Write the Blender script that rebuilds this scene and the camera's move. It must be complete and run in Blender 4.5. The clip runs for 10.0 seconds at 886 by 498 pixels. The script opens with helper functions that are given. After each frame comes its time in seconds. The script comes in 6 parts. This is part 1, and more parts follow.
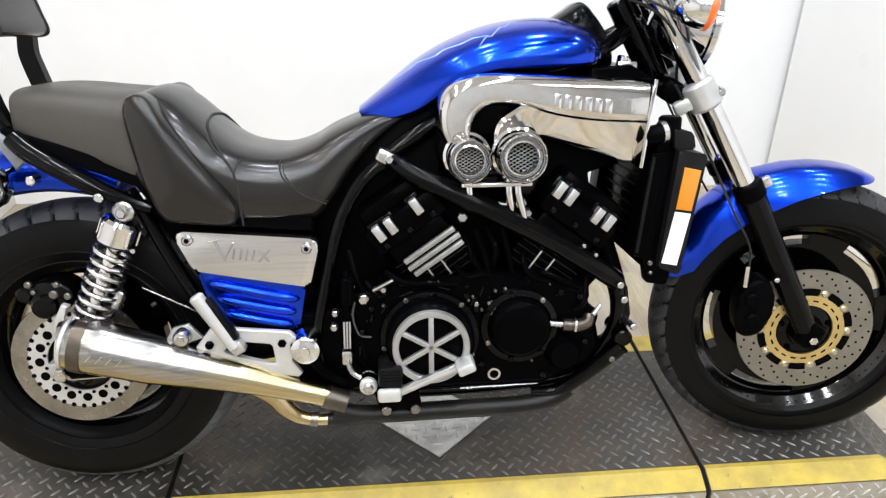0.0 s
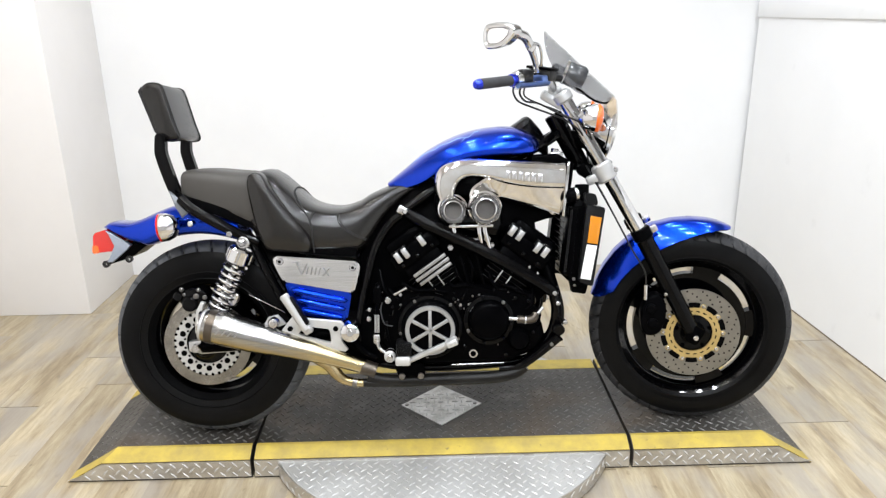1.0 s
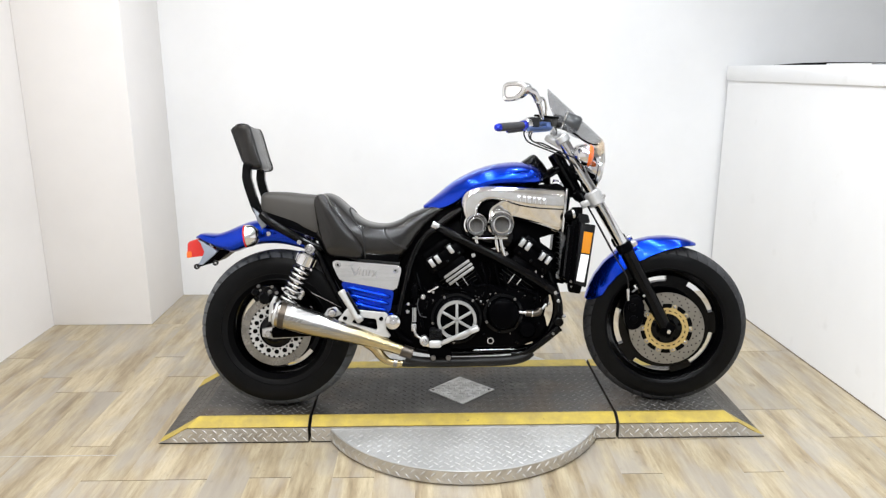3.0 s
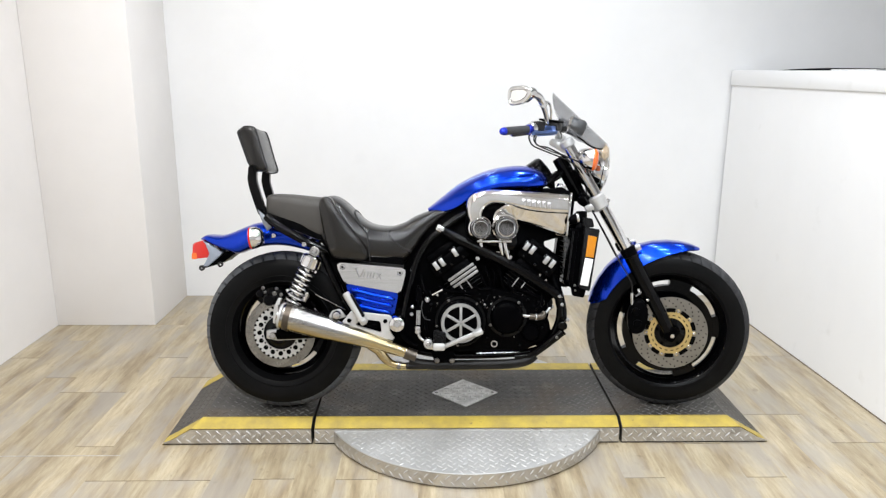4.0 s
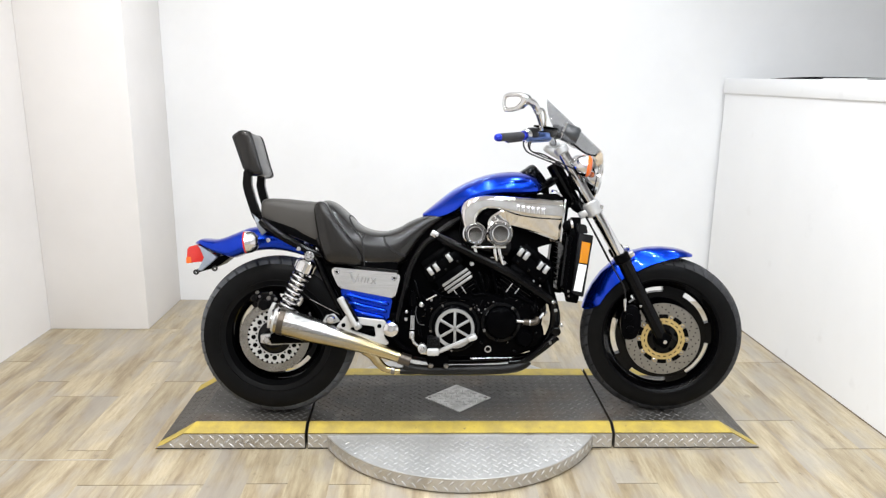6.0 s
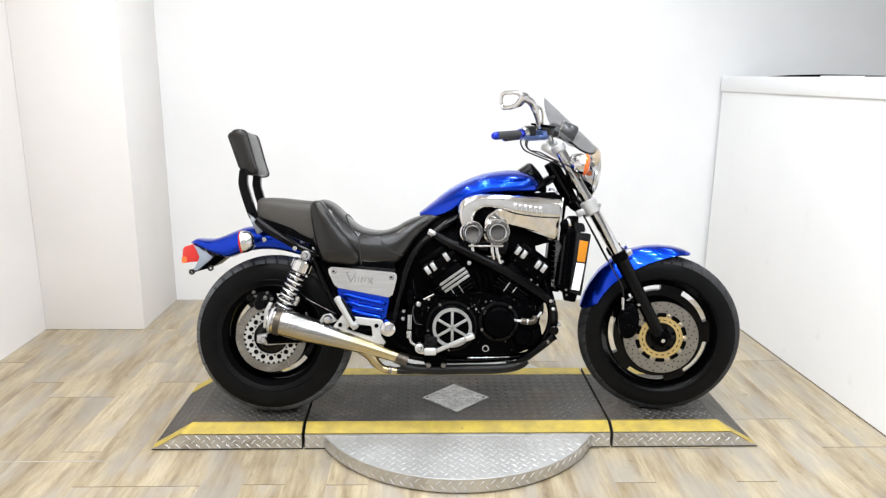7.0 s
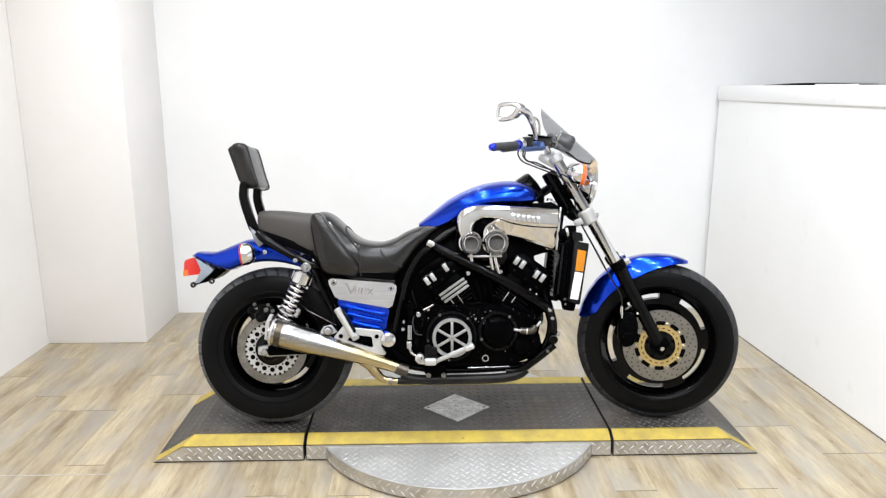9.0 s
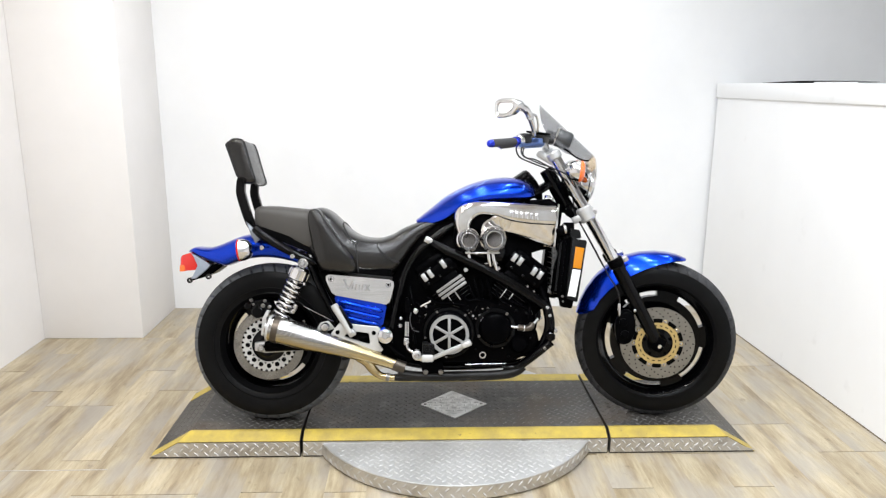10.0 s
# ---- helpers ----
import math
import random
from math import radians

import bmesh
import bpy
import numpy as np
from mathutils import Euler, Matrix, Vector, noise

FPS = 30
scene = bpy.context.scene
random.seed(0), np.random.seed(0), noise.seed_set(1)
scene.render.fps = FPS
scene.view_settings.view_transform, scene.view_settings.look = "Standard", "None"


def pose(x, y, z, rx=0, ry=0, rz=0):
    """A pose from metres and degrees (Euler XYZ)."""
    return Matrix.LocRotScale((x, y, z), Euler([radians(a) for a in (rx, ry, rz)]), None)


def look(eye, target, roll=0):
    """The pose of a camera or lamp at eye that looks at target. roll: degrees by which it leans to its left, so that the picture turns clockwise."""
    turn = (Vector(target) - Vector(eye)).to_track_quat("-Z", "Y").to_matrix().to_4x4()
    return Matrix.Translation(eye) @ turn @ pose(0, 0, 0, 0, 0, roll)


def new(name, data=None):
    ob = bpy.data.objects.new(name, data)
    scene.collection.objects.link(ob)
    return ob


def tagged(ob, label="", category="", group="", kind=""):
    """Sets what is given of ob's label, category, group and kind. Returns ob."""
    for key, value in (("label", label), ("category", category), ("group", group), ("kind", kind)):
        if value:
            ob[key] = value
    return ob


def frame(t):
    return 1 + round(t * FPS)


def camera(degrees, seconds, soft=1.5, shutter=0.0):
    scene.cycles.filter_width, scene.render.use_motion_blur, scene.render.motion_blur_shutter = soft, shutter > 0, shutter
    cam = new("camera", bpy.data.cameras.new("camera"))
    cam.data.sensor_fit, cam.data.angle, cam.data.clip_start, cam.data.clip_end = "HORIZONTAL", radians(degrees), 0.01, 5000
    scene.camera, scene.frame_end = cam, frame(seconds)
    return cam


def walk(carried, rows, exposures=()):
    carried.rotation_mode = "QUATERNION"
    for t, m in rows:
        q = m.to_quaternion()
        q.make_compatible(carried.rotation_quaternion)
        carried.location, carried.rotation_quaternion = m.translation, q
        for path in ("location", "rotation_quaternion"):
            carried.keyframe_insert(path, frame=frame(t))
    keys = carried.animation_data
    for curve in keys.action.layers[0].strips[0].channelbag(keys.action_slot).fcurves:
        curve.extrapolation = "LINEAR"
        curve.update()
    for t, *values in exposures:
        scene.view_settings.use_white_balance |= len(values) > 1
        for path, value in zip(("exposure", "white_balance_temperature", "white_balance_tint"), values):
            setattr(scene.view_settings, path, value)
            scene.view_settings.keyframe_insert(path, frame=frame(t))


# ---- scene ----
cam = camera(63.0, 10.0, 1.3)
PATH = [
    (0, (-0.122, -1.443, 1.336), (0.047, 0.324, 0.416), 0.6),
    (0.2, (-0.061, -1.608, 1.348), (0.119, 0.167, 0.443), 2.8),
    (0.3, (-0.032, -1.701, 1.361), (0.164, 0.091, 0.494), 2.8),
    (0.5, (0.016, -1.876, 1.388), (0.171, -0.025, 0.647), 2.0),
    (0.7, (-0.006, -2.048, 1.416), (0.105, -0.156, 0.778), -0.5),
    (0.8, (-0.018, -2.131, 1.424), (0.079, -0.234, 0.796), -0.2),
    (1, (-0.026, -2.289, 1.444), (0.009, -0.392, 0.813), -0.9),
    (1.2, (-0.016, -2.437, 1.481), (-0.008, -0.522, 0.906), -0.4),
    (1.3, (-0.004, -2.504, 1.47), (-0.02, -0.582, 0.915), 0.9),
    (1.5, (0.019, -2.634, 1.465), (-0.038, -0.712, 0.915), 1.2),
    (1.7, (0.025, -2.722, 1.494), (0.013, -0.793, 0.966), 1.4),
    (1.8, (0.015, -2.754, 1.489), (0.015, -0.828, 0.949), 0.9),
    (2, (-0.05, -2.814, 1.472), (-0.008, -0.874, 0.985), 1.4),
    (2.2, (-0.112, -2.864, 1.455), (-0.078, -0.919, 0.99), 0.1),
    (3.5, (-0.149, -2.903, 1.457), (-0.102, -0.966, 0.959), 0.0),
    (4, (-0.156, -2.906, 1.46), (-0.116, -0.965, 0.979), 0.3),
    (4.5, (-0.163, -2.912, 1.461), (-0.115, -0.969, 0.989), 1.1),
    (5, (-0.158, -2.916, 1.461), (-0.103, -0.973, 0.988), 0.7),
    (5.5, (-0.158, -2.919, 1.464), (-0.103, -0.975, 0.998), 0.7),
    (7, (-0.158, -2.902, 1.459), (-0.093, -0.959, 0.99), 0.6),
    (7.5, (-0.156, -2.901, 1.465), (-0.095, -0.955, 1.01), 0.3),
    (8, (-0.154, -2.911, 1.466), (-0.094, -0.964, 1.013), 0.3),
    (8.5, (-0.152, -2.92, 1.461), (-0.089, -0.973, 1.01), 0.4),
    (9, (-0.148, -2.923, 1.465), (-0.088, -0.973, 1.024), 0.0),
    (9.5, (-0.142, -2.917, 1.466), (-0.081, -0.968, 1.017), -0.2),
    (10, (-0.147, -2.916, 1.463), (-0.081, -0.969, 1.013), 0.3),
]
walk(cam, [(t, look(eye, target, roll)) for t, eye, target, roll in PATH],
     [(0.0, 0.32), (1.0, 0.27), (2.0, 0.24), (3.5, 0.14), (4.5, 0.12), (5.5, 0.15), (7.0, 0.25), (10.0, 0.24)])

# ---- world, lamps, exposure ----
world = bpy.data.worlds.new("world")
scene.world = world
world.use_nodes = True
world.node_tree.nodes["Background"].inputs[0].default_value = (0.9, 0.95, 1.0, 1)
world.node_tree.nodes["Background"].inputs[1].default_value = 0.15


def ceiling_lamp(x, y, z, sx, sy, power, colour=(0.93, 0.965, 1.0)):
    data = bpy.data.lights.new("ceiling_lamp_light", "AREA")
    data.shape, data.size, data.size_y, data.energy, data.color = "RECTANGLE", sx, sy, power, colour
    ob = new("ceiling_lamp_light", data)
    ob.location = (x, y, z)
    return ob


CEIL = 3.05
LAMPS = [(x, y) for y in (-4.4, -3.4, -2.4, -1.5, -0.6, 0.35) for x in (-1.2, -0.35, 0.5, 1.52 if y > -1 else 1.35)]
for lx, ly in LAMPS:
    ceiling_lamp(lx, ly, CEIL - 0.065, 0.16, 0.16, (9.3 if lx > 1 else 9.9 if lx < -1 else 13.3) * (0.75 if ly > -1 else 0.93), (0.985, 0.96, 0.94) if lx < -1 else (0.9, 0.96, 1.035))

# ---- materials ----


def material(name, base, rough=0.5, metal=0.0, vary=0.0, scale=8.0, bump=0.0, bump_scale=60.0, rough_vary=0.0, coat=0.0, second=None, spec=0.5, per_object=0.0):
    """A principled material: colour varied at two scales, roughness varied, fine relief."""
    m = bpy.data.materials.new(name)
    m.use_nodes = True
    nt = m.node_tree
    b = nt.nodes["Principled BSDF"]
    b.inputs["Base Color"].default_value = (*base, 1)
    b.inputs["Roughness"].default_value = rough
    b.inputs["Metallic"].default_value = metal
    b.inputs["Coat Weight"].default_value = coat
    b.inputs["Coat Roughness"].default_value = 0.04
    b.inputs["Specular IOR Level"].default_value = spec
    co = nt.nodes.new("ShaderNodeTexCoord")
    if vary or second:
        n1 = nt.nodes.new("ShaderNodeTexNoise")
        n1.inputs["Scale"].default_value, n1.inputs["Detail"].default_value = scale, 8
        n1.inputs["Roughness"].default_value = 0.65
        nt.links.new(co.outputs["Object"], n1.inputs["Vector"])
        ramp = nt.nodes.new("ShaderNodeValToRGB")
        ramp.color_ramp.elements[0].position, ramp.color_ramp.elements[1].position = 0.35, 0.68
        dark = second or tuple(c * (1 - vary) for c in base)
        light = base if second else tuple(min(1, c * (1 + vary * 0.6)) for c in base)
        ramp.color_ramp.elements[0].color, ramp.color_ramp.elements[1].color = (*dark, 1), (*light, 1)
        nt.links.new(n1.outputs["Fac"], ramp.inputs["Fac"])
        nt.links.new(ramp.outputs["Color"], b.inputs["Base Color"])
    if rough_vary:
        n2 = nt.nodes.new("ShaderNodeTexNoise")
        n2.inputs["Scale"].default_value, n2.inputs["Detail"].default_value = scale * 2.3, 6
        nt.links.new(co.outputs["Object"], n2.inputs["Vector"])
        mr = nt.nodes.new("ShaderNodeMapRange")
        mr.inputs["To Min"].default_value, mr.inputs["To Max"].default_value = max(0.02, rough - rough_vary), min(1, rough + rough_vary)
        nt.links.new(n2.outputs["Fac"], mr.inputs["Value"])
        nt.links.new(mr.outputs["Result"], b.inputs["Roughness"])
    if bump:
        n3 = nt.nodes.new("ShaderNodeTexNoise")
        n3.inputs["Scale"].default_value, n3.inputs["Detail"].default_value = bump_scale, 4
        nt.links.new(co.outputs["Object"], n3.inputs["Vector"])
        bn = nt.nodes.new("ShaderNodeBump")
        bn.inputs["Strength"].default_value, bn.inputs["Distance"].default_value = bump, 0.004
        nt.links.new(n3.outputs["Fac"], bn.inputs["Height"])
        nt.links.new(bn.outputs["Normal"], b.inputs["Normal"])
    return m


DARK_WALL = material("grey_reflected_wall", (0.48, 0.475, 0.465), 0.7, vary=0.05, scale=1.2)
WALL = material("painted_wall", (0.83, 0.83, 0.83), 0.75, vary=0.03, scale=1.7, bump=0.08, bump_scale=180)
CEILING = material("ceiling_paint", (0.82, 0.82, 0.82), 0.85, vary=0.03, scale=2)
BLUE = material("metallic_blue_paint", (0.0004, 0.036, 0.49), 0.205, metal=0.95, vary=0.06, scale=5, coat=0.35)
BLACK_PAINT = material("gloss_black_paint", (0.0006, 0.0006, 0.0008), 0.09, rough_vary=0.05, scale=12, spec=0.15)
BLACK_SATIN = material("satin_black_metal", (0.0009, 0.0009, 0.0011), 0.15, rough_vary=0.08, scale=16, bump=0.06, bump_scale=220, spec=0.016)
BLACK_PLASTIC = material("black_plastic", (0.0013, 0.0013, 0.0016), 0.34, rough_vary=0.1, scale=15, bump=0.06, bump_scale=300, spec=0.018)
RUBBER = material("tyre_rubber", (0.0032, 0.0032, 0.0035), 0.33, vary=0.5, scale=7, rough_vary=0.1, bump=0.1, bump_scale=160, spec=0.105)
CHROME = material("chrome", (0.64, 0.64, 0.65), 0.04, metal=1.0, vary=0.08, scale=6, rough_vary=0.03)
STEEL = material("brushed_steel", (0.52, 0.515, 0.51), 0.25, metal=1.0, vary=0.08, scale=20, rough_vary=0.1)
ALUMINIUM = material("cast_aluminium", (0.47, 0.47, 0.47), 0.38, metal=0.85, vary=0.12, scale=18, rough_vary=0.12, bump=0.05, bump_scale=240)
DISC_STEEL = material("brake_disc_steel", (0.27, 0.262, 0.248), 0.34, metal=1.0, vary=0.12, scale=14, rough_vary=0.1)
GOLD = material("gold_anodised_metal", (0.60, 0.46, 0.205), 0.36, metal=0.9, vary=0.1, scale=20)
LEATHER = material("black_vinyl_seat", (0.0088, 0.0078, 0.0071), 0.23, vary=0.14, scale=5, rough_vary=0.08, bump=0.03, bump_scale=420, spec=0.42)
LEATHER_WORN = material("grey_black_vinyl", (0.047, 0.0435, 0.039), 0.45, vary=0.12, scale=6, rough_vary=0.1, bump=0.12, bump_scale=420, spec=0.35)
DARK_PLATE = material("worn_dark_tread_plate", (0.09, 0.085, 0.078), 0.42, second=(0.026, 0.0225, 0.0185), scale=2.3, rough_vary=0.16, bump=0.1, bump_scale=150, metal=0.2, spec=0.3)
BARE_PLATE = material("bare_steel_tread_plate", (0.515, 0.512, 0.503), 0.42, metal=0.4, second=(0.40, 0.397, 0.384), scale=4, rough_vary=0.14, bump=0.05, bump_scale=200)
SIDE_PLATE = material("bright_side_tread_plate", (0.60, 0.585, 0.56), 0.36, metal=0.8, second=(0.42, 0.40, 0.37), scale=7, rough_vary=0.12, bump=0.05, bump_scale=200)
LUG_BARE = material("raised_steel_lugs", (0.62, 0.615, 0.605), 0.38, metal=0.4, second=(0.40, 0.395, 0.385), scale=5)
LUG_DARK = material("worn_dark_lugs", (0.17, 0.165, 0.157), 0.38, metal=0.3, second=(0.055, 0.051, 0.046), scale=3.0, spec=0.45)
YELLOW = material("yellow_safety_paint", (0.56, 0.415, 0.06), 0.5, second=(0.36, 0.27, 0.065), scale=11, rough_vary=0.1, bump=0.1, bump_scale=120)
TREAD = material("dusty_tyre_tread", (0.115, 0.12, 0.127), 0.6, second=(0.045, 0.046, 0.049), scale=5, rough_vary=0.12, bump=0.12, bump_scale=200, spec=0.2)
PARTITION_PAINT = material("bright_white_paint", (0.835, 0.835, 0.835), 0.7, vary=0.02, scale=1.7, bump=0.08, bump_scale=180)
# White paint with the warm light on the left side put into its colour.
WARM_LIT_PAINT = material("white_paint_warm_lit", (0.80, 0.775, 0.755), 0.75, vary=0.03, scale=1.7, bump=0.08, bump_scale=180)
TREAD_DARK = material("dark_tyre_tread", (0.046, 0.046, 0.048), 0.55, second=(0.022, 0.022, 0.023), scale=6, rough_vary=0.12, bump=0.12, bump_scale=200, spec=0.15)
FLOOR_BASE = material("brown_floor_base", (0.16, 0.12, 0.08), 0.8, vary=0.2, scale=3)
RADIATOR_EDGE = material("grey_black_plastic_edge", (0.006, 0.006, 0.0065), 0.36, vary=0.3, scale=25, spec=0.14)
STAR = material("grey_cast_star", (0.36, 0.36, 0.355), 0.42, metal=0.7, vary=0.15, scale=30, rough_vary=0.1)
DIAMOND = material("bright_worn_tread_plate", (0.64, 0.635, 0.62), 0.4, metal=0.4, second=(0.33, 0.32, 0.30), scale=26, rough_vary=0.12, bump=0.06, bump_scale=200)
RIM_PAINT = material("gloss_black_rim_paint", (0.0008, 0.0008, 0.001), 0.09, rough_vary=0.05, scale=12, spec=0.5)


def stain(m, amount, colour, scale, low, high):
    """Sparse marks of another colour, where a noise lies above low."""
    nt = m.node_tree
    b = nt.nodes["Principled BSDF"]
    old = b.inputs["Base Color"].links[0].from_socket
    co = nt.nodes.new("ShaderNodeTexCoord")
    fine = nt.nodes.new("ShaderNodeTexNoise")
    fine.inputs["Scale"].default_value, fine.inputs["Detail"].default_value = scale, 7
    nt.links.new(co.outputs["Object"], fine.inputs["Vector"])
    mr = nt.nodes.new("ShaderNodeMapRange")
    mr.inputs["From Min"].default_value, mr.inputs["From Max"].default_value = low, high
    mr.inputs["To Max"].default_value = amount
    nt.links.new(fine.outputs["Fac"], mr.inputs["Value"])
    mix = nt.nodes.new("ShaderNodeMix")
    mix.data_type = "RGBA"
    nt.links.new(mr.outputs["Result"], mix.inputs["Factor"])
    nt.links.new(old, mix.inputs["A"])
    mix.inputs["B"].default_value = (*colour, 1)
    nt.links.new(mix.outputs["Result"], b.inputs["Base Color"])


# faint grey scuffs on the paint; rust, scrapes and chips on the platform
stain(PARTITION_PAINT, 0.2, (0.42, 0.40, 0.37), 6.0, 0.66, 0.80)
stain(WALL, 0.04, (0.42, 0.40, 0.37), 6.0, 0.66, 0.80)
stain(DARK_PLATE, 0.65, (0.075, 0.049, 0.028), 4.5, 0.54, 0.70)
stain(DARK_PLATE, 0.5, (0.15, 0.145, 0.135), 9.0, 0.58, 0.74)
stain(DARK_PLATE, 0.9, (0.30, 0.295, 0.28), 70.0, 0.72, 0.76)
stain(LUG_DARK, 0.6, (0.085, 0.06, 0.038), 4.5, 0.54, 0.70)
stain(YELLOW, 0.7, (0.13, 0.10, 0.05), 38.0, 0.68, 0.73)
stain(SIDE_PLATE, 0.5, (0.26, 0.24, 0.21), 16.0, 0.58, 0.70)
stain(BARE_PLATE, 0.6, (0.52, 0.515, 0.50), 3.0, 0.50, 0.66)
ENGINE_GLOSS = material("gloss_black_engine_paint", (0.0007, 0.0007, 0.0009), 0.1, rough_vary=0.05, scale=30, bump=0.05, bump_scale=150, spec=0.13)

# ---- mesh helpers ----


def finish(ob, angle=35):
    me = ob.data
    for p in me.polygons:
        p.use_smooth = True
    me.set_sharp_from_angle(angle=radians(angle))


def part(name, bm, mat, parent=None, label="", move=None, angle=35):
    """Links a bmesh as one mesh object under a thing or a part."""
    if move is not None:
        bm.transform(move)
    bmesh.ops.recalc_face_normals(bm, faces=bm.faces)
    me = bpy.data.meshes.new(name)
    bm.to_mesh(me)
    bm.free()
    me.materials.append(mat)
    ob = new(name, me)
    finish(ob, angle)
    if parent is not None:
        ob.parent = parent
    if label:
        ob["label"] = label
    return ob


def spline(points, steps=8, closed=False):
    """Catmull-Rom points through the given ones."""
    P = [Vector(p) for p in points]
    n, out = len(P), []
    for i in range(n if closed else n - 1):
        if closed:
            a, b, c, d = P[i - 1], P[i], P[(i + 1) % n], P[(i + 2) % n]
        else:
            a, b, c, d = P[max(i - 1, 0)], P[i], P[i + 1], P[min(i + 2, n - 1)]
        for k in range(steps):
            t = k / steps
            out.append(0.5 * (2 * b + (c - a) * t + (2 * a - 5 * b + 4 * c - d) * t * t + (3 * b - a - 3 * c + d) * t ** 3))
    if not closed:
        out.append(P[-1].copy())
    return out


def skin(bm, rings, caps=True, closed=False):
    vs = [[bm.verts.new(p) for p in ring] for ring in rings]
    n = len(vs[0])
    for i in range(len(vs) if closed else len(vs) - 1):
        a, b = vs[i], vs[(i + 1) % len(vs)]
        for k in range(n):
            bm.faces.new((a[k], a[(k + 1) % n], b[(k + 1) % n], b[k]))
    if caps and not closed:
        bm.faces.new(vs[0][::-1])
        bm.faces.new(vs[-1])
    return vs


def tube(points, r, n=12, steps=8, smooth=True, bm=None, flat=1.0):
    """A round bar along a path; r is a radius or one radius per given point."""
    bm = bm or bmesh.new()
    path = spline(points, steps) if smooth and len(points) > 2 else [Vector(p) for p in points]
    rr = r if isinstance(r, (list, tuple)) else [r] * len(points)
    normal, rings = None, []
    for i, p in enumerate(path):
        d = (path[min(i + 1, len(path) - 1)] - path[max(i - 1, 0)]).normalized()
        if normal is None:
            normal = d.orthogonal().normalized()
        normal = (normal - d * normal.dot(d)).normalized()
        side = d.cross(normal)
        f = i / max(1, len(path) - 1) * (len(rr) - 1)
        k = min(int(f), len(rr) - 2) if len(rr) > 1 else 0
        rad = rr[k] + (rr[min(k + 1, len(rr) - 1)] - rr[k]) * (f - k)
        rings.append([p + rad * (normal * math.cos(a) + side * flat * math.sin(a)) for a in [2 * math.pi * j / n for j in range(n)]])
    skin(bm, rings)
    return bm


def lathe(profile, origin=(0, 0, 0), axis=(0, -1, 0), n=40, bm=None, closed=False):
    """Turns (radius, height along axis) pairs about an axis through origin."""
    bm = bm or bmesh.new()
    ax = Vector(axis).normalized()
    u = Vector((1, 0, 0)) if abs(ax.x) < 0.9 else Vector((0, 0, 1))
    u = (u - ax * u.dot(ax)).normalized()
    w = ax.cross(u)
    o = Vector(origin)
    rings = []
    for j in range(n):
        a = 2 * math.pi * j / n
        d = u * math.cos(a) + w * math.sin(a)
        rings.append([o + d * max(r, 1e-4) + ax * h for r, h in profile])
    vs = [[bm.verts.new(p) for p in ring] for ring in rings]
    m = len(profile)
    for j in range(n):
        a, b = vs[j], vs[(j + 1) % n]
        for k in range(m if closed else m - 1):
            k2 = (k + 1) % m
            bm.faces.new((a[k], b[k], b[k2], a[k2]))
    bmesh.ops.remove_doubles(bm, verts=bm.verts, dist=3e-4)
    return bm


def cyl(a, b, r, n=20, bevel=0.0, r2=None, bm=None):
    """A turned bar from a to b with softened ends."""
    a, b = Vector(a), Vector(b)
    h = (b - a).length
    e = min(bevel, h * 0.45, r * 0.9)
    r2 = r if r2 is None else r2
    prof = [(0, 0), (r - e, 0), (r, e), (r2, h - e), (r2 - e, h), (0, h)] if e else [(0, 0), (r, 0), (r2, h), (0, h)]
    return lathe(prof, a, b - a, n, bm)


def box(centre, size, bevel=0.003, turn=(0, 0, 0), bm=None, segments=2):
    own = bmesh.new()
    bmesh.ops.create_cube(own, size=1.0, matrix=pose(*centre, *turn) @ Matrix.Diagonal((*size, 1)))
    if bevel:
        bmesh.ops.bevel(own, geom=own.edges[:], offset=bevel, segments=segments, affect="EDGES", profile=0.5)
    return merge(bm, own)


def merge(bm, own):
    if bm is None:
        return own
    me = bpy.data.meshes.new("scratch")
    own.to_mesh(me)
    own.free()
    bm.from_mesh(me)
    bpy.data.meshes.remove(me)
    return bm


def plate(outline, y0, y1, bevel=0.003, smooth=0, bm=None, bulge=0.0):
    """A slab cut to an outline in x and z, from y0 (outer face) to y1."""
    own = bmesh.new()
    pts = [(p.x, p.z) for p in spline([(x, 0, z) for x, z in outline], smooth, True)] if smooth else outline
    front = [own.verts.new((x, y0, z)) for x, z in pts]
    back = [own.verts.new((x, y1, z)) for x, z in pts]
    n = len(pts)
    f = own.faces.new(front)
    own.faces.new(back[::-1])
    for k in range(n):
        own.faces.new((front[k], front[(k + 1) % n], back[(k + 1) % n], back[k]))
    if bevel:
        bmesh.ops.bevel(own, geom=list(f.edges), offset=bevel, segments=3, affect="EDGES", profile=0.5)
    return merge(bm, own)


def rounded(outline, r, n=4):
    """An outline with its corners rounded off to about the radius r."""
    out, m = [], len(outline)
    for i in range(m):
        a, b, c = (Vector(outline[k % m]) for k in (i - 1, i, i + 1))
        u, w = a - b, c - b
        p, q = b + u.normalized() * min(r, u.length * 0.45), b + w.normalized() * min(r, w.length * 0.45)
        for k in range(n + 1):
            t = k / n
            out.append(tuple(p * (1 - t) ** 2 + b * 2 * t * (1 - t) + q * t * t))
    return out


def thing(name, label, category, at=None, kind="", group=""):
    ob = new(name)
    ob.empty_display_size = 0.1
    if at is not None:
        ob.matrix_world = at
    return tagged(ob, label, category, group, kind)


# ---- room ----
LEFT, BACK, FRONT, FAR = -2.32, 1.70, -5.4, 4.6


def structure(name, bm, mat, label, category):
    return tagged(part(name, bm, mat), label, category, kind="structure")


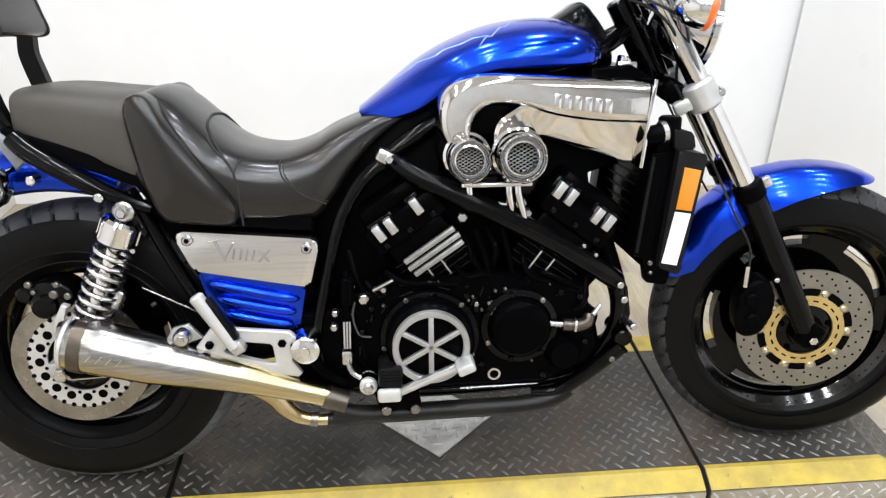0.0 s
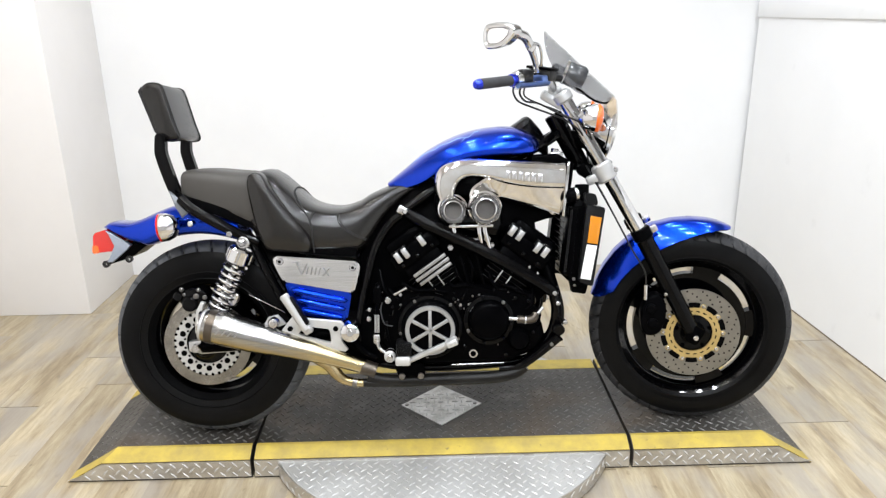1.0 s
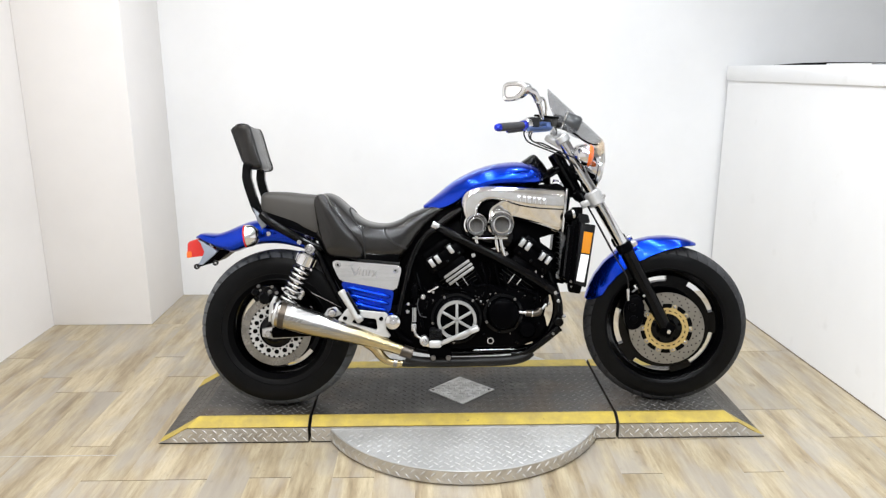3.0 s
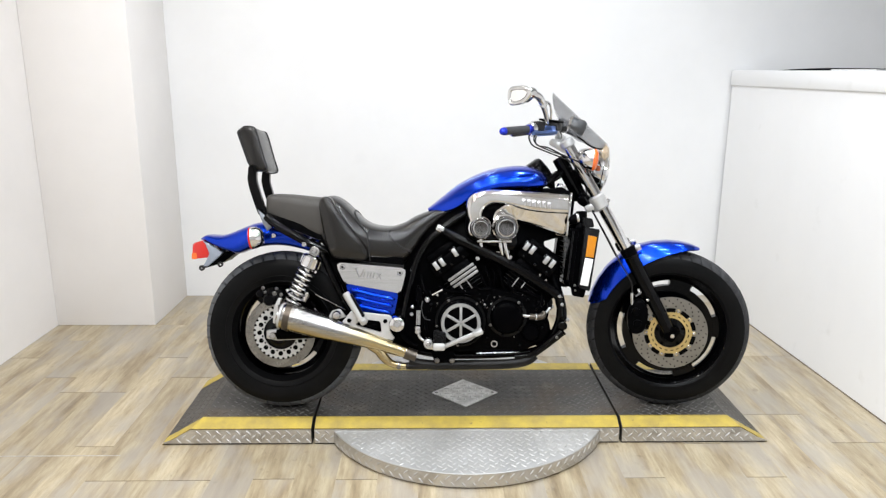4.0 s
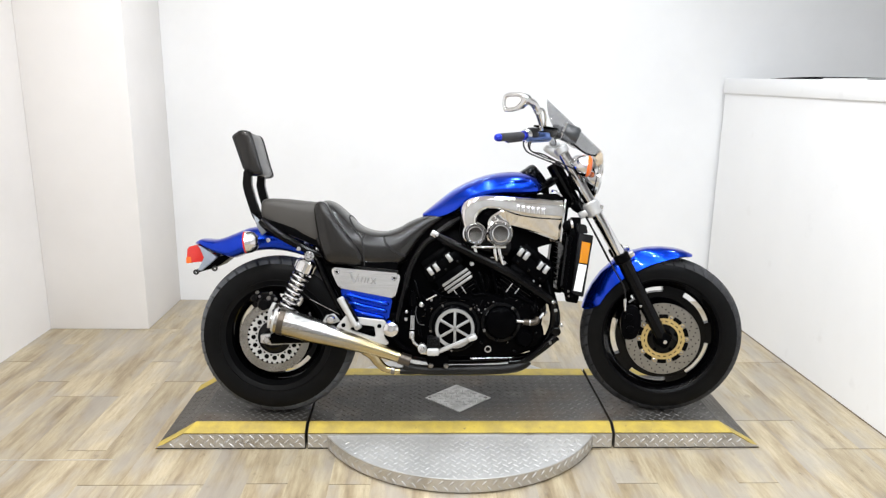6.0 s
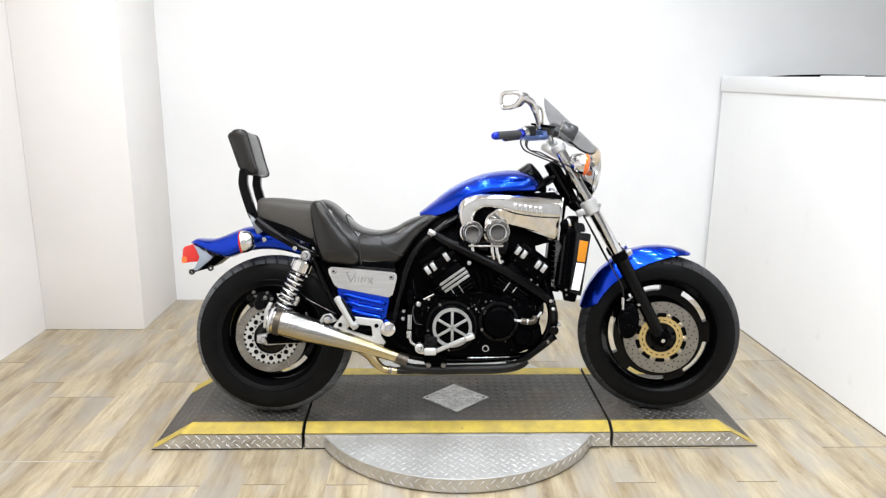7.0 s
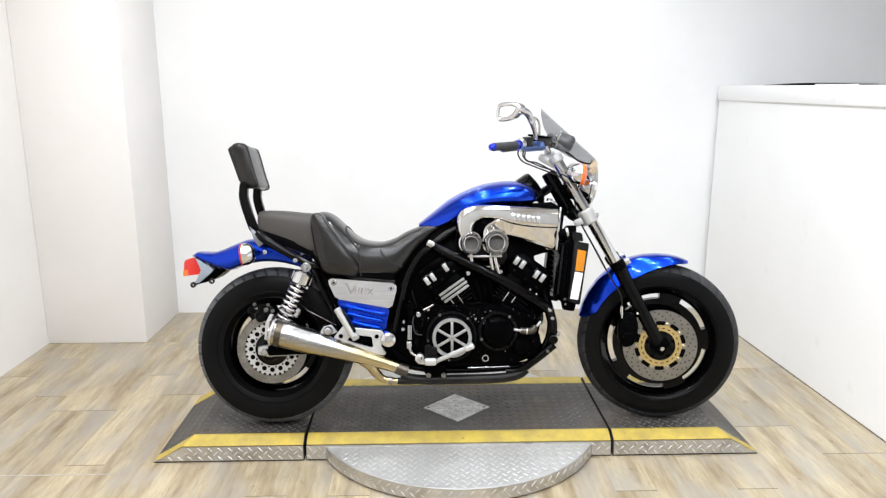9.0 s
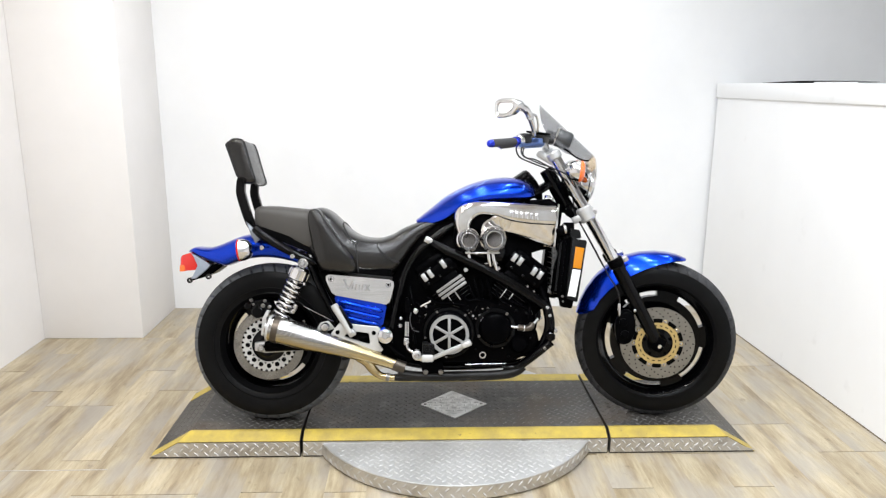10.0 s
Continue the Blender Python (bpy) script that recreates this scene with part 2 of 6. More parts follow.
structure("wall_back", box(((LEFT + FAR) / 2, BACK + 0.06, CEIL / 2), (FAR - LEFT + 0.24, 0.12, CEIL), 0), WALL, "plain white painted wall behind the motorcycle", "wall")
structure("wall_left", box((LEFT - 0.06, (BACK + FRONT) / 2, CEIL / 2), (0.12, BACK - FRONT, CEIL), 0), WARM_LIT_PAINT, "plain white painted side wall", "wall")
structure("pilaster", box(((LEFT - 1.752) / 2, (1.127 + BACK) / 2, CEIL / 2), (-1.752 - LEFT, BACK - 1.127, CEIL), 0.006), WARM_LIT_PAINT, "white painted square pilaster in the corner", "pilaster")
HALF = pose(1.801, -0.18, 0, 0, 0, 2.1)
HALF_LEN = BACK - FRONT - 0.4
structure("wall_half", box((0.06, 1.85 - HALF_LEN / 2, 0.72), (0.12, HALF_LEN, 1.44), 0), PARTITION_PAINT, "white half-height partition wall", "wall").matrix_world = HALF
structure("wall_far", box((FAR + 0.06, (BACK + FRONT) / 2, CEIL / 2), (0.12, BACK - FRONT, CEIL), 0), WALL, "plain wall of the space beyond the partition", "wall")
# Unseen wall added behind the camera; its grey tunes what chrome and gloss reflect.
structure("wall_front", box(((LEFT + FAR) / 2, FRONT - 0.06, CEIL / 2), (FAR - LEFT + 0.24, 0.12, CEIL), 0), DARK_WALL, "unseen wall added to close the room, grey for the reflections", "wall")
structure("ceiling", box(((LEFT + FAR) / 2, (BACK + FRONT) / 2, CEIL + 0.05), (FAR - LEFT + 0.3, BACK - FRONT + 0.3, 0.1), 0), CEILING, "plain white ceiling", "ceiling")
# Brown strip that paints the shadow line between partition and floor.
structure("baseboard", box((-0.002, 1.85 - HALF_LEN / 2, 0.002), (0.004, HALF_LEN, 0.004), 0), FLOOR_BASE, "thin brown strip painted as the shadow line at the foot of the partition", "baseboard").matrix_world = HALF
structure("trim", box((0.06, 1.85 - HALF_LEN / 2, 1.421), (0.146, HALF_LEN, 0.09), 0.006), PARTITION_PAINT, "white cap board along the top of the partition", "trim").matrix_world = HALF
structure("ground", box(((LEFT + FAR) / 2, (BACK + FRONT) / 2, -0.06), (FAR - LEFT + 0.3, BACK - FRONT + 0.3, 0.1), 0), FLOOR_BASE, "brown base under the floor planks", "floor base")

# ---- display platform ----
TOP, DISC_TOP, DISC_R = 0.092, 0.058, 0.6
platform = thing("display_platform", "low dark tread-plate motorcycle platform with yellow edges on the floor", "platform", pose(0, 0, 0))


def section(x0, x1, slope0, slope1, z=TOP):
    """One slab of the platform between two x, with the edge bevel along front and back, and a ramped end."""
    bm = bmesh.new()
    prof = [(-0.27, 0.0), (-0.27, 0.07), (-0.226, z), (0.325, z), (0.335, 0.082), (0.335, 0.0)]
    rings = []
    xs = [(x0, x0 + slope0), (x1, x1 - slope1)]
    for lo, hi in xs:
        rings.append([(lo + (hi - lo) * h / z, y, max(h, 0.001)) for y, h in prof])
    skin(bm, rings)
    return bm


part("deck", section(-0.612, 0.612, 0, 0), DARK_PLATE, platform, "worn dark tread plate centre deck", angle=20)
part("ramp", section(-1.22, -0.622, 0.155, 0), DARK_PLATE, platform, "dark tread plate ramp", angle=20)
part("ramp", section(0.622, 1.22, 0, 0.155), DARK_PLATE, platform, "dark tread plate ramp", angle=20)


def edge_strip(side, pts):
    """The yellow painted edge: a thin strip, along the near bevel or flat along the far edge."""
    bm = bmesh.new()
    rings = []
    for x, z in pts:
        z = max(z, 0.003)
        low_x = math.copysign(1.102, x) if z == TOP and abs(x) > 1 else x
        if side < 0:
            line = [(-0.214, z + 0.0016), (-0.2262, z + 0.002), (-0.2716, min(z, 0.069) + 0.0016)]
        else:
            line = [(0.252, z + 0.0016), (0.3255, z + 0.002), (0.3366, min(z, 0.081) + 0.0014)]
        xs = (x, x, low_x)
        rings.append([(xx, *q) for xx, q in zip(xs, line)] + [(xx, y * 0.995, h - 0.003) for xx, (y, h) in zip(xs[::-1], line[::-1])])
    skin(bm, rings)
    return bm


RAMP_L, RAMP_R = [(-1.217, 0.003), (-1.175, 0.0265), (-1.135, 0.050), (-1.102, 0.07), (-1.066, TOP), (-0.624, TOP)], [(0.624, TOP), (1.066, TOP), (1.102, 0.07), (1.135, 0.05), (1.175, 0.0265), (1.217, 0.003)]
for side in (-1, 1):
    for pts in ([(-0.61, TOP), (0.61, TOP)], RAMP_L, RAMP_R):
        part("yellow_edge", edge_strip(side, pts), YELLOW, platform, "chipped yellow painted edge", angle=15)


def face_plate(side, pts):
    """Bare tread-plate facing below the yellow edge."""
    bm = bmesh.new()
    y = -0.2745 if side < 0 else 0.3395
    rings = [[(x, y, 0.008), (x, y, max(0.009, min(z - 0.002, 0.066))), (x, y - side * 0.004, max(0.009, min(z - 0.002, 0.066))), (x, y - side * 0.004, 0.008)] for x, z in pts]
    skin(bm, rings)
    return bm


for side in (-1, 1):
    for pts in ([(-0.611, TOP), (0.611, TOP)], RAMP_L, RAMP_R):
        part("side_plate", face_plate(side, pts), SIDE_PLATE, platform, "bare steel tread plate facing", angle=20)

turntable = thing("turntable_disc", "round bare steel tread-plate turntable under the platform", "turntable", pose(0, 0, 0))
bm = bmesh.new()
pts = [(math.cos(a) * DISC_R, math.sin(a) * DISC_R) for a in [2 * math.pi * k / 120 for k in range(120)]]
lathe([(0.3, 0.0), (DISC_R - 0.012, 0.0), (DISC_R - 0.012, 0.006), (DISC_R - 0.004, 0.006), (DISC_R - 0.004, DISC_TOP - 0.002), (DISC_R - 0.006, DISC_TOP), (0.0, DISC_TOP)], (0, 0, 0.001), (0, 0, 1), 120, bm)
part("disc_plate", bm, BARE_PLATE, turntable, angle=30)
part("disc_rim", lathe([(DISC_R - 0.0035, 0.007), (DISC_R, 0.007), (DISC_R, DISC_TOP - 0.001), (DISC_R - 0.0035, DISC_TOP - 0.001)], (0, 0, 0.001), (0, 0, 1), 120, closed=True), SIDE_PLATE, turntable, "bright tread-plate rim", angle=30)

diamond = bmesh.new()
skin(diamond, [[(-0.142, 0, z), (0, -0.137, z), (0.146, 0, z), (0, 0.137, z)] for z in (TOP + 0.0005, TOP + 0.004)])
part("diamond_plate", diamond, DIAMOND, platform, "bare steel diamond of tread plate on the deck", angle=15)


def lugs(bm, centre_fn, us, vs, inside, length=0.0275, width=0.0068, height=0.0022, square=False):
    """Raised lens-shaped lugs in a crossed pattern; centre_fn maps (u, v) to a place and two tangents. square: along the two tangents."""
    for i, u in enumerate(us):
        for j, v in enumerate(vs):
            if not inside(u, v) or (not square and (i + j) % 2):
                continue
            o, a, b = centre_fn(u, v)
            nrm = a.cross(b)
            ang = radians(90 * ((i + j) % 2) if square else (45 if i % 2 else -45))
            d, e = a * math.cos(ang) + b * math.sin(ang), b * math.cos(ang) - a * math.sin(ang)
            base = [o + d * (length / 2), o + d * length * 0.24 + e * width / 2, o - d * length * 0.24 + e * width / 2, o - d * (length / 2),
                    o - d * length * 0.24 - e * width / 2, o + d * length * 0.24 - e * width / 2]
            b6 = [bm.verts.new(p) for p in base]
            t2 = [bm.verts.new(o + d * length * 0.28 + nrm * height), bm.verts.new(o - d * length * 0.28 + nrm * height)]
            for f in ((0, 1, 6), (1, 2, 7, 6), (2, 3, 7), (3, 4, 7), (4, 5, 6, 7), (5, 0, 6)):
                bm.faces.new([(b6 + t2)[k] for k in f])
    return bm


X, Y, Z = Vector((1, 0, 0)), Vector((0, 1, 0)), Vector((0, 0, 1))
PITCH = 0.0195


def steps(a, b, pitch=PITCH):
    n = int(round((b - a) / pitch))
    return [a + (b - a) * (k + 0.5) / n for k in range(n)]


in_diamond = lambda u, v, k=1.0: abs(u) / 0.144 + abs(v) / 0.137 < k
bm = lugs(bmesh.new(), lambda u, v: (Vector((u, v, TOP)), X, Y), steps(-0.608, 0.608), steps(-0.208, 0.246), lambda u, v: not in_diamond(u, v, 1.08))
for sx in (-1, 1):
    lugs(bm, lambda u, v: (Vector((u, v, TOP)), X, Y), steps(min(sx * 0.626, sx * 1.058), max(sx * 0.626, sx * 1.058)), steps(-0.208, 0.246), lambda u, v: True)
    slope = Vector((1, 0, -sx * TOP / 0.155)).normalized()
    lugs(bm, lambda u, v: (Vector((sx * (1.065 + u * 0.86), v, TOP - u * 0.86 * TOP / 0.155)), slope, Y), steps(0.008, 0.168), steps(-0.208, 0.246), lambda u, v: True)
tagged(part("deck_tread_pattern", bm, LUG_DARK, platform, "raised worn lugs of the dark plate", angle=60), kind="stuff")
bm = lugs(bmesh.new(), lambda u, v: (Vector((u, v, TOP + 0.004)), X, Y), steps(-0.14, 0.14, 0.0265), steps(-0.135, 0.135, 0.0265), lambda u, v: in_diamond(u, v, 0.86), square=True)
tagged(part("diamond_tread_pattern", bm, LUG_BARE, platform, "raised bare steel lugs", angle=60), kind="stuff")
bm = bmesh.new()
for side in (-1, 1):
    for a, b in ((-0.609, 0.609), (-1.20, -0.626), (0.626, 1.20)):
        lugs(bm, lambda u, v: (Vector((u, -0.2745 if side < 0 else 0.3395, v)), X * -side, Z), steps(a, b), (0.0175, 0.036, 0.0545), lambda u, v: v + 0.011 < min(0.067, (1.22 - abs(u)) / 0.155 * 0.092 - 0.003))
tagged(part("side_tread_pattern", bm, LUG_BARE, platform, "raised bare steel lugs", angle=60), kind="stuff")
bm = lugs(bmesh.new(), lambda u, v: (Vector((u, v, DISC_TOP + 0.001)), X, Y), steps(-0.59, 0.59), steps(-0.59, 0.59), lambda u, v: u * u + v * v < 0.342 and (v < -0.285 or v > 0.35))
tagged(part("disc_tread_pattern", bm, LUG_BARE, turntable, "raised bare steel lugs", angle=60), kind="stuff")
bm = lugs(bmesh.new(), lambda u, v: (Vector((math.cos(u) * DISC_R, math.sin(u) * DISC_R, v)), Vector((-math.sin(u), math.cos(u), 0)), Z), steps(0, 2 * math.pi, 0.0327), (0.0195, 0.043), lambda u, v: math.sin(u) < -0.46 or math.sin(u) > 0.57)
tagged(part("rim_tread_pattern", bm, LUG_BARE, turntable, "raised bare steel lugs", angle=60), kind="stuff")


def glassy(name, colour, rough=0.05, transmission=0.0, alpha=1.0, ior=1.45):
    m = material(name, colour, rough)
    b = m.node_tree.nodes["Principled BSDF"]
    b.inputs["Transmission Weight"].default_value = transmission
    b.inputs["Alpha"].default_value = alpha
    b.inputs["IOR"].default_value = ior
    b.inputs["Coat Weight"].default_value = 0.6
    return m


AMBER = glassy("amber_lens", (0.72, 0.26, 0.004), 0.2, 0.25)
ORANGE = glassy("orange_signal_lens", (0.95, 0.17, 0.02), 0.18, 0.25)
RED = glassy("red_lens", (0.62, 0.014, 0.008), 0.18, 0.2)
WHITE_REFLECTOR = glassy("white_reflector", (0.8, 0.8, 0.8), 0.25)
CLEAR = glassy("clear_lens", (0.95, 0.95, 0.95), 0.03, 0.9)
SMOKE = glassy("smoke_tinted_acrylic", (0.15, 0.15, 0.155), 0.04, 0.0, 0.32)
MIRROR = material("mirror_glass", (0.9, 0.9, 0.9), 0.02, metal=1.0)
BLUE_ANODISED = material("blue_anodised_metal", (0.03, 0.05, 0.55), 0.25, metal=0.9)
LEVER_BLUE = material("pale_blue_anodised_metal", (0.16, 0.25, 0.55), 0.3, metal=0.9)
GREY_PLASTIC = material("dark_grey_plastic", (0.04, 0.042, 0.045), 0.2, rough_vary=0.06, scale=15)
RAIL_FIN = material("grey_metal_fin", (0.16, 0.17, 0.185), 0.3, metal=0.3, vary=0.1, scale=15)
CONTROL = material("worn_black_control_plastic", (0.007, 0.007, 0.0075), 0.33, vary=0.3, scale=30, rough_vary=0.1, spec=0.4)
SPRING = material("satin_chrome_spring", (0.70, 0.70, 0.71), 0.2, metal=1.0, vary=0.08, scale=20)
HEADER = material("dull_dark_exhaust_steel", (0.014, 0.0128, 0.0115), 0.36, metal=0.1, second=(0.004, 0.0037, 0.0034), scale=7, rough_vary=0.12, spec=0.2)
FRAME_BLACK = material("satin_black_frame_paint", (0.0014, 0.0014, 0.0016), 0.17, rough_vary=0.05, scale=14, spec=0.11)
# Near-black: the shade inside holes, slots and sockets put into the colour.
HOLE = material("recess_shade", (0.003, 0.003, 0.003), 0.9, spec=0.0)
PIPE_GOLD = material("heat_tinted_steel", (0.52, 0.44, 0.28), 0.24, metal=1.0, second=(0.36, 0.28, 0.14), scale=14)
MUFFLER = material("brushed_muffler_steel", (0.37, 0.365, 0.355), 0.2, metal=1.0, vary=0.1, scale=6, rough_vary=0.06)
REAR_DISC = material("dull_rear_disc_steel", (0.275, 0.262, 0.24), 0.26, metal=1.0, vary=0.25, scale=14, rough_vary=0.1)
# Tan blotches and slow waves put the room's reflections into the chrome.
SCOOP = material("tan_reflection_chrome", (0.68, 0.68, 0.685), 0.06, metal=1.0, second=(0.55, 0.52, 0.48), scale=13, rough_vary=0.04, bump=0.11, bump_scale=11)
CLAMP = material("dark_clamp_steel", (0.22, 0.21, 0.2), 0.3, metal=1.0, vary=0.2, scale=25)
GRIP = material("grey_grip_rubber", (0.045, 0.045, 0.047), 0.6, vary=0.2, scale=40, bump=0.2, bump_scale=300, spec=0.3)
COWL = glassy("tan_tinted_acrylic", (0.58, 0.45, 0.29), 0.06, 0.0, 0.4)
TAIL_SHEEN = material("pale_sheen_metal", (0.36, 0.41, 0.50), 0.3, metal=0.8, vary=0.1, scale=15)
BAND_DARK = material("scorched_steel_band", (0.10, 0.085, 0.07), 0.3, metal=0.9, vary=0.2, scale=20)
PANEL = material("satin_chrome_panel", (0.70, 0.70, 0.705), 0.2, metal=1.0, vary=0.04, scale=10, rough_vary=0.06)
WHITE_BRACKET = material("pale_alloy", (0.54, 0.54, 0.535), 0.42, metal=0.6, vary=0.08, scale=18)
LETTER = material("grey_engraving", (0.30, 0.30, 0.30), 0.4, metal=0.8)
FIN_GREY = material("dull_alloy_fins", (0.30, 0.30, 0.292), 0.45, metal=0.7, vary=0.25, scale=30)
DARK_CHROME = material("shaded_chrome", (0.66, 0.66, 0.665), 0.2, metal=1.0)
SEAM = material("seat_seam_thread", (0.006, 0.006, 0.006), 0.7)
BOLT_PALE = material("pale_lightning_decal", (0.35, 0.58, 0.95), 0.3, metal=0.2, coat=1.0)


def heat_and_floor_tint(m, tint):
    """Heat colouring towards the joint with the link pipe; the floor's gold reflection painted along the underside,
    with a ragged border.
    """
    nt = m.node_tree
    b = nt.nodes["Principled BSDF"]
    old = b.inputs["Base Color"].links[0].from_socket
    co = nt.nodes.new("ShaderNodeTexCoord")
    sep = nt.nodes.new("ShaderNodeSeparateXYZ")
    nt.links.new(co.outputs["Object"], sep.inputs[0])
    noise = nt.nodes.new("ShaderNodeTexNoise")
    noise.inputs["Scale"].default_value = 9
    nt.links.new(co.outputs["Object"], noise.inputs["Vector"])
    low = nt.nodes.new("ShaderNodeMath")
    low.operation = "MULTIPLY_ADD"
    low.inputs[1].default_value, low.inputs[2].default_value = -0.3, -0.176
    nt.links.new(sep.outputs["X"], low.inputs[0])
    below = nt.nodes.new("ShaderNodeMath")
    below.operation = "SUBTRACT"
    nt.links.new(low.outputs[0], below.inputs[0])
    flip = nt.nodes.new("ShaderNodeMath")
    flip.operation = "SUBTRACT"
    flip.inputs[1].default_value = 0.353
    nt.links.new(sep.outputs["Z"], flip.inputs[0])
    nt.links.new(flip.outputs[0], below.inputs[1])
    wob = nt.nodes.new("ShaderNodeMath")
    wob.operation = "MULTIPLY_ADD"
    wob.inputs[1].default_value = 0.012
    nt.links.new(noise.outputs["Fac"], wob.inputs[0])
    nt.links.new(below.outputs[0], wob.inputs[2])
    mr = nt.nodes.new("ShaderNodeMapRange")
    mr.inputs["From Min"].default_value, mr.inputs["From Max"].default_value = 0.014, 0.03
    nt.links.new(wob.outputs[0], mr.inputs["Value"])
    front = nt.nodes.new("ShaderNodeMapRange")
    front.inputs["From Min"].default_value, front.inputs["From Max"].default_value = -0.56, -0.42
    nt.links.new(sep.outputs["X"], front.inputs["Value"])
    most = nt.nodes.new("ShaderNodeMath")
    most.operation = "MAXIMUM"
    nt.links.new(mr.outputs["Result"], most.inputs[0])
    nt.links.new(front.outputs["Result"], most.inputs[1])
    mix = nt.nodes.new("ShaderNodeMix")
    mix.data_type = "RGBA"
    nt.links.new(most.outputs[0], mix.inputs["Factor"])
    nt.links.new(old, mix.inputs["A"])
    mix.inputs["B"].default_value = (*tint, 1)
    nt.links.new(mix.outputs["Result"], b.inputs["Base Color"])


def brushed(m, lean, low, high):
    """Long fine brush marks along a part that slopes by lean degrees."""
    nt = m.node_tree
    b = nt.nodes["Principled BSDF"]
    old = b.inputs["Base Color"].links[0].from_socket
    co, mp, fine, ramp, mix = (nt.nodes.new("ShaderNode" + k) for k in ("TexCoord", "Mapping", "TexNoise", "ValToRGB", "Mix"))
    mp.inputs["Rotation"].default_value = (0, radians(lean), 0)
    mp.inputs["Scale"].default_value = (5.0, 90.0, 160.0)
    nt.links.new(co.outputs["Object"], mp.inputs["Vector"])
    nt.links.new(mp.outputs[0], fine.inputs["Vector"])
    fine.inputs["Scale"].default_value, fine.inputs["Detail"].default_value = 1.0, 5
    ramp.color_ramp.elements[0].position, ramp.color_ramp.elements[1].position = 0.36, 0.64
    ramp.color_ramp.elements[0].color, ramp.color_ramp.elements[1].color = (low, low, low, 1), (high, high, high, 1)
    nt.links.new(fine.outputs["Fac"], ramp.inputs["Fac"])
    mix.data_type, mix.blend_type = "RGBA", "MULTIPLY"
    mix.inputs["Factor"].default_value = 1.0
    nt.links.new(old, mix.inputs["A"])
    nt.links.new(ramp.outputs[0], mix.inputs["B"])
    nt.links.new(mix.outputs["Result"], b.inputs["Base Color"])


brushed(MUFFLER, -17, 0.72, 1.08)
brushed(PANEL, 8, 0.86, 1.0)
heat_and_floor_tint(MUFFLER, (0.44, 0.365, 0.21))

for sx in (-1, 1):
    part("diamond_screw", cyl((sx * 0.122, 0, TOP + 0.003), (sx * 0.122, 0, TOP + 0.0065), 0.007, 12, 0.001), CLAMP, platform, "dark round screw")

# ---- motorcycle: x forward, y to its left, z up from where the tyres touch ----
BIKE = pose(0.0443, -0.1135, TOP + 0.002) @ pose(0, 0, 0, 0, 0, -0.37) @ pose(0, 0, 0, -10.43, 0, 0)
bike = thing("motorcycle", "metallic blue and black motorcycle with chrome parts on the platform", "motorcycle", BIKE)
AX0, AXD = Vector((0.395, 0, 0.93)), Vector((-0.49, 0, 0.872)).normalized()
STEER = Matrix.Translation(AX0) @ Matrix.Rotation(radians(-10.04), 4, AXD) @ Matrix.Translation(-AX0)
RF, RR, XF, XR = 0.329, 0.323, 0.795, -0.795


def tyre(xc, R, half, rim_r, grooves, depth, slant, tread, n=640, gap=0.13):
    """The carcass of a tyre, or its rounded crown with cut tread grooves."""
    bm = bmesh.new()
    prof = [(rim_r - 0.004, -half * 0.62), (rim_r + 0.008, -half * 0.80), (rim_r + 0.013, -half * 0.865), (rim_r + 0.0145, -half * 0.90), (rim_r + 0.017, -half * 0.885), (rim_r + 0.03, -half * 0.945), (rim_r + 0.036, -half * 0.957), (rim_r + 0.0375, -half * 0.985), (rim_r + 0.0395, -half * 0.965), (R - 0.075, -half * 1.0), (R - 0.055, -half * 0.99), (R - 0.04, -half * 0.95), (R - 0.029, -half * 0.88), (R - 0.02, -half * 0.78), (R - 0.013, -half * 0.66), (R - 0.007, -half * 0.5), (R - 0.003, -half * 0.33), (R, -half * 0.13)]
    if tread:
        prof = [(r, y) for r, y in prof if r > R - 0.034]
        prof = [(prof[0][0] - 0.004, prof[0][1])] + prof
    else:
        prof = [(r - (0.0075 if r > R - 0.028 else 0.0), y) for r, y in prof]
    prof = prof + [(r, -y) for r, y in prof[::-1]]
    m = len(prof)
    vs = []
    for j in range(n):
        a = 2 * math.pi * j / n
        ring = []
        for r, y in prof:
            u = abs(y) / half
            rr = r
            if tread and u < 0.97:
                ph = (j / n * grooves + (0.5 if y > 0 else 0) + slant * u) % 1.0
                if ph < gap and u > 0.22:
                    rr -= depth
            ring.append(bm.verts.new((xc + rr * math.cos(a), y, R + rr * math.sin(a))))
        vs.append(ring)
    for j in range(n):
        a, b = vs[j], vs[(j + 1) % n]
        for k in range(m - 1):
            bm.faces.new((a[k], b[k], b[k + 1], a[k + 1]))
    return bm


def arc_piece(bm, xc, zc, r0, r1, a0, a1, y0, y1, n=10):
    """A sector of a ring, in the wheel's plane."""
    rings = []
    for k in range(n + 1):
        a = radians(a0 + (a1 - a0) * k / n)
        c, s = math.cos(a), math.sin(a)
        rings.append([(xc + r0 * c, y0, zc + r0 * s), (xc + r1 * c, y0, zc + r1 * s), (xc + r1 * c, y1, zc + r1 * s), (xc + r0 * c, y1, zc + r0 * s)])
    skin(bm, rings)
    return bm


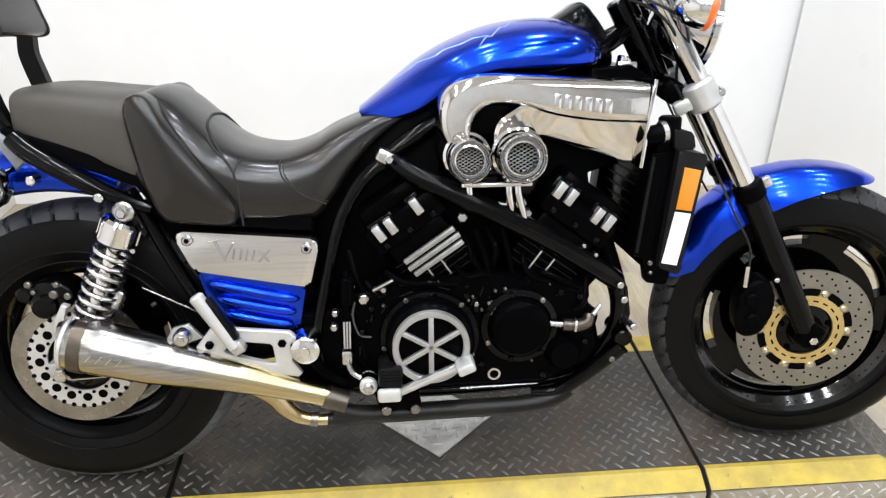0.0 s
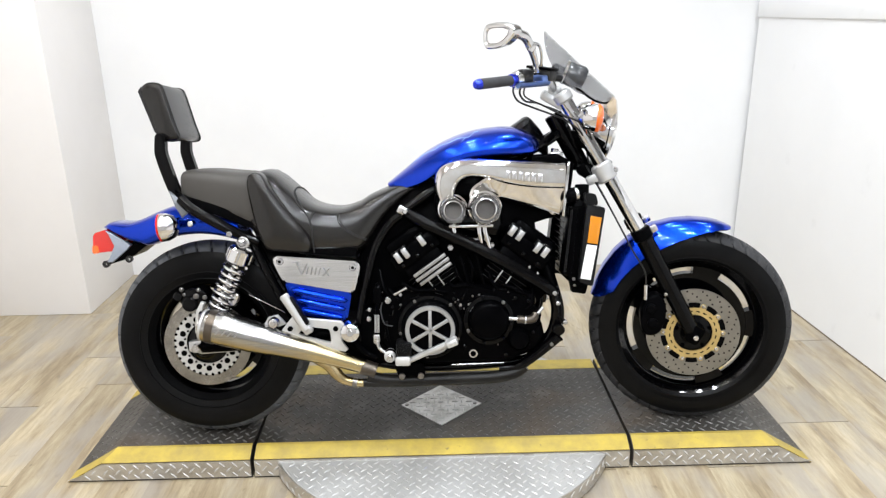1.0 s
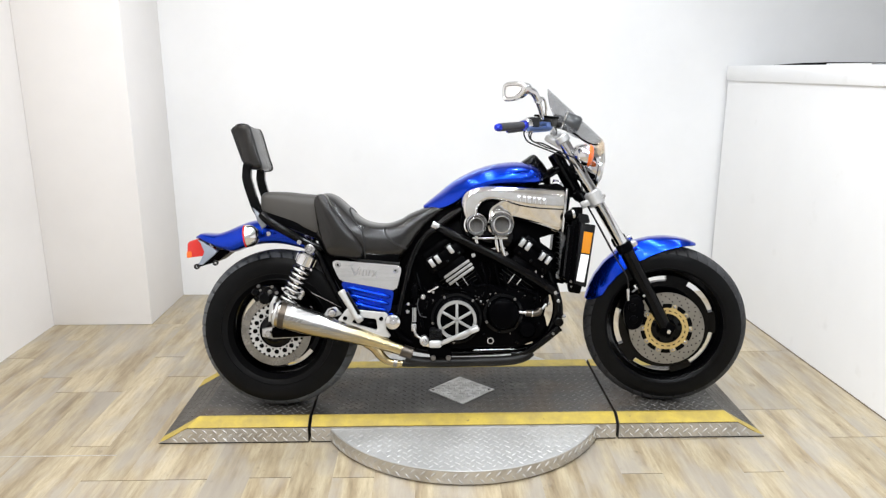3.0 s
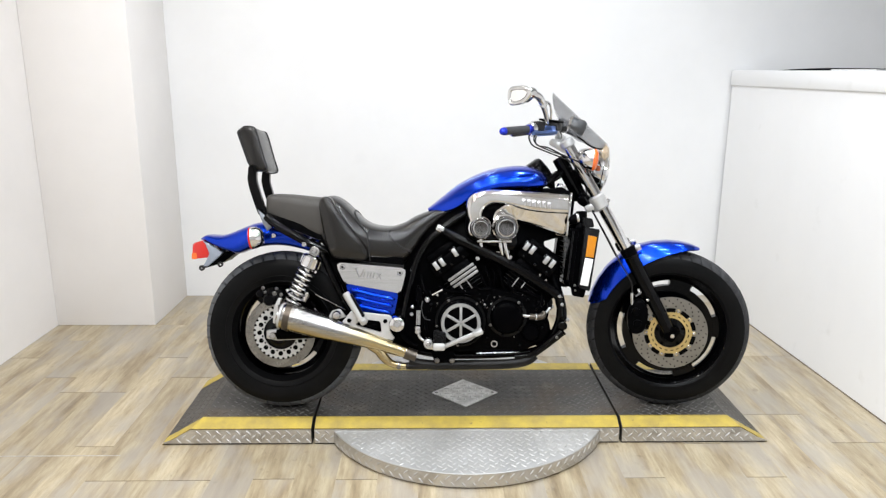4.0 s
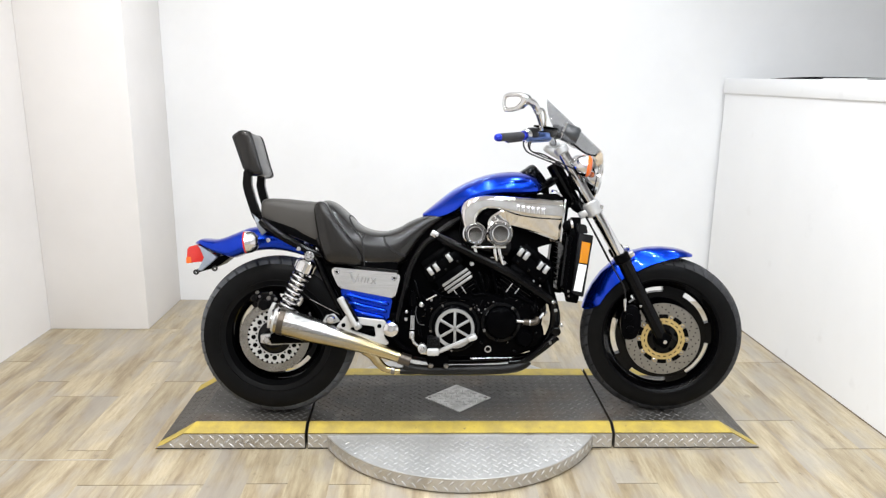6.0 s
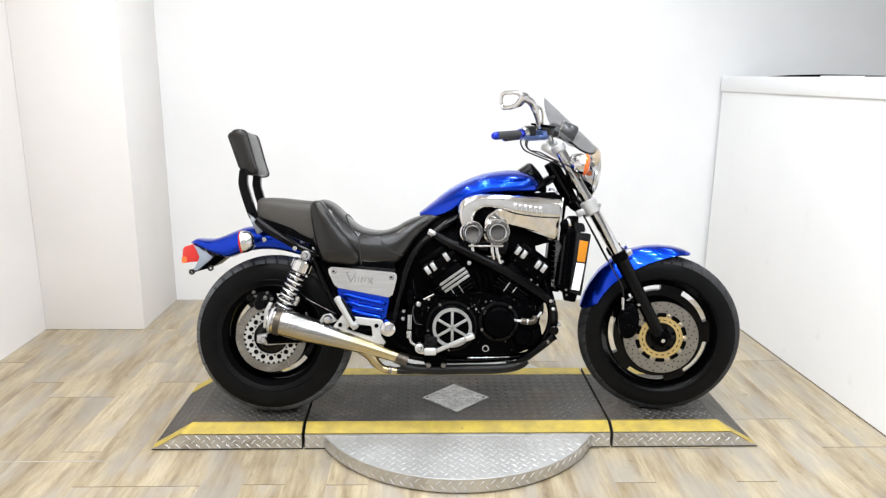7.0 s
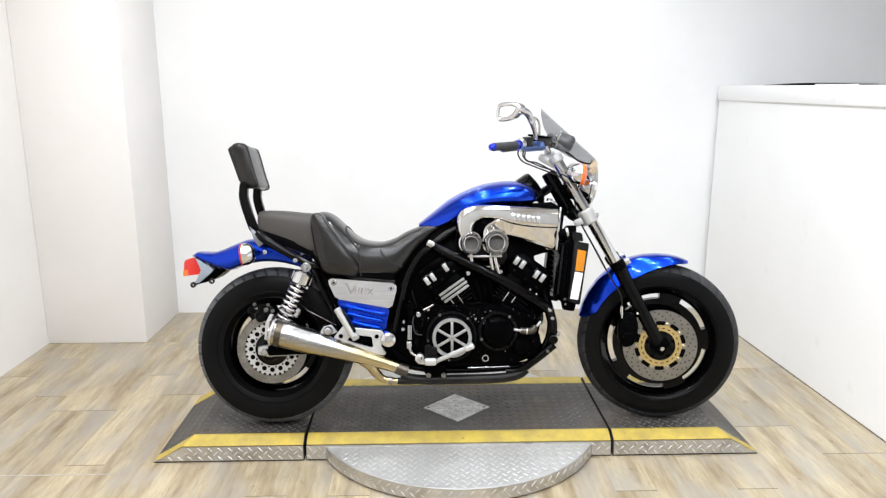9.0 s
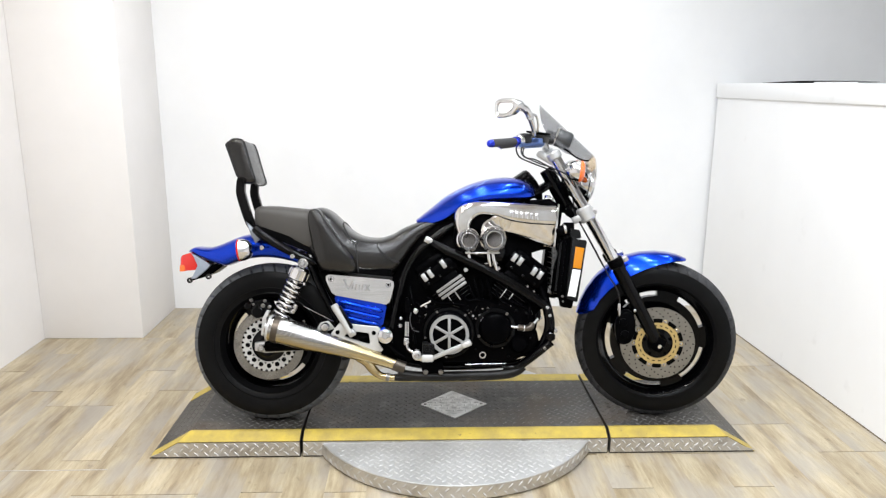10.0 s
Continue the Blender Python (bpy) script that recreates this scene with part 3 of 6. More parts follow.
def wheel(name, label, xc, R, half, rim_r, first, grooves, slant, move=None, web=0.80, tread_mat=None):
    root = part(name, lathe([(0.012, -0.06), (0.032, -0.06), (0.036, -0.045), (0.05, -0.03), (0.055, 0.03), (0.036, 0.045), (0.032, 0.06), (0.012, 0.06)], (xc, 0, R), n=32), BLACK_PAINT, bike, label, move)
    ty = part("tyre", tyre(xc, R, half, rim_r, grooves, 0.006, slant, False, 96), RUBBER, root, "black rubber tyre with smooth sidewalls", move, 40)
    part("tread", tyre(xc, R, half, rim_r, grooves, 0.009, slant, True, 640, 0.13 if half > 0.06 else 0.20), tread_mat or TREAD, ty, "dusty grey tread with cut grooves", move, 40)
    h = half * 0.62
    rim = lathe([(rim_r + 0.011, -h - 0.006), (rim_r + 0.011, -h - 0.001), (rim_r - 0.006, -h + 0.006), (rim_r - 0.016, -h * 0.5), (rim_r - 0.018, 0), (rim_r - 0.016, h * 0.5), (rim_r - 0.006, h - 0.006), (rim_r + 0.011, h + 0.001), (rim_r + 0.011, h + 0.006),
                 (rim_r + 0.004, h + 0.007), (rim_r - 0.013, h - 0.008), (rim_r - 0.024, h * 0.5), (rim_r - 0.027, 0), (rim_r - 0.024, -h * 0.5), (rim_r - 0.013, -h + 0.008), (rim_r + 0.004, -h - 0.007)], (xc, 0, R), n=72, closed=True)
    part("rim", rim, RIM_PAINT, root, "gloss black alloy rim", move, 40)
    inner = rim_r * web
    for k in range(5):
        c = first + 72 * k + 36
        bm = bmesh.new()
        arc_piece(bm, xc, R, 0.04, inner, c - 35.99, c + 35.99, -0.016, 0.016, 10)
        arc_piece(bm, xc, R, inner - 0.001, rim_r - 0.018, c - 13, c + 13, -0.019, 0.019, 6)
        part("spoke", bm, BLACK_PAINT, root, "", move, 30)
    return root


front_wheel = wheel("front_wheel", "black five-slot front wheel with a road tyre", XF, RF, 0.056, 0.2286, 40, 44, 1.3, STEER, 0.80, TREAD_DARK)
rear_wheel = wheel("rear_wheel", "black rear wheel with a fat road tyre", XR, RR, 0.078, 0.1905, 12, 40, 0.6, None, 0.78)


def holes(bm, xc, zc, y, rows):
    """Small drilled holes as short dark plugs, in rows of (radius of the row, count, hole radius, offset, drift)."""
    for rad, count, r, off in rows:
        for k in range(count):
            a = 2 * math.pi * (k + off) / count
            cyl((xc + rad * math.cos(a), y + 0.004, zc + rad * math.sin(a)), (xc + rad * math.cos(a), y - 0.0006, zc + rad * math.sin(a)), r, 10, bm=bm)
    return bm


def front_disc(y):
    s = -1 if y < 0 else 1
    root = part("brake_disc", lathe([(0.091, y - 0.0025), (0.148, y - 0.0025), (0.149, y), (0.148, y + 0.0025), (0.091, y + 0.0025)], (XF, 0, RF), (0, 1, 0), 80, closed=True), DISC_STEEL, bike, "drilled steel front brake disc", STEER, 40)
    if y < 0:
        tagged(part("drilling", holes(bmesh.new(), XF, RF, y - 0.0025, [(0.112, 18, 0.0028, 0), (0.122, 18, 0.0028, 0.33), (0.132, 18, 0.0028, 0.66), (0.141, 18, 0.0028, 0.0)]), HOLE, root, "drilled holes as dark plugs", STEER), kind="stuff")
    bm = lathe([(0.062, y - 0.004), (0.0885, y - 0.004), (0.0895, y), (0.0885, y + 0.004), (0.062, y + 0.004)], (XF, 0, RF), (0, 1, 0), 64, closed=True)
    part("disc_carrier", bm, GOLD, root, "gold anodised disc carrier", STEER)
    if y < 0:
        for k in range(10):
            a = 36 * k + 18
            part("carrier_slot", arc_piece(bmesh.new(), XF, RF, 0.0862, 0.1025, a - 10.5, a + 10.5, y - 0.0048, y + 0.001, 5), HOLE, root, "", STEER)
        for k in range(10):
            a = radians(36 * k)
            o = Vector((XF + 0.0935 * math.cos(a), y - 0.001, RF + 0.0935 * math.sin(a)))
            part("disc_lug", cyl(o, o + Vector((0, -0.004, 0)), 0.0085, 16, 0.0015), GOLD, root, "gold lug of the carrier", STEER)
            part("bobbin", cyl(o, o + Vector((0, -0.0055, 0)), 0.0062, 14, 0.0015), STEEL, root, "small bright disc bobbin", STEER)
        for k in range(20):
            a = 18 * k + 8
            part("carrier_slot", arc_piece(bmesh.new(), XF, RF, 0.0715, 0.0752, a - 4.6, a + 4.6, y - 0.0046, y, 3), HOLE, root, "", STEER)
    for k in range(5):
        a = radians(72 * k + 20)
        part("carrier_bolt", cyl((XF + 0.054 * math.cos(a), y + 0.01, RF + 0.054 * math.sin(a)), (XF + 0.054 * math.cos(a), y - 0.008, RF + 0.054 * math.sin(a)), 0.006, 12, 0.002), BLACK_SATIN, root, "", STEER)
    part("carrier_hub", lathe([(0.02, y + 0.03), (0.0625, y + 0.012), (0.0625, y + 0.002), (0.052, y - 0.002), (0.04, y - 0.004), (0.036, y - 0.015), (0.012, y - 0.015)], (XF, 0, RF), (0, 1, 0), 40), BLACK_PAINT, root, "", STEER)
    return root


front_disc(-0.083)
front_disc(0.083)


def rear_disc(y):
    root = part("brake_disc", lathe([(0.106, y - 0.003), (0.14, y - 0.003), (0.141, y), (0.14, y + 0.003), (0.106, y + 0.003)], (XR, 0, RR), (0, 1, 0), 80, closed=True), REAR_DISC, bike, "plain steel rear brake disc with a drilled carrier")
    part("disc_carrier", lathe([(0.068, y - 0.004), (0.1065, y - 0.004), (0.1065, y + 0.002), (0.068, y + 0.002)], (XR, 0, RR), (0, 1, 0), 64, closed=True), WHITE_BRACKET, root, "pale drilled alloy carrier")
    tagged(part("drilling", holes(bmesh.new(), XR, RR, y - 0.004, [(0.084, 16, 0.0098, 0), (0.1045, 32, 0.005, 0.5), (0.0735, 16, 0.004, 0.5)]), HOLE, root, "drilled holes as dark plugs"), kind="stuff")
    part("carrier_hub", lathe([(0.02, y - 0.02), (0.04, y - 0.02), (0.06, y - 0.001), (0.069, y + 0.001), (0.069, y + 0.02)], (XR, 0, RR), (0, 1, 0), 40), BLACK_PAINT, root)
    return root


rear_disc(-0.1)

# ---- fork, front fender, front brakes ----
FORK_TOP, FORK_MID, FORK_LOW = (0.362, 1.098), (0.615, 0.668), (0.79, 0.338)
for s in (-1, 1):
    y = s * 0.105
    part("fork_tube", cyl((FORK_TOP[0], y, FORK_TOP[1]), (FORK_MID[0] + 0.01, y, FORK_MID[1] - 0.02), 0.0215, 28, 0.004), CHROME, bike, "polished chrome fork tube", STEER)
    sl = part("fork_slider", cyl((FORK_MID[0], y, FORK_MID[1]), (FORK_LOW[0], y, FORK_LOW[1]), 0.028, 28, 0.004, 0.025), FRAME_BLACK, bike, "black fork slider", STEER)
    part("dust_seal", cyl((FORK_MID[0] - 0.006, y, FORK_MID[1] + 0.011), (FORK_MID[0] + 0.012, y, FORK_MID[1] - 0.023), 0.0315, 28, 0.004), BLACK_PLASTIC, sl, "", STEER)
    part("axle_clamp", box((FORK_LOW[0] + 0.004, y, FORK_LOW[1] - 0.005), (0.05, 0.05, 0.062), 0.012, (0, 28, 0)), BLACK_SATIN, sl, "", STEER)
    part("axle_nut", cyl((XF, y * 0.9, RF), (XF, y * 1.36, RF), 0.0095, 6, 0.002), CHROME, sl, "small bright axle nut", STEER)
    ring = part("fork_clamp", cyl((0.480, y, 0.886), (0.510, y, 0.834), 0.034, 28, 0.006), WHITE_BRACKET, bike, "pale alloy fork clamp", STEER)
    part("clamp_ear", box((0.468, y * 1.1, 0.842), (0.058, 0.02, 0.030), 0.008, (0, -28, 0)), WHITE_BRACKET, ring, "", STEER)
    part("clamp_bolt", cyl((0.530, y - 0.02, 0.868), (0.530, y + 0.02, 0.868), 0.008, 10, 0.002), CHROME, ring, "", STEER)
    part("top_clamp", cyl((0.357, y, 1.106), (0.374, y, 1.077), 0.029, 24, 0.006), WHITE_BRACKET, bike, "polished top fork clamp", STEER)
part("lower_yoke", box((0.455, 0, 0.855), (0.09, 0.23, 0.045), 0.014, (0, 30, 0)), BLACK_SATIN, bike, "", STEER)
part("top_yoke", box((0.335, 0, 1.082), (0.085, 0.22, 0.03), 0.01, (0, 30, 0)), WHITE_BRACKET, bike, "polished top yoke", STEER)
part("steering_head", cyl((0.335, 0, 1.035), (0.43, 0, 0.865), 0.03, 24, 0.004), BLACK_PAINT, bike)


def fender(xc, zc, stations, half, drop, thick=0.004):
    """A curved mudguard about a wheel: stations of (angle, radius, share of half-width, and where it differs the skirt's depth)."""
    outer = []
    for a, r, w, *deep in stations:
        c, s = math.cos(radians(a)), math.sin(radians(a))
        d = deep[0] if deep else drop * w
        prof = []
        for k in range(17):
            v = -1 + 2 * k / 16
            prof.append(Vector((xc + (r - d * abs(v) ** 3.2) * c, math.copysign(abs(v) ** 0.8, v) * half * w, zc + (r - d * abs(v) ** 3.2) * s)))
        inner = [p - Vector((c, 0, s)) * thick - Vector((0, math.copysign(thick, p.y) if abs(p.y) > half * 0.6 else 0, 0)) for p in prof]
        outer.append(prof + inner[::-1])
    bm = bmesh.new()
    skin(bm, outer)
    return bm


st = [(162, 0.342, 0.45, 0.012), (159, 0.344, 0.75, 0.035), (153, 0.348, 0.92, 0.060), (144, 0.354, 1.0, 0.064), (134, 0.361, 1.0, 0.070), (123, 0.368, 1.0, 0.075), (111, 0.373, 1.0, 0.076), (101, 0.371, 1.0, 0.064), (92, 0.369, 1.0, 0.050), (84, 0.367, 0.96, 0.034), (78, 0.365, 0.86, 0.020), (74, 0.362, 0.66, 0.012), (71.5, 0.360, 0.35, 0.006)]
part("front_fender", fender(XF, RF, st, 0.074, 0.062), BLUE, bike, "metallic blue front mudguard", STEER)
for s in (-1, 1):
    part("fender_brace", box((0.652, s * 0.085, 0.672), (0.036, 0.012, 0.026), 0.006, (0, -32, 0)), STEEL, bike, "polished mudguard brace", STEER)
for s in (-1, 1):
    y = s * 0.105
    cal = part("brake_caliper", plate([(0.622, 0.405), (0.640, 0.455), (0.672, 0.468), (0.695, 0.448), (0.7, 0.40), (0.688, 0.345), (0.655, 0.328), (0.63, 0.345)], y - 0.045 * 0.55, y + 0.022, 0.01, 3), BLACK_PLASTIC, bike, "black front brake caliper", STEER)
    part("caliper_piston", cyl((0.652, y - 0.022, 0.423), (0.652, y - 0.036, 0.423), 0.0165, 20, 0.004), BLACK_PLASTIC, cal, "", STEER)
    part("caliper_piston", cyl((0.659, y - 0.022, 0.374), (0.659, y - 0.036, 0.374), 0.0165, 20, 0.004), BLACK_PLASTIC, cal, "", STEER)
    part("caliper_bolt", cyl((0.695, y - 0.02, 0.472), (0.695, y - 0.034, 0.472), 0.006, 10, 0.002), STEEL, cal, "bright caliper bolt", STEER)
    part("brake_hose", tube([(0.44, y * 1.1, 0.88), (0.52, y * 1.25, 0.74), (0.585, y * 1.3, 0.62), (0.63, y * 1.25, 0.54), (0.634, y * 1.2, 0.455)], 0.0026, 8), CONTROL, bike, "thin black brake hose", STEER)
    part("hose_fitting", cyl((0.634, y * 1.2, 0.50), (0.634, y * 1.2, 0.45), 0.006, 10, 0.001), CHROME, cal, "", STEER)

# ---- headlamp, screen, signals, bars ----
lamp = part("headlamp", lathe([(0.0, -0.11), (0.03, -0.105), (0.06, -0.08), (0.074, -0.04), (0.079, 0.0), (0.083, 0.004), (0.083, 0.014), (0.076, 0.018)], (0.507, 0, 0.978), (0.985, 0, -0.17), 48), CHROME, bike, "round chrome headlamp", STEER)
part("headlamp_glass", lathe([(0.077, 0.014), (0.066, 0.022), (0.045, 0.028), (0.02, 0.032), (0.0, 0.033)], (0.507, 0, 0.978), (0.985, 0, -0.17), 48), CLEAR, lamp, "clear lamp glass", STEER)
part("reflector_bowl", lathe([(0.076, 0.012), (0.058, -0.02), (0.03, -0.045), (0.0, -0.05)], (0.507, 0, 0.978), (0.985, 0, -0.17), 40), MIRROR, lamp, "", STEER)
part("headlamp_bracket", box((0.455, 0, 0.965), (0.10, 0.15, 0.02), 0.006, (0, 30, 0)), BLACK_SATIN, bike, "", STEER)


def windscreen():
    cols, rows = 17, 15
    grid = []
    for i in range(rows):
        u = i / (rows - 1)
        cx = 0.535 + (0.308 - 0.535) * u
        cz = 1.087 + (1.298 - 1.087) * u
        shape = max(0.04, (1 - u) ** 0.42) * (0.86 + 0.14 * min(1, u * 4))
        line = []
        for k in range(cols):
            v = -1 + 2 * k / (cols - 1)
            line.append(Vector((cx - 0.117 * v * v * (1 - u * u), v * 0.118 * shape, cz + (0.02 * v * v - 0.02 * math.exp(-((abs(v) - 0.6) / 0.3) ** 2)) * (1 - u) ** 3)))
        grid.append(line)
    bm = bmesh.new()
    shift = Vector((-0.0025, 0, -0.0022))
    a = [[bm.verts.new(p) for p in line] for line in grid]
    b = [[bm.verts.new(p + shift) for p in line] for line in grid]
    for i in range(rows - 1):
        for k in range(cols - 1):
            bm.faces.new((a[i][k], a[i][k + 1], a[i + 1][k + 1], a[i + 1][k]))
            bm.faces.new((b[i][k], b[i + 1][k], b[i + 1][k + 1], b[i][k + 1]))
    edge = [(0, k) for k in range(cols)] + [(i, cols - 1) for i in range(1, rows)] + [(rows - 1, k) for k in range(cols - 2, -1, -1)] + [(i, 0) for i in range(rows - 2, 0, -1)]
    for (i, k), (i2, k2) in zip(edge, edge[1:] + edge[:1]):
        bm.faces.new((a[i][k], b[i][k], b[i2][k2], a[i2][k2]))
    return bm


screen = part("windscreen", windscreen(), SMOKE, bike, "small smoke-tinted windscreen", STEER)
part("screen_cowl", fender(0.452, 1.0, [(60, 0.074, 0.9), (45, 0.076, 1.0), (28, 0.078, 1.0), (12, 0.08, 1.0), (0, 0.08, 0.95)], 0.09, 0.03), CHROME, bike, "bright lamp cowl under the screen", STEER)
part("lower_screen", fender(0.452, 1.005, [(50, 0.112, 0.7), (40, 0.112, 0.75), (28, 0.1, 0.8), (14, 0.092, 0.8), (2, 0.089, 0.75)], 0.095, 0.05), COWL, screen, "tan-tinted lower screen", STEER)
part("screen_edge", tube([(0.404, -0.101, 1.118), (0.422, -0.101, 1.108), (0.450, -0.086, 1.086), (0.478, -0.068, 1.073), (0.503, -0.052, 1.070), (0.522, -0.03, 1.080)], 0.0036, 8), BLACK_PLASTIC, screen, "black edge strip", STEER)
dial = part("instrument_pod", lathe([(0.0, 0.0), (0.034, 0.0), (0.037, 0.006), (0.038, 0.055), (0.032, 0.066), (0.0, 0.07)], (0.372, -0.055, 1.168), (0.92, 0, -0.39), 32), GREY_PLASTIC, bike, "dark grey round instrument", STEER)
part("dial_bezel", lathe([(0.032, -0.003), (0.037, -0.003), (0.038, 0.005), (0.032, 0.004)], (0.372, -0.055, 1.168), (0.92, 0, -0.39), 32, closed=True), CHROME, dial, "chrome bezel", STEER)
part("dial_glass", lathe([(0.032, 0.0), (0.0, -0.001)], (0.372, -0.055, 1.168), (0.92, 0, -0.39), 32), CLEAR, dial, "", STEER)
part("warning_panel", box((0.36, 0.05, 1.165), (0.07, 0.09, 0.045), 0.012, (0, 30, 0)), BLACK_PLASTIC, bike, "", STEER)
for s in (-1, 1):
    y = s * 0.172
    sig = part("front_signal", lathe([(0.0, -0.055), (0.018, -0.05), (0.034, -0.034), (0.041, -0.012), (0.042, 0.0)], (0.463, y, 1.03), (1, 0, -0.12), 32), CHROME, bike, "chrome turn signal with an orange lens", STEER)
    part("lens", lathe([(0.042, 0.0), (0.0425, 0.008), (0.036, 0.016), (0.02, 0.021), (0.0, 0.022)], (0.463, y, 1.03), (1, 0, -0.12), 32), ORANGE, sig, "orange lens", STEER)
    part("signal_stem", cyl((0.44, s * 0.07, 1.02), (0.44, s * 0.15, 1.03), 0.009, 12), CHROME, sig, "", STEER)

bar = [(0.345, 0.0, 1.108), (0.340, -0.06, 1.112), (0.315, -0.13, 1.158), (0.275, -0.20, 1.158), (0.22, -0.28, 1.146), (0.125, -0.405, 1.136)]
bar_full = [(x, -y, z) for x, y, z in bar[:0:-1]] + bar
part("handlebar", tube(bar_full, 0.0118, 14, 6), CHROME, bike, "chrome handlebar", STEER)
for s in (-1, 1):
    a, b = Vector((0.214, s * 0.288, 1.145)), Vector((0.135, s * 0.392, 1.137))
    g = part("grip", cyl(a, b, 0.0148, 20, 0.003), GRIP, bike, "black rubber hand grip", STEER)
    part("end_weight", cyl(b, b + (b - a).normalized() * 0.022, 0.015, 18, 0.004, 0.012), BLUE_ANODISED, g, "blue anodised bar end", STEER)
    part("grip_ring", cyl(a - (b - a).normalized() * 0.016, a + (b - a).normalized() * 0.004, 0.018, 18, 0.004), BLUE_ANODISED, g, "blue anodised ring", STEER)
    part("throttle_clamp", cyl((0.236, s * 0.259, 1.147), (0.222, s * 0.277, 1.146), 0.0235, 22, 0.004), CHROME, bike, "bright clamp beside the grip", STEER)
    part("clamp_screw", cyl((0.231, s * 0.278, 1.118), (0.231, s * 0.278, 1.176), 0.0055, 10, 0.001), CHROME, bike, "", STEER)
    part("switch_box", box((0.250, s * 0.238, 1.155), (0.046, 0.044, 0.044), 0.012, (0, 0, s * 52)), CONTROL, bike, "black switch housing", STEER)
    mc = part("fluid_reservoir", box((0.302, s * 0.185, 1.160), (0.078, 0.046, 0.032), 0.008, (0, 8, s * 30)), CONTROL, bike, "black brake fluid reservoir", STEER)
    part("reservoir_cap", box((0.302, s * 0.185, 1.179), (0.084, 0.052, 0.008), 0.003, (0, 8, s * 30)), BLACK_PLASTIC, mc, "", STEER)
    part("hose_union", cyl((0.335, s * 0.165, 1.152), (0.36, s * 0.15, 1.147), 0.011, 14, 0.003), CONTROL, mc, "", STEER)
    part("lever", tube([(0.318, s * 0.20, 1.136), (0.29, s * 0.238, 1.133), (0.262, s * 0.275, 1.131), (0.236, s * 0.315, 1.130)], [0.0115, 0.0095, 0.009, 0.0095], 10, 6, flat=0.7), LEVER_BLUE, bike, "pale blue anodised lever", STEER)
    part("lever_perch", box((0.292, s * 0.205, 1.150), (0.06, 0.03, 0.02), 0.005, (0, 5, s * 40)), LEVER_BLUE, bike, "pale blue lever perch", STEER)
    if s > 0:
        continue
    at = STEER @ Matrix.Translation((0.193, s * 0.36, 1.264)) @ Matrix.Rotation(radians(s * 30), 4, "Z")
    shell = [(-0.053, -0.014), (-0.052, 0.016), (-0.040, 0.031), (0.0, 0.033), (0.036, 0.030), (0.052, 0.018), (0.050, 0.004), (0.030, -0.016), (0.002, -0.029), (-0.036, -0.032), (-0.049, -0.027)]
    mir = part("mirror", plate(shell, -0.012, 0.016, 0.009, 3), CHROME, bike, "chrome rear-view mirror", at)
    part("mirror_glass", plate([(x * 0.62 - 0.004, z * 0.6) for x, z in shell], -0.0155, -0.01, 0.001, 3), MIRROR, mir, "mirror glass", at)
    part("mirror_bezel", tube([(x * 0.82 - 0.001, -0.011, z * 0.82) for x, z in shell + shell[:1]], 0.0085, 10, 4), DARK_CHROME, mir, "dark chrome bezel", at)
    part("mirror_stem", tube([(0.288, s * 0.205, 1.17), (0.280, s * 0.225, 1.20), (0.268, s * 0.26, 1.237), (0.252, s * 0.29, 1.264), (0.228, s * 0.33, 1.272)], [0.0095, 0.0095, 0.0125, 0.0155, 0.013], 14, 6), CHROME, mir, "", STEER)
    part("stem_joint", cyl((0.262, s * 0.262, 1.226), (0.276, s * 0.262, 1.246), 0.0135, 16, 0.003), CHROME, mir, "", STEER)
    part("stem_strut", tube([(0.296, s * 0.20, 1.17), (0.300, s * 0.212, 1.21), (0.292, s * 0.235, 1.242), (0.272, s * 0.26, 1.247)], 0.0048, 10, 5), CHROME, mir, "", STEER)
for pts in ([(0.222, -0.245, 1.13), (0.218, -0.24, 1.112), (0.233, -0.235, 1.085), (0.274, -0.19, 1.065), (0.332, -0.17, 1.042), (0.383, -0.16, 1.018), (0.43, -0.12, 0.97), (0.45, -0.08, 0.88)],
            [(0.24, -0.225, 1.125), (0.237, -0.222, 1.105), (0.254, -0.215, 1.084), (0.291, -0.18, 1.076), (0.349, -0.17, 1.047), (0.427, -0.16, 1.009), (0.46, -0.11, 0.95)],
            [(0.24, 0.225, 1.125), (0.24, 0.22, 1.09), (0.30, 0.18, 1.06), (0.37, 0.16, 1.03), (0.44, 0.12, 0.95)]):
    part("control_cable", tube(pts, 0.0031, 8), CONTROL, bike, "thin black control cable", STEER)
for s in (-1, 1):
    # cast handlebar riser on the top yoke
    part("bar_riser", tube([(0.335, s * 0.055, 1.085), (0.338, s * 0.058, 1.112)], [0.021, 0.018], 14, 4), WHITE_BRACKET, bike, "pale alloy handlebar riser", STEER)
    part("riser_cap", box((0.340, s * 0.06, 1.118), (0.042, 0.03, 0.022), 0.006, (0, 25, 0)), WHITE_BRACKET, bike, "", STEER)

# ---- tank, seat, tail ----


def body(stations, n=36, power=0.8, low=0.6, split=0.35):
    """A lofted body: stations of (x, half-width, top z, bottom z)."""
    rings = []
    for x, w, zt, zb in stations:
        zm = zb + (zt - zb) * split
        ring = []
        for k in range(n):
            a = 2 * math.pi * k / n
            c, s = math.cos(a), math.sin(a)
            y = w * math.copysign(abs(c) ** power, c)
            z = zm + (zt - zm) * abs(s) ** power if s >= 0 else zm - (zm - zb) * abs(s) ** low
            ring.append((x, y, z))
        rings.append(ring)
    bm = bmesh.new()
    skin(bm, rings)
    return bm


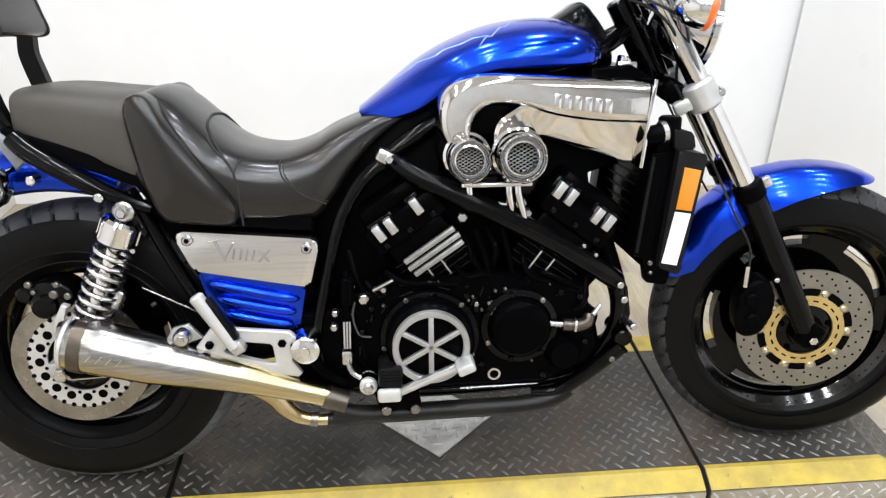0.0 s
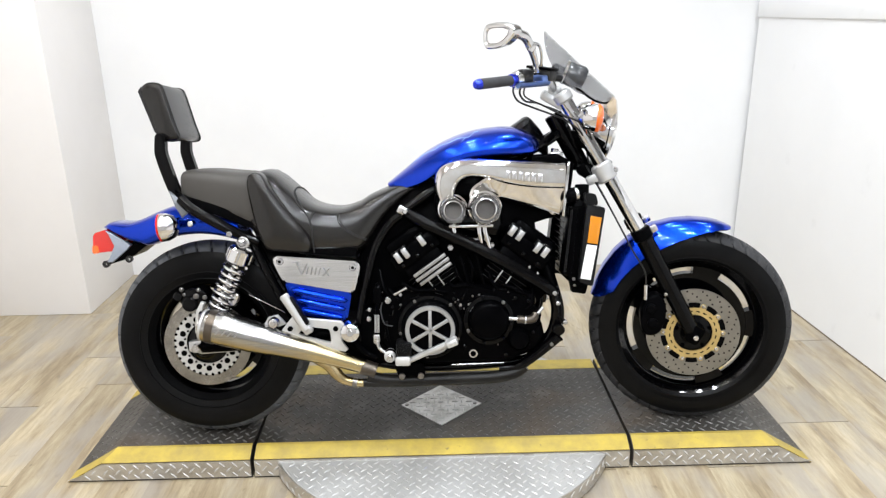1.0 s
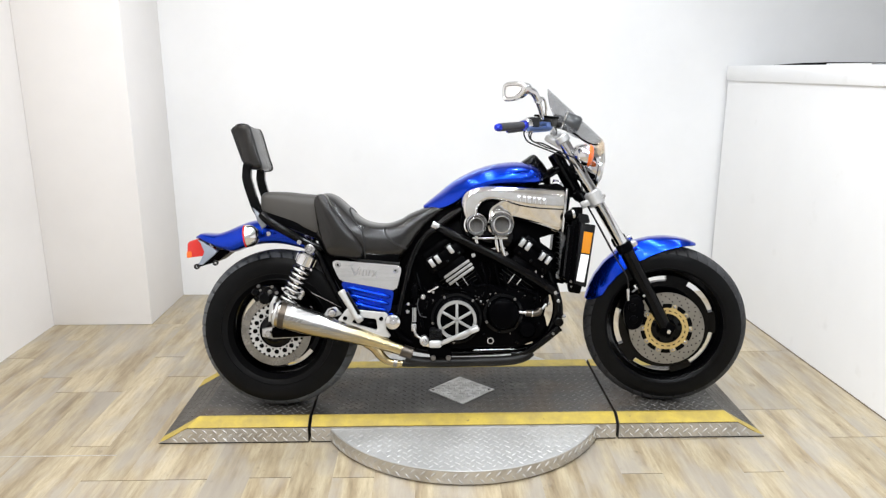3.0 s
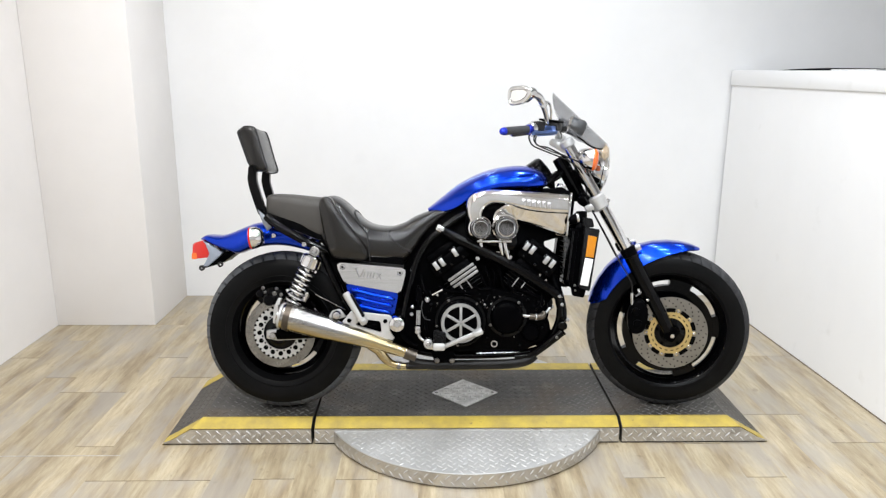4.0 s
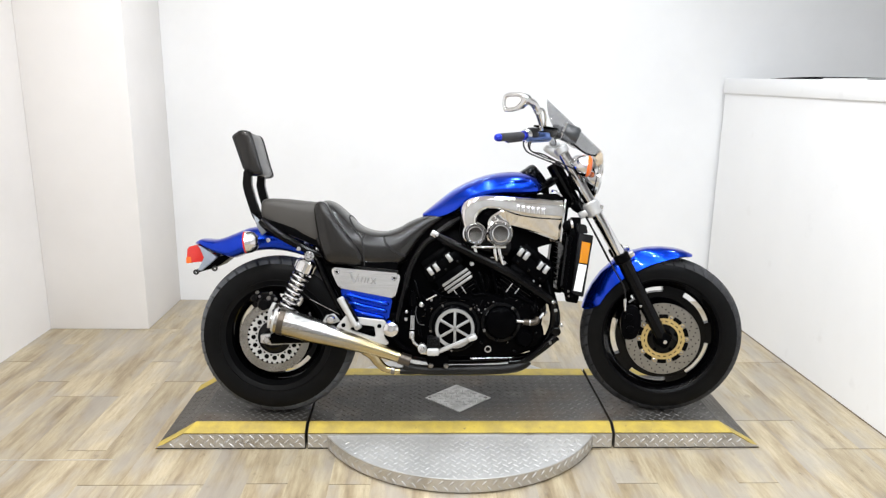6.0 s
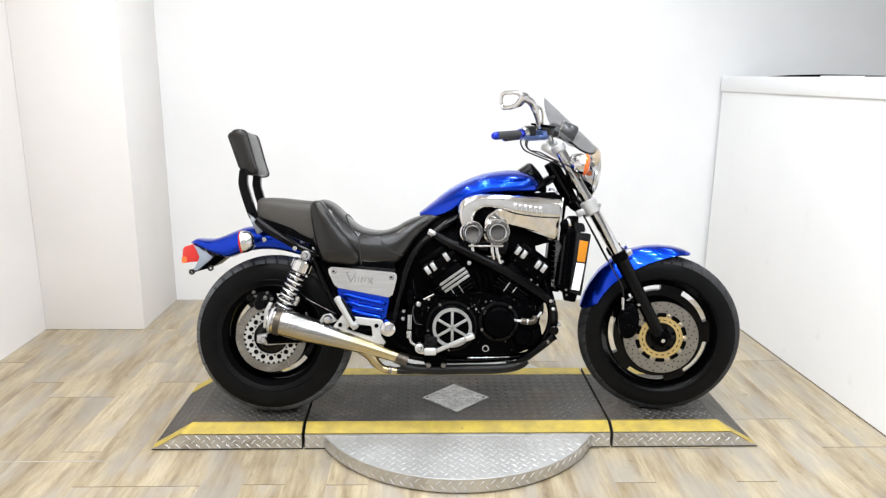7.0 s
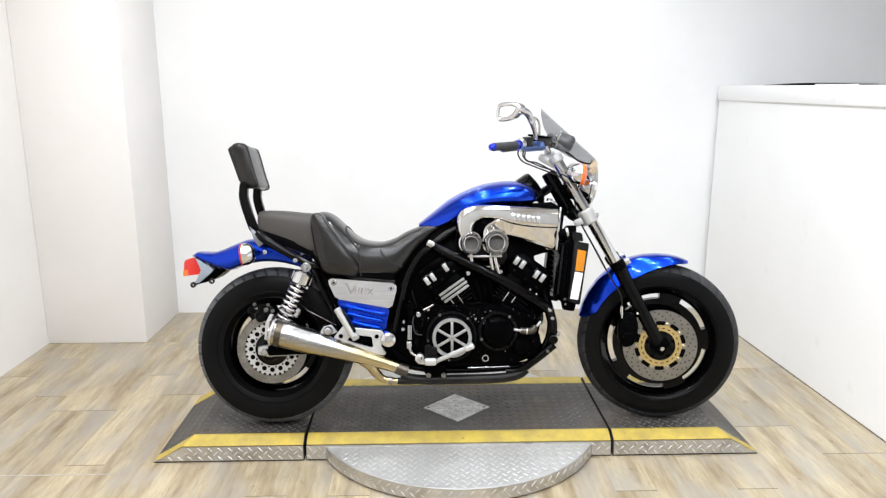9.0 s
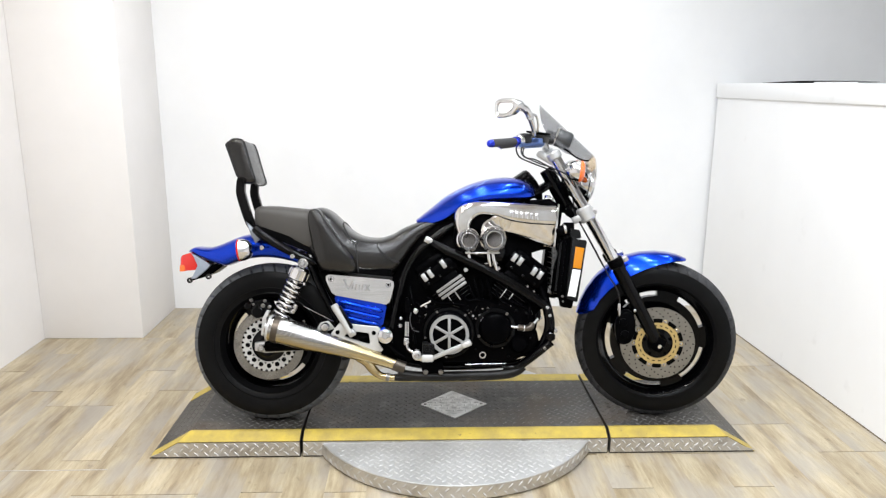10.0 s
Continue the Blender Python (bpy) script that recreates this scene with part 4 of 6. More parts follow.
def eased(stations, steps=5):
    """Stations made smooth between the given ones."""
    a = spline([(s[0], s[1], s[2]) for s in stations], steps)
    b = spline([(s[0], s[3], 0) for s in stations], steps)
    return [(p.x, max(p.y, 0.004), p.z, min(q.y, p.z - 0.004)) for p, q in zip(a, b)]


tank_st = [(-0.203, 0.045, 0.826, 0.816), (-0.185, 0.068, 0.840, 0.806), (-0.135, 0.10, 0.880, 0.804), (-0.08, 0.124, 0.923, 0.822), (-0.01, 0.142, 0.961, 0.872), (0.065, 0.150, 0.987, 0.895), (0.145, 0.152, 0.999, 0.900), (0.210, 0.147, 0.997, 0.902), (0.248, 0.133, 0.985, 0.906), (0.269, 0.110, 0.969, 0.913), (0.281, 0.072, 0.953, 0.924), (0.285, 0.035, 0.943, 0.932)]
tank = part("tank_cover", body(eased(tank_st), 40, 0.86, 0.5, 0.22), BLUE, bike, "glossy metallic blue tank cover")
cap = part("tank_cap", body(eased([(0.19, 0.045, 0.995, 0.97), (0.215, 0.07, 1.012, 0.95), (0.248, 0.076, 1.03, 0.93), (0.275, 0.066, 1.008, 0.92), (0.30, 0.055, 0.975, 0.91), (0.315, 0.04, 0.94, 0.90)]), 28, 0.7, 0.6), BLACK_PAINT, bike, "gloss black dash cover ahead of the tank")
pas_st = [(-0.846, 0.095, 0.858, 0.802), (-0.841, 0.122, 0.872, 0.785), (-0.824, 0.137, 0.880, 0.768), (-0.76, 0.144, 0.880, 0.738), (-0.69, 0.15, 0.873, 0.712), (-0.625, 0.155, 0.867, 0.690), (-0.60, 0.154, 0.862, 0.69)]
seat = part("passenger_seat", body(eased(pas_st), 40, 0.42, 0.5, 0.5), LEATHER_WORN, bike, "grey-black vinyl passenger seat")
rid_st = [(-0.632, 0.145, 0.858, 0.700), (-0.618, 0.152, 0.868, 0.672), (-0.588, 0.158, 0.875, 0.635), (-0.55, 0.160, 0.858, 0.617), (-0.51, 0.160, 0.822, 0.612), (-0.468, 0.158, 0.781, 0.611), (-0.42, 0.156, 0.757, 0.610), (-0.355, 0.152, 0.750, 0.606), (-0.30, 0.144, 0.766, 0.606), (-0.262, 0.134, 0.788, 0.640), (-0.215, 0.118, 0.808, 0.712), (-0.17, 0.104, 0.822, 0.762), (-0.125, 0.090, 0.824, 0.800), (-0.108, 0.075, 0.820, 0.806)]
rider = part("rider_seat", body(eased(rid_st), 44, 0.62, 0.4, 0.45), LEATHER, bike, "black vinyl stepped rider seat with stitched panels")


def on_side(x, lift, st, power, low, split, side=-1, off=0.0012):
    """A place on a lofted body's flank: lift from -1 (bottom) over 0 to 1 (top centre)."""
    for a, b in zip(st, st[1:]):
        if a[0] <= x <= b[0]:
            f = (x - a[0]) / (b[0] - a[0])
            w, zt, zb = (a[k] + (b[k] - a[k]) * f for k in (1, 2, 3))
            zm = zb + (zt - zb) * split
            ang = abs(lift) * math.pi / 2
            c, s = math.cos(ang), math.sin(ang)
            y = side * (w + off) * c ** power
            return (x, y, zm + (zt - zm + off) * s ** power) if lift >= 0 else (x, y, zm - (zm - zb) * s ** low)
    return (x, 0, st[-1][2])


# pale lightning lines along the tank's flank
tank_e = eased(tank_st)
for pts in ([(-0.13, 0.80), (-0.10, 0.72), (-0.085, 0.75), (-0.05, 0.60), (-0.035, 0.64), (0.0, 0.55), (0.02, 0.58), (0.05, 0.52)], [(0.03, 0.36), (0.045, 0.50), (0.055, 0.48), (0.075, 0.66), (0.085, 0.64), (0.10, 0.80)]):
    line = [on_side(x, a, tank_e, 0.86, 0.5, 0.22, off=0.0006) for x, a in pts]
    part("lightning_line", tube(line, [0.0004] + [0.0010] * (len(line) - 2) + [0.0004], 8, 2, smooth=False), BOLT_PALE, tank, "pale lightning line")

rid_e = eased(rid_st)


def on_flank(x, z, st, power, split, side):
    """The place on a lofted body's upper flank at a given x and z."""
    for a, b in zip(st, st[1:]):
        if a[0] <= x <= b[0]:
            f = (x - a[0]) / (b[0] - a[0])
            w, zt, zb = (a[k] + (b[k] - a[k]) * f for k in (1, 2, 3))
            zm = zb + (zt - zb) * split
            if z <= zm:
                return (x, side * w, z)
            s = min(1.0, ((z - zm) / (zt - zm))) ** (1 / power)
            return (x, side * w * math.sqrt(max(0.0, 1 - s * s)) ** power, min(z, zt))


for side in (-1, 1):
    for pts, r in (([(-0.492, 0.786), (-0.478, 0.765), (-0.450, 0.735), (-0.437, 0.70), (-0.432, 0.638), (-0.430, 0.618)], 0.0022), ([(-0.428, 0.742), (-0.434, 0.735), (-0.440, 0.715), (-0.432, 0.68)], 0.0018),
                   ([(-0.352, 0.738), (-0.357, 0.73), (-0.349, 0.705), (-0.317, 0.675), (-0.271, 0.652)], 0.002), ([(-0.346, 0.738), (-0.351, 0.73), (-0.343, 0.706), (-0.311, 0.677), (-0.267, 0.656)], 0.0012)):
        part("seam", tube([on_flank(x, z, rid_e, 0.62, 0.45, side) for x, z in pts], r, 8, 5), SEAM, rider, "stitched seam")
    # raised edge of the inset pad, over the top of the step
    part("pad_edge", tube([on_side(x, a, rid_e, 0.62, 0.4, 0.45, side, 0.0005) for x, a in ((-0.455, 0.34), (-0.468, 0.46), (-0.485, 0.62), (-0.497, 0.8), (-0.502, 1.0))], [0.001, 0.0022, 0.003, 0.003, 0.003], 8, 5), SEAM, rider, "piped edge of the inset pad")
    # padded hip bolster
    y = side * 0.125
    out = [(-0.628, 0.842), (-0.612, 0.868), (-0.582, 0.862), (-0.55, 0.815), (-0.50, 0.745), (-0.445, 0.675), (-0.436, 0.640), (-0.455, 0.618), (-0.52, 0.622), (-0.575, 0.632), (-0.602, 0.69), (-0.62, 0.77)]
    bm = bmesh.new()
    base = spline([(x, 0, z) for x, z in out], 4, True)
    cx, cz = -0.55, 0.73
    rings = []
    for k, (f, dy) in enumerate(((1.0, 0.0), (1.0, 0.034), (0.985, 0.044), (0.94, 0.051), (0.86, 0.0565), (0.7, 0.061), (0.45, 0.064), (0.15, 0.065))):
        rings.append([(cx + (p.x - cx) * f + (0.012 if f < 0.9 else 0) * (1 - f), side * (0.118 + dy), cz + (p.z - cz) * f) for p in base])
    skin(bm, rings)
    part("bolster", bm, LEATHER, rider, "padded black hip bolster")
part("seat_base", plate([(-0.86, 0.79), (-0.62, 0.70), (-0.585, 0.625), (-0.30, 0.60), (-0.30, 0.63), (-0.56, 0.66), (-0.60, 0.73), (-0.85, 0.81)], -0.148, 0.148, 0.004), BLACK_PLASTIC, bike)

# backrest and its rail
pad = [(-0.949, 1.118), (-0.944, 1.136), (-0.926, 1.146), (-0.897, 1.144), (-0.884, 1.130), (-0.868, 1.075), (-0.853, 1.02), (-0.842, 0.985), (-0.849, 0.972), (-0.876, 0.970), (-0.902, 0.984), (-0.925, 1.05)]
bm = bmesh.new()
loop = spline([(x, 0, z) for x, z in pad], 4, True)
cx, cz = -0.897, 1.058
skin(bm, [[(cx + (p.x - cx) * f, y, cz + (p.z - cz) * f) for p in loop] for y, f in ((-0.112, 0.80), (-0.111, 0.9), (-0.106, 0.97), (-0.098, 1.0), (0.098, 1.0), (0.106, 0.97), (0.111, 0.9), (0.112, 0.80))])
back = part("backrest", bm, LEATHER, bike, "black vinyl backrest pad")
part("backing_plate", plate([(-0.960, 1.122), (-0.950, 1.136), (-0.940, 1.128), (-0.900, 0.996), (-0.908, 0.986), (-0.918, 1.0)], -0.106, 0.106, 0.003), CONTROL, back, "thin dark backing")
for yy in (-0.1, 0.1):
    part("piping", tube([(cx + (p.x - cx) * 1.0, yy, cz + (p.z - cz) * 1.0) for p in loop] + [loop[0] + Vector((0, yy, 0))], 0.0025, 6, smooth=False), SEAM, back, "piping")
for s in (-1, 1):
    y = s * 0.115
    part("backrest_upright", plate(rounded([(-0.908, 0.996), (-0.880, 0.990), (-0.878, 0.980), (-0.880, 0.936), (-0.867, 0.89), (-0.851, 0.835), (-0.826, 0.785), (-0.850, 0.778), (-0.873, 0.80), (-0.889, 0.844), (-0.905, 0.895), (-0.914, 0.934)], 0.012), s * 0.128, s * 0.104, 0.006), FRAME_BLACK, bike, "flat black backrest upright with a kink")
    rl = part("grab_rail", tube([(-0.836, y * 1.23, 0.792), (-0.808, y * 1.3, 0.768), (-0.77, y * 1.36, 0.744), (-0.71, y * 1.4, 0.709), (-0.655, y * 1.38, 0.680), (-0.60, y * 1.33, 0.655)], [0.0185, 0.0195, 0.0185, 0.0165, 0.0145, 0.012], 14, 6), BLACK_PAINT, bike, "black grab rail")
    part("rail_fin", plate([(-0.870, 0.818), (-0.848, 0.80), (-0.812, 0.764), (-0.816, 0.748), (-0.834, 0.733), (-0.850, 0.765)], y * 1.34, y * 1.24, 0.004), RAIL_FIN, rl, "glossy grey fin below the rail")
    part("rail_bolt", cyl((-0.685, y * 1.3, 0.683), (-0.685, y * 1.58, 0.683), 0.009, 12, 0.003), CHROME, rl, "bright rail bolt")
    part("rail_bolt", cyl((-0.805, y * 1.2, 0.716), (-0.805, y * 1.5, 0.716), 0.009, 12, 0.003), CHROME, rl, "bright rail bolt")
    part("seat_stay", tube([(-0.642, s * 0.14, 0.69), (-0.615, s * 0.14, 0.635), (-0.583, s * 0.14, 0.56), (-0.525, s * 0.14, 0.44), (-0.50, s * 0.14, 0.40)], 0.0135, 12, 6), BLACK_PAINT, bike, "black frame stay")

# rear mudguard and tail
rf = [(-1.13, 0.030, 0.701, 0.693), (-1.105, 0.058, 0.714, 0.688), (-1.07, 0.072, 0.713, 0.672), (-1.037, 0.080, 0.714, 0.656), (-1.0, 0.087, 0.725, 0.643), (-0.972, 0.090, 0.737, 0.637), (-0.935, 0.094, 0.752, 0.650), (-0.895, 0.096, 0.764, 0.663), (-0.83, 0.096, 0.768, 0.671), (-0.77, 0.095, 0.760, 0.668), (-0.71, 0.093, 0.745, 0.655), (-0.68, 0.090, 0.73, 0.645)]
part("rear_mudguard", body(eased(rf), 36, 0.7, 0.35, 0.45), BLUE, bike, "metallic blue rear mudguard swept up at the tail")
part("inner_mudguard", fender(XR, RR, [(64, 0.352, 0.8), (60, 0.352, 0.9), (55, 0.35, 0.9), (35, 0.345, 0.9), (15, 0.345, 0.9)], 0.09, 0.01), BLACK_PLASTIC, bike, "black inner mudguard")
# Pale plates that put the highlight on the dark under-tail into colour.
for s in (-1, 1):
    part("tail_sheen", plate([(-1.112, 0.690), (-1.085, 0.678), (-1.06, 0.658), (-1.03, 0.643), (-1.045, 0.629), (-1.072, 0.606), (-1.096, 0.586), (-1.112, 0.588), (-1.098, 0.612), (-1.082, 0.640), (-1.094, 0.668)], s * 0.069, s * 0.056, 0.003), TAIL_SHEEN, bike, "pale plate for the highlight on the under-tail below the rear mudguard")
part("tail_bracket", plate([(-1.035, 0.646), (-0.985, 0.640), (-1.03, 0.606), (-1.07, 0.590), (-1.12, 0.576), (-1.126, 0.588), (-1.10, 0.597), (-1.065, 0.618)], -0.055, 0.055, 0.004), BLACK_SATIN, bike, "dark tail bracket")
for px_, pz in ((-1.12, 0.580), (-1.045, 0.595)):
    part("plate_bolt", lathe([(0.005, 0.05), (0.011, 0.05), (0.0115, 0.062), (0.005, 0.062)], (px_, 0, pz), (0, -1, 0), 14, closed=True), CONTROL, bike, "dark bracket loop")
tail = part("tail_lamp", plate(rounded([(-1.153, 0.680), (-1.112, 0.693), (-1.073, 0.650), (-1.080, 0.624), (-1.156, 0.617)], 0.008), -0.064, 0.064, 0.006), RED, bike, "red tail lamp")
part("lamp_band", plate(rounded([(-1.1575, 0.642), (-1.139, 0.642), (-1.136, 0.6175), (-1.158, 0.6155)], 0.004), -0.0655, 0.0655, 0.003), ORANGE, tail, "orange lower corner")

for s in (-1, 1):
    o = (-0.886, s * 0.175, 0.7075)
    sig = part("rear_signal", lathe([(0.0, -0.048), (0.02, -0.045), (0.035, -0.033), (0.0425, -0.014), (0.0435, 0.0)], o, (-1, 0, -0.1), 32), CHROME, bike, "chrome rear turn signal with a red lens")
    part("lens", lathe([(0.0435, 0.0), (0.0435, 0.006), (0.036, 0.010), (0.02, 0.012), (0.0, 0.013)], o, (-1, 0, -0.1), 32), RED, sig, "red lens")
    part("signal_stem", cyl((-0.865, s * 0.09, 0.725), (-0.86, s * 0.16, 0.722), 0.009, 12), CHROME, sig)

# side panels
for s in (-1, 1):
    y = s * 0.166
    top = [(-0.552, 0.612), (-0.30, 0.590), (-0.287, 0.578), (-0.308, 0.497), (-0.318, 0.491), (-0.525, 0.530), (-0.535, 0.54), (-0.562, 0.60)]
    pn = part("side_panel", plate(rounded(top, 0.012), y, y * 0.86, 0.005), PANEL, bike, "satin chrome side panel")
    for px_, pz in ((-0.537, 0.594), (-0.312, 0.571)):
        part("panel_screw", cyl((px_, y, pz), (px_, y + s * 0.007, pz), 0.0105, 18, 0.002), CHROME, pn, "round screw")
        part("screw_socket", cyl((px_, y + s * 0.005, pz), (px_, y + s * 0.0076, pz), 0.005, 6), HOLE, pn)
    lowp = [(-0.526, 0.531), (-0.318, 0.492), (-0.335, 0.405), (-0.345, 0.399), (-0.485, 0.424), (-0.497, 0.435), (-0.512, 0.475)]
    lp = part("side_cover", plate(rounded(lowp, 0.010), y * 0.97, y * 0.8, 0.007), BLUE, bike, "metallic blue louvred side cover")
    for k in range(3):
        x0, x1, z0, z1 = -0.498 + 0.012 * k, -0.340 - 0.006 * k, 0.503 - 0.032 * k, 0.467 - 0.027 * k
        part("louvre", tube([(x0, y * 0.96, z0), (x0 + 0.012, y * 1.0, z0 - 0.002), (x1 - 0.012, y * 1.0, z1 + 0.002), (x1, y * 0.96, z1)], [0.003, 0.009, 0.009, 0.003], 12, 4), BLUE, lp)
    # emblem strokes, as plain shapes
    if s < 0:
        for a, b, r in (((-0.487, 0.592), (-0.470, 0.552), 0.0032), ((-0.470, 0.552), (-0.452, 0.586), 0.002), ((-0.455, 0.553), (-0.450, 0.575), 0.0022), ((-0.442, 0.551), (-0.437, 0.574), 0.0022), ((-0.43, 0.55), (-0.425, 0.573), 0.0022), ((-0.418, 0.55), (-0.412, 0.572), 0.002), ((-0.403, 0.571), (-0.386, 0.546), 0.0022), ((-0.405, 0.547), (-0.384, 0.570), 0.0022)):
            part("emblem_stroke", tube([(a[0], y - 0.0005, a[1]), (b[0], y - 0.0005, b[1])], r, 8), LETTER, pn)
        part("emblem_stroke", tube([(-0.497, y - 0.0005, 0.590), (-0.478, y - 0.0005, 0.5925)], 0.0018, 8), LETTER, pn)

# ---- engine, frame, exhaust ----


def tilt(cx, cz, deg, y=0.0):
    """A pose at (cx, y, cz) whose local z leans back by deg in the bike's side plane."""
    return Matrix.Translation((cx, y, cz)) @ Matrix.Rotation(radians(-deg), 4, "Y")


def local_box(size, at, m, bevel=0.003, bm=None):
    own = box(at, size, bevel)
    own.transform(m)
    return merge(bm, own)


# Black slab added to fill the engine bay with darkness and close the view through.
part("engine_bay_fill", plate([(-0.30, 0.60), (-0.20, 0.74), (-0.16, 0.80), (-0.08, 0.825), (0.0, 0.86), (0.30, 0.85), (0.335, 0.75), (0.335, 0.705), (0.255, 0.70), (0.265, 0.638), (0.335, 0.625), (0.335, 0.47), (0.29, 0.462), (0.262, 0.43), (0.25, 0.31), (-0.24, 0.27), (-0.31, 0.36)], -0.075, 0.075, 0.01), BLACK_PLASTIC, bike)
part("crankcase", plate([(-0.245, 0.47), (-0.25, 0.36), (-0.2, 0.285), (-0.12, 0.255), (0.16, 0.258), (0.262, 0.30), (0.284, 0.345), (0.276, 0.385), (0.252, 0.40), (0.246, 0.43), (0.258, 0.455), (0.25, 0.485), (0.12, 0.515), (0.03, 0.50), (-0.10, 0.515)], -0.185, 0.185, 0.022), BLACK_SATIN, bike, "black engine crankcase")
part("oil_pan", plate([(-0.17, 0.27), (-0.13, 0.225), (0.12, 0.225), (0.17, 0.27)], -0.12, 0.12, 0.01), ENGINE_GLOSS, bike)
banks = ((-0.098, 0.590, 35), (0.205, 0.590, -36))
for cx, cz, deg in banks:
    m = tilt(cx, cz, deg)
    bank = part("cylinder_bank", local_box((0.13, 0.33, 0.13), (0, 0, -0.055), m, 0.01), BLACK_SATIN, bike, "black engine cylinder bank")
    for k in range(6):
        part("cooling_fin", local_box((0.142, 0.345, 0.0045), (0, 0, -0.105 + 0.015 * k), m, 0.0015), ENGINE_GLOSS, bank)
    part("cylinder_head", local_box((0.165, 0.35, 0.06), (0, 0, 0.035), m, 0.012), BLACK_SATIN, bank)
    part("head_cover", local_box((0.145, 0.31, 0.045), (0, 0, 0.08), m, 0.016), BLACK_SATIN, bank)
    for dx in (-0.055, 0.0, 0.055):
        part("head_bolt", local_box((0.012, 0.012, 0.012), (dx, -0.176, 0.02), m, 0.003), ENGINE_GLOSS, bank)
    for dx in (-0.02, 0.012):
        part("fin_edge", local_box((0.0035, 0.004, 0.045), (dx, -0.1725, -0.082), m, 0.001), ALUMINIUM, bank)
for deg, places in ((35, ((-0.170, 0.599), (-0.147, 0.614), (-0.097, 0.652))), (-36, ((0.184, 0.677), (0.207, 0.662), (0.262, 0.623), (0.285, 0.608)))):
    for px_, pz in places:
        part("head_fin", local_box((0.0165, 0.03, 0.033), (0, 0, 0), tilt(px_, pz, deg, -0.168), 0.002), ALUMINIUM, bike, "bare machined fin end")
        part("fin_root", local_box((0.03, 0.02, 0.055), (0, 0.01, -0.004), tilt(px_, pz, deg, -0.165), 0.004), ENGINE_GLOSS, bike)
# three polished fins across the rear bank
m = tilt(-0.064, 0.563, 35)
for k, (off, ln) in enumerate(((0.016, 0.118), (0.0, 0.122), (-0.016, 0.116))):
    f = part("polished_bar", local_box((ln, 0.012, 0.0105), (0, -0.188, off), m, 0.002), FIN_GREY, bike, "dull alloy fin bar")
part("bar_back", local_box((0.125, 0.01, 0.046), (0, -0.179, 0), m, 0.003), BLACK_SATIN, bike)
part("coolant_pipe", tube([(0.12, -0.165, 0.622), (0.18, -0.168, 0.583), (0.24, -0.165, 0.543)], 0.0055, 10, 4), STEEL, bike, "thin bright coolant pipe")


def cover_disc(x, z, r, y0, y1, mat, name, label):
    return part(name, lathe([(0, y1), (r - 0.014, y1), (r - 0.006, y1 + 0.004), (r, y1 + 0.012), (r + 0.002, y0)], (x, 0, z), (0, 1, 0), 56), mat, bike, label)


clutch = cover_disc(-0.075, 0.384, 0.088, -0.18, -0.236, BLACK_SATIN, "clutch_cover", "black round clutch cover with a silver six-spoke star")
ring = lathe([(0.065, -0.247), (0.075, -0.247), (0.0765, -0.244), (0.0765, -0.232), (0.0635, -0.232), (0.0635, -0.2455)], (-0.075, 0, 0.384), (0, 1, 0), 56, closed=True)
part("cover_ring", ring, STAR, clutch, "silver ring")
for k in range(3):
    part("cover_spoke", local_box((0.0105, 0.010, 0.130), (0, 0, 0), Matrix.Translation((-0.075, -0.2405, 0.384)) @ Matrix.Rotation(radians(60 * k), 4, "Y"), 0.002), STAR, clutch, "silver spoke")
for k in range(10):
    a = 2 * math.pi * k / 10 + 0.2
    part("cover_bolt", cyl((-0.075 + 0.094 * math.cos(a), -0.18, 0.384 + 0.094 * math.sin(a)), (-0.075 + 0.094 * math.cos(a), -0.2, 0.384 + 0.094 * math.sin(a)), 0.006, 8, 0.0015), CLAMP if k % 2 else ENGINE_GLOSS, clutch)
alt = cover_disc(0.107, 0.402, 0.062, -0.18, -0.222, BLACK_SATIN, "generator_cover", "black round generator cover")
part("cover_rim", lathe([(0.066, -0.2), (0.078, -0.198), (0.08, -0.185), (0.066, -0.185)], (0.107, 0, 0.402), (0, 1, 0), 48, closed=True), ENGINE_GLOSS, alt)
for k in range(7):
    a = 2 * math.pi * k / 7
    part("cover_bolt", cyl((0.107 + 0.072 * math.cos(a), -0.19, 0.402 + 0.072 * math.sin(a)), (0.107 + 0.072 * math.cos(a), -0.206, 0.402 + 0.072 * math.sin(a)), 0.006, 8, 0.0015), CLAMP if k % 3 == 1 else ENGINE_GLOSS, alt)
part("water_pump", lathe([(0.0, -0.215), (0.028, -0.213), (0.036, -0.20), (0.04, -0.17)], (0.2, 0, 0.34), (0, 1, 0), 32), BLACK_SATIN, bike)
part("water_elbow", tube([(0.195, -0.203, 0.405), (0.225, -0.203, 0.402), (0.246, -0.198, 0.406), (0.252, -0.19, 0.420)], [0.0125, 0.013, 0.0135, 0.0105], 14, 5), BAND_DARK, bike, "dull metal coolant elbow")
part("elbow_hose", tube([(0.248, -0.192, 0.412), (0.260, -0.19, 0.418), (0.277, -0.182, 0.436)], [0.006, 0.005, 0.0045], 12, 4), ALUMINIUM, bike, "bright hose end at the coolant elbow")
part("elbow_spigot", tube([(0.166, -0.203, 0.409), (0.197, -0.203, 0.405)], [0.0065, 0.0065], 12), STEEL, bike, "bright short spigot")
part("hose_clamp", cyl((0.216, -0.203, 0.403), (0.222, -0.203, 0.4025), 0.0158, 18, 0.001), STEEL, bike)
rs = random.Random(11)
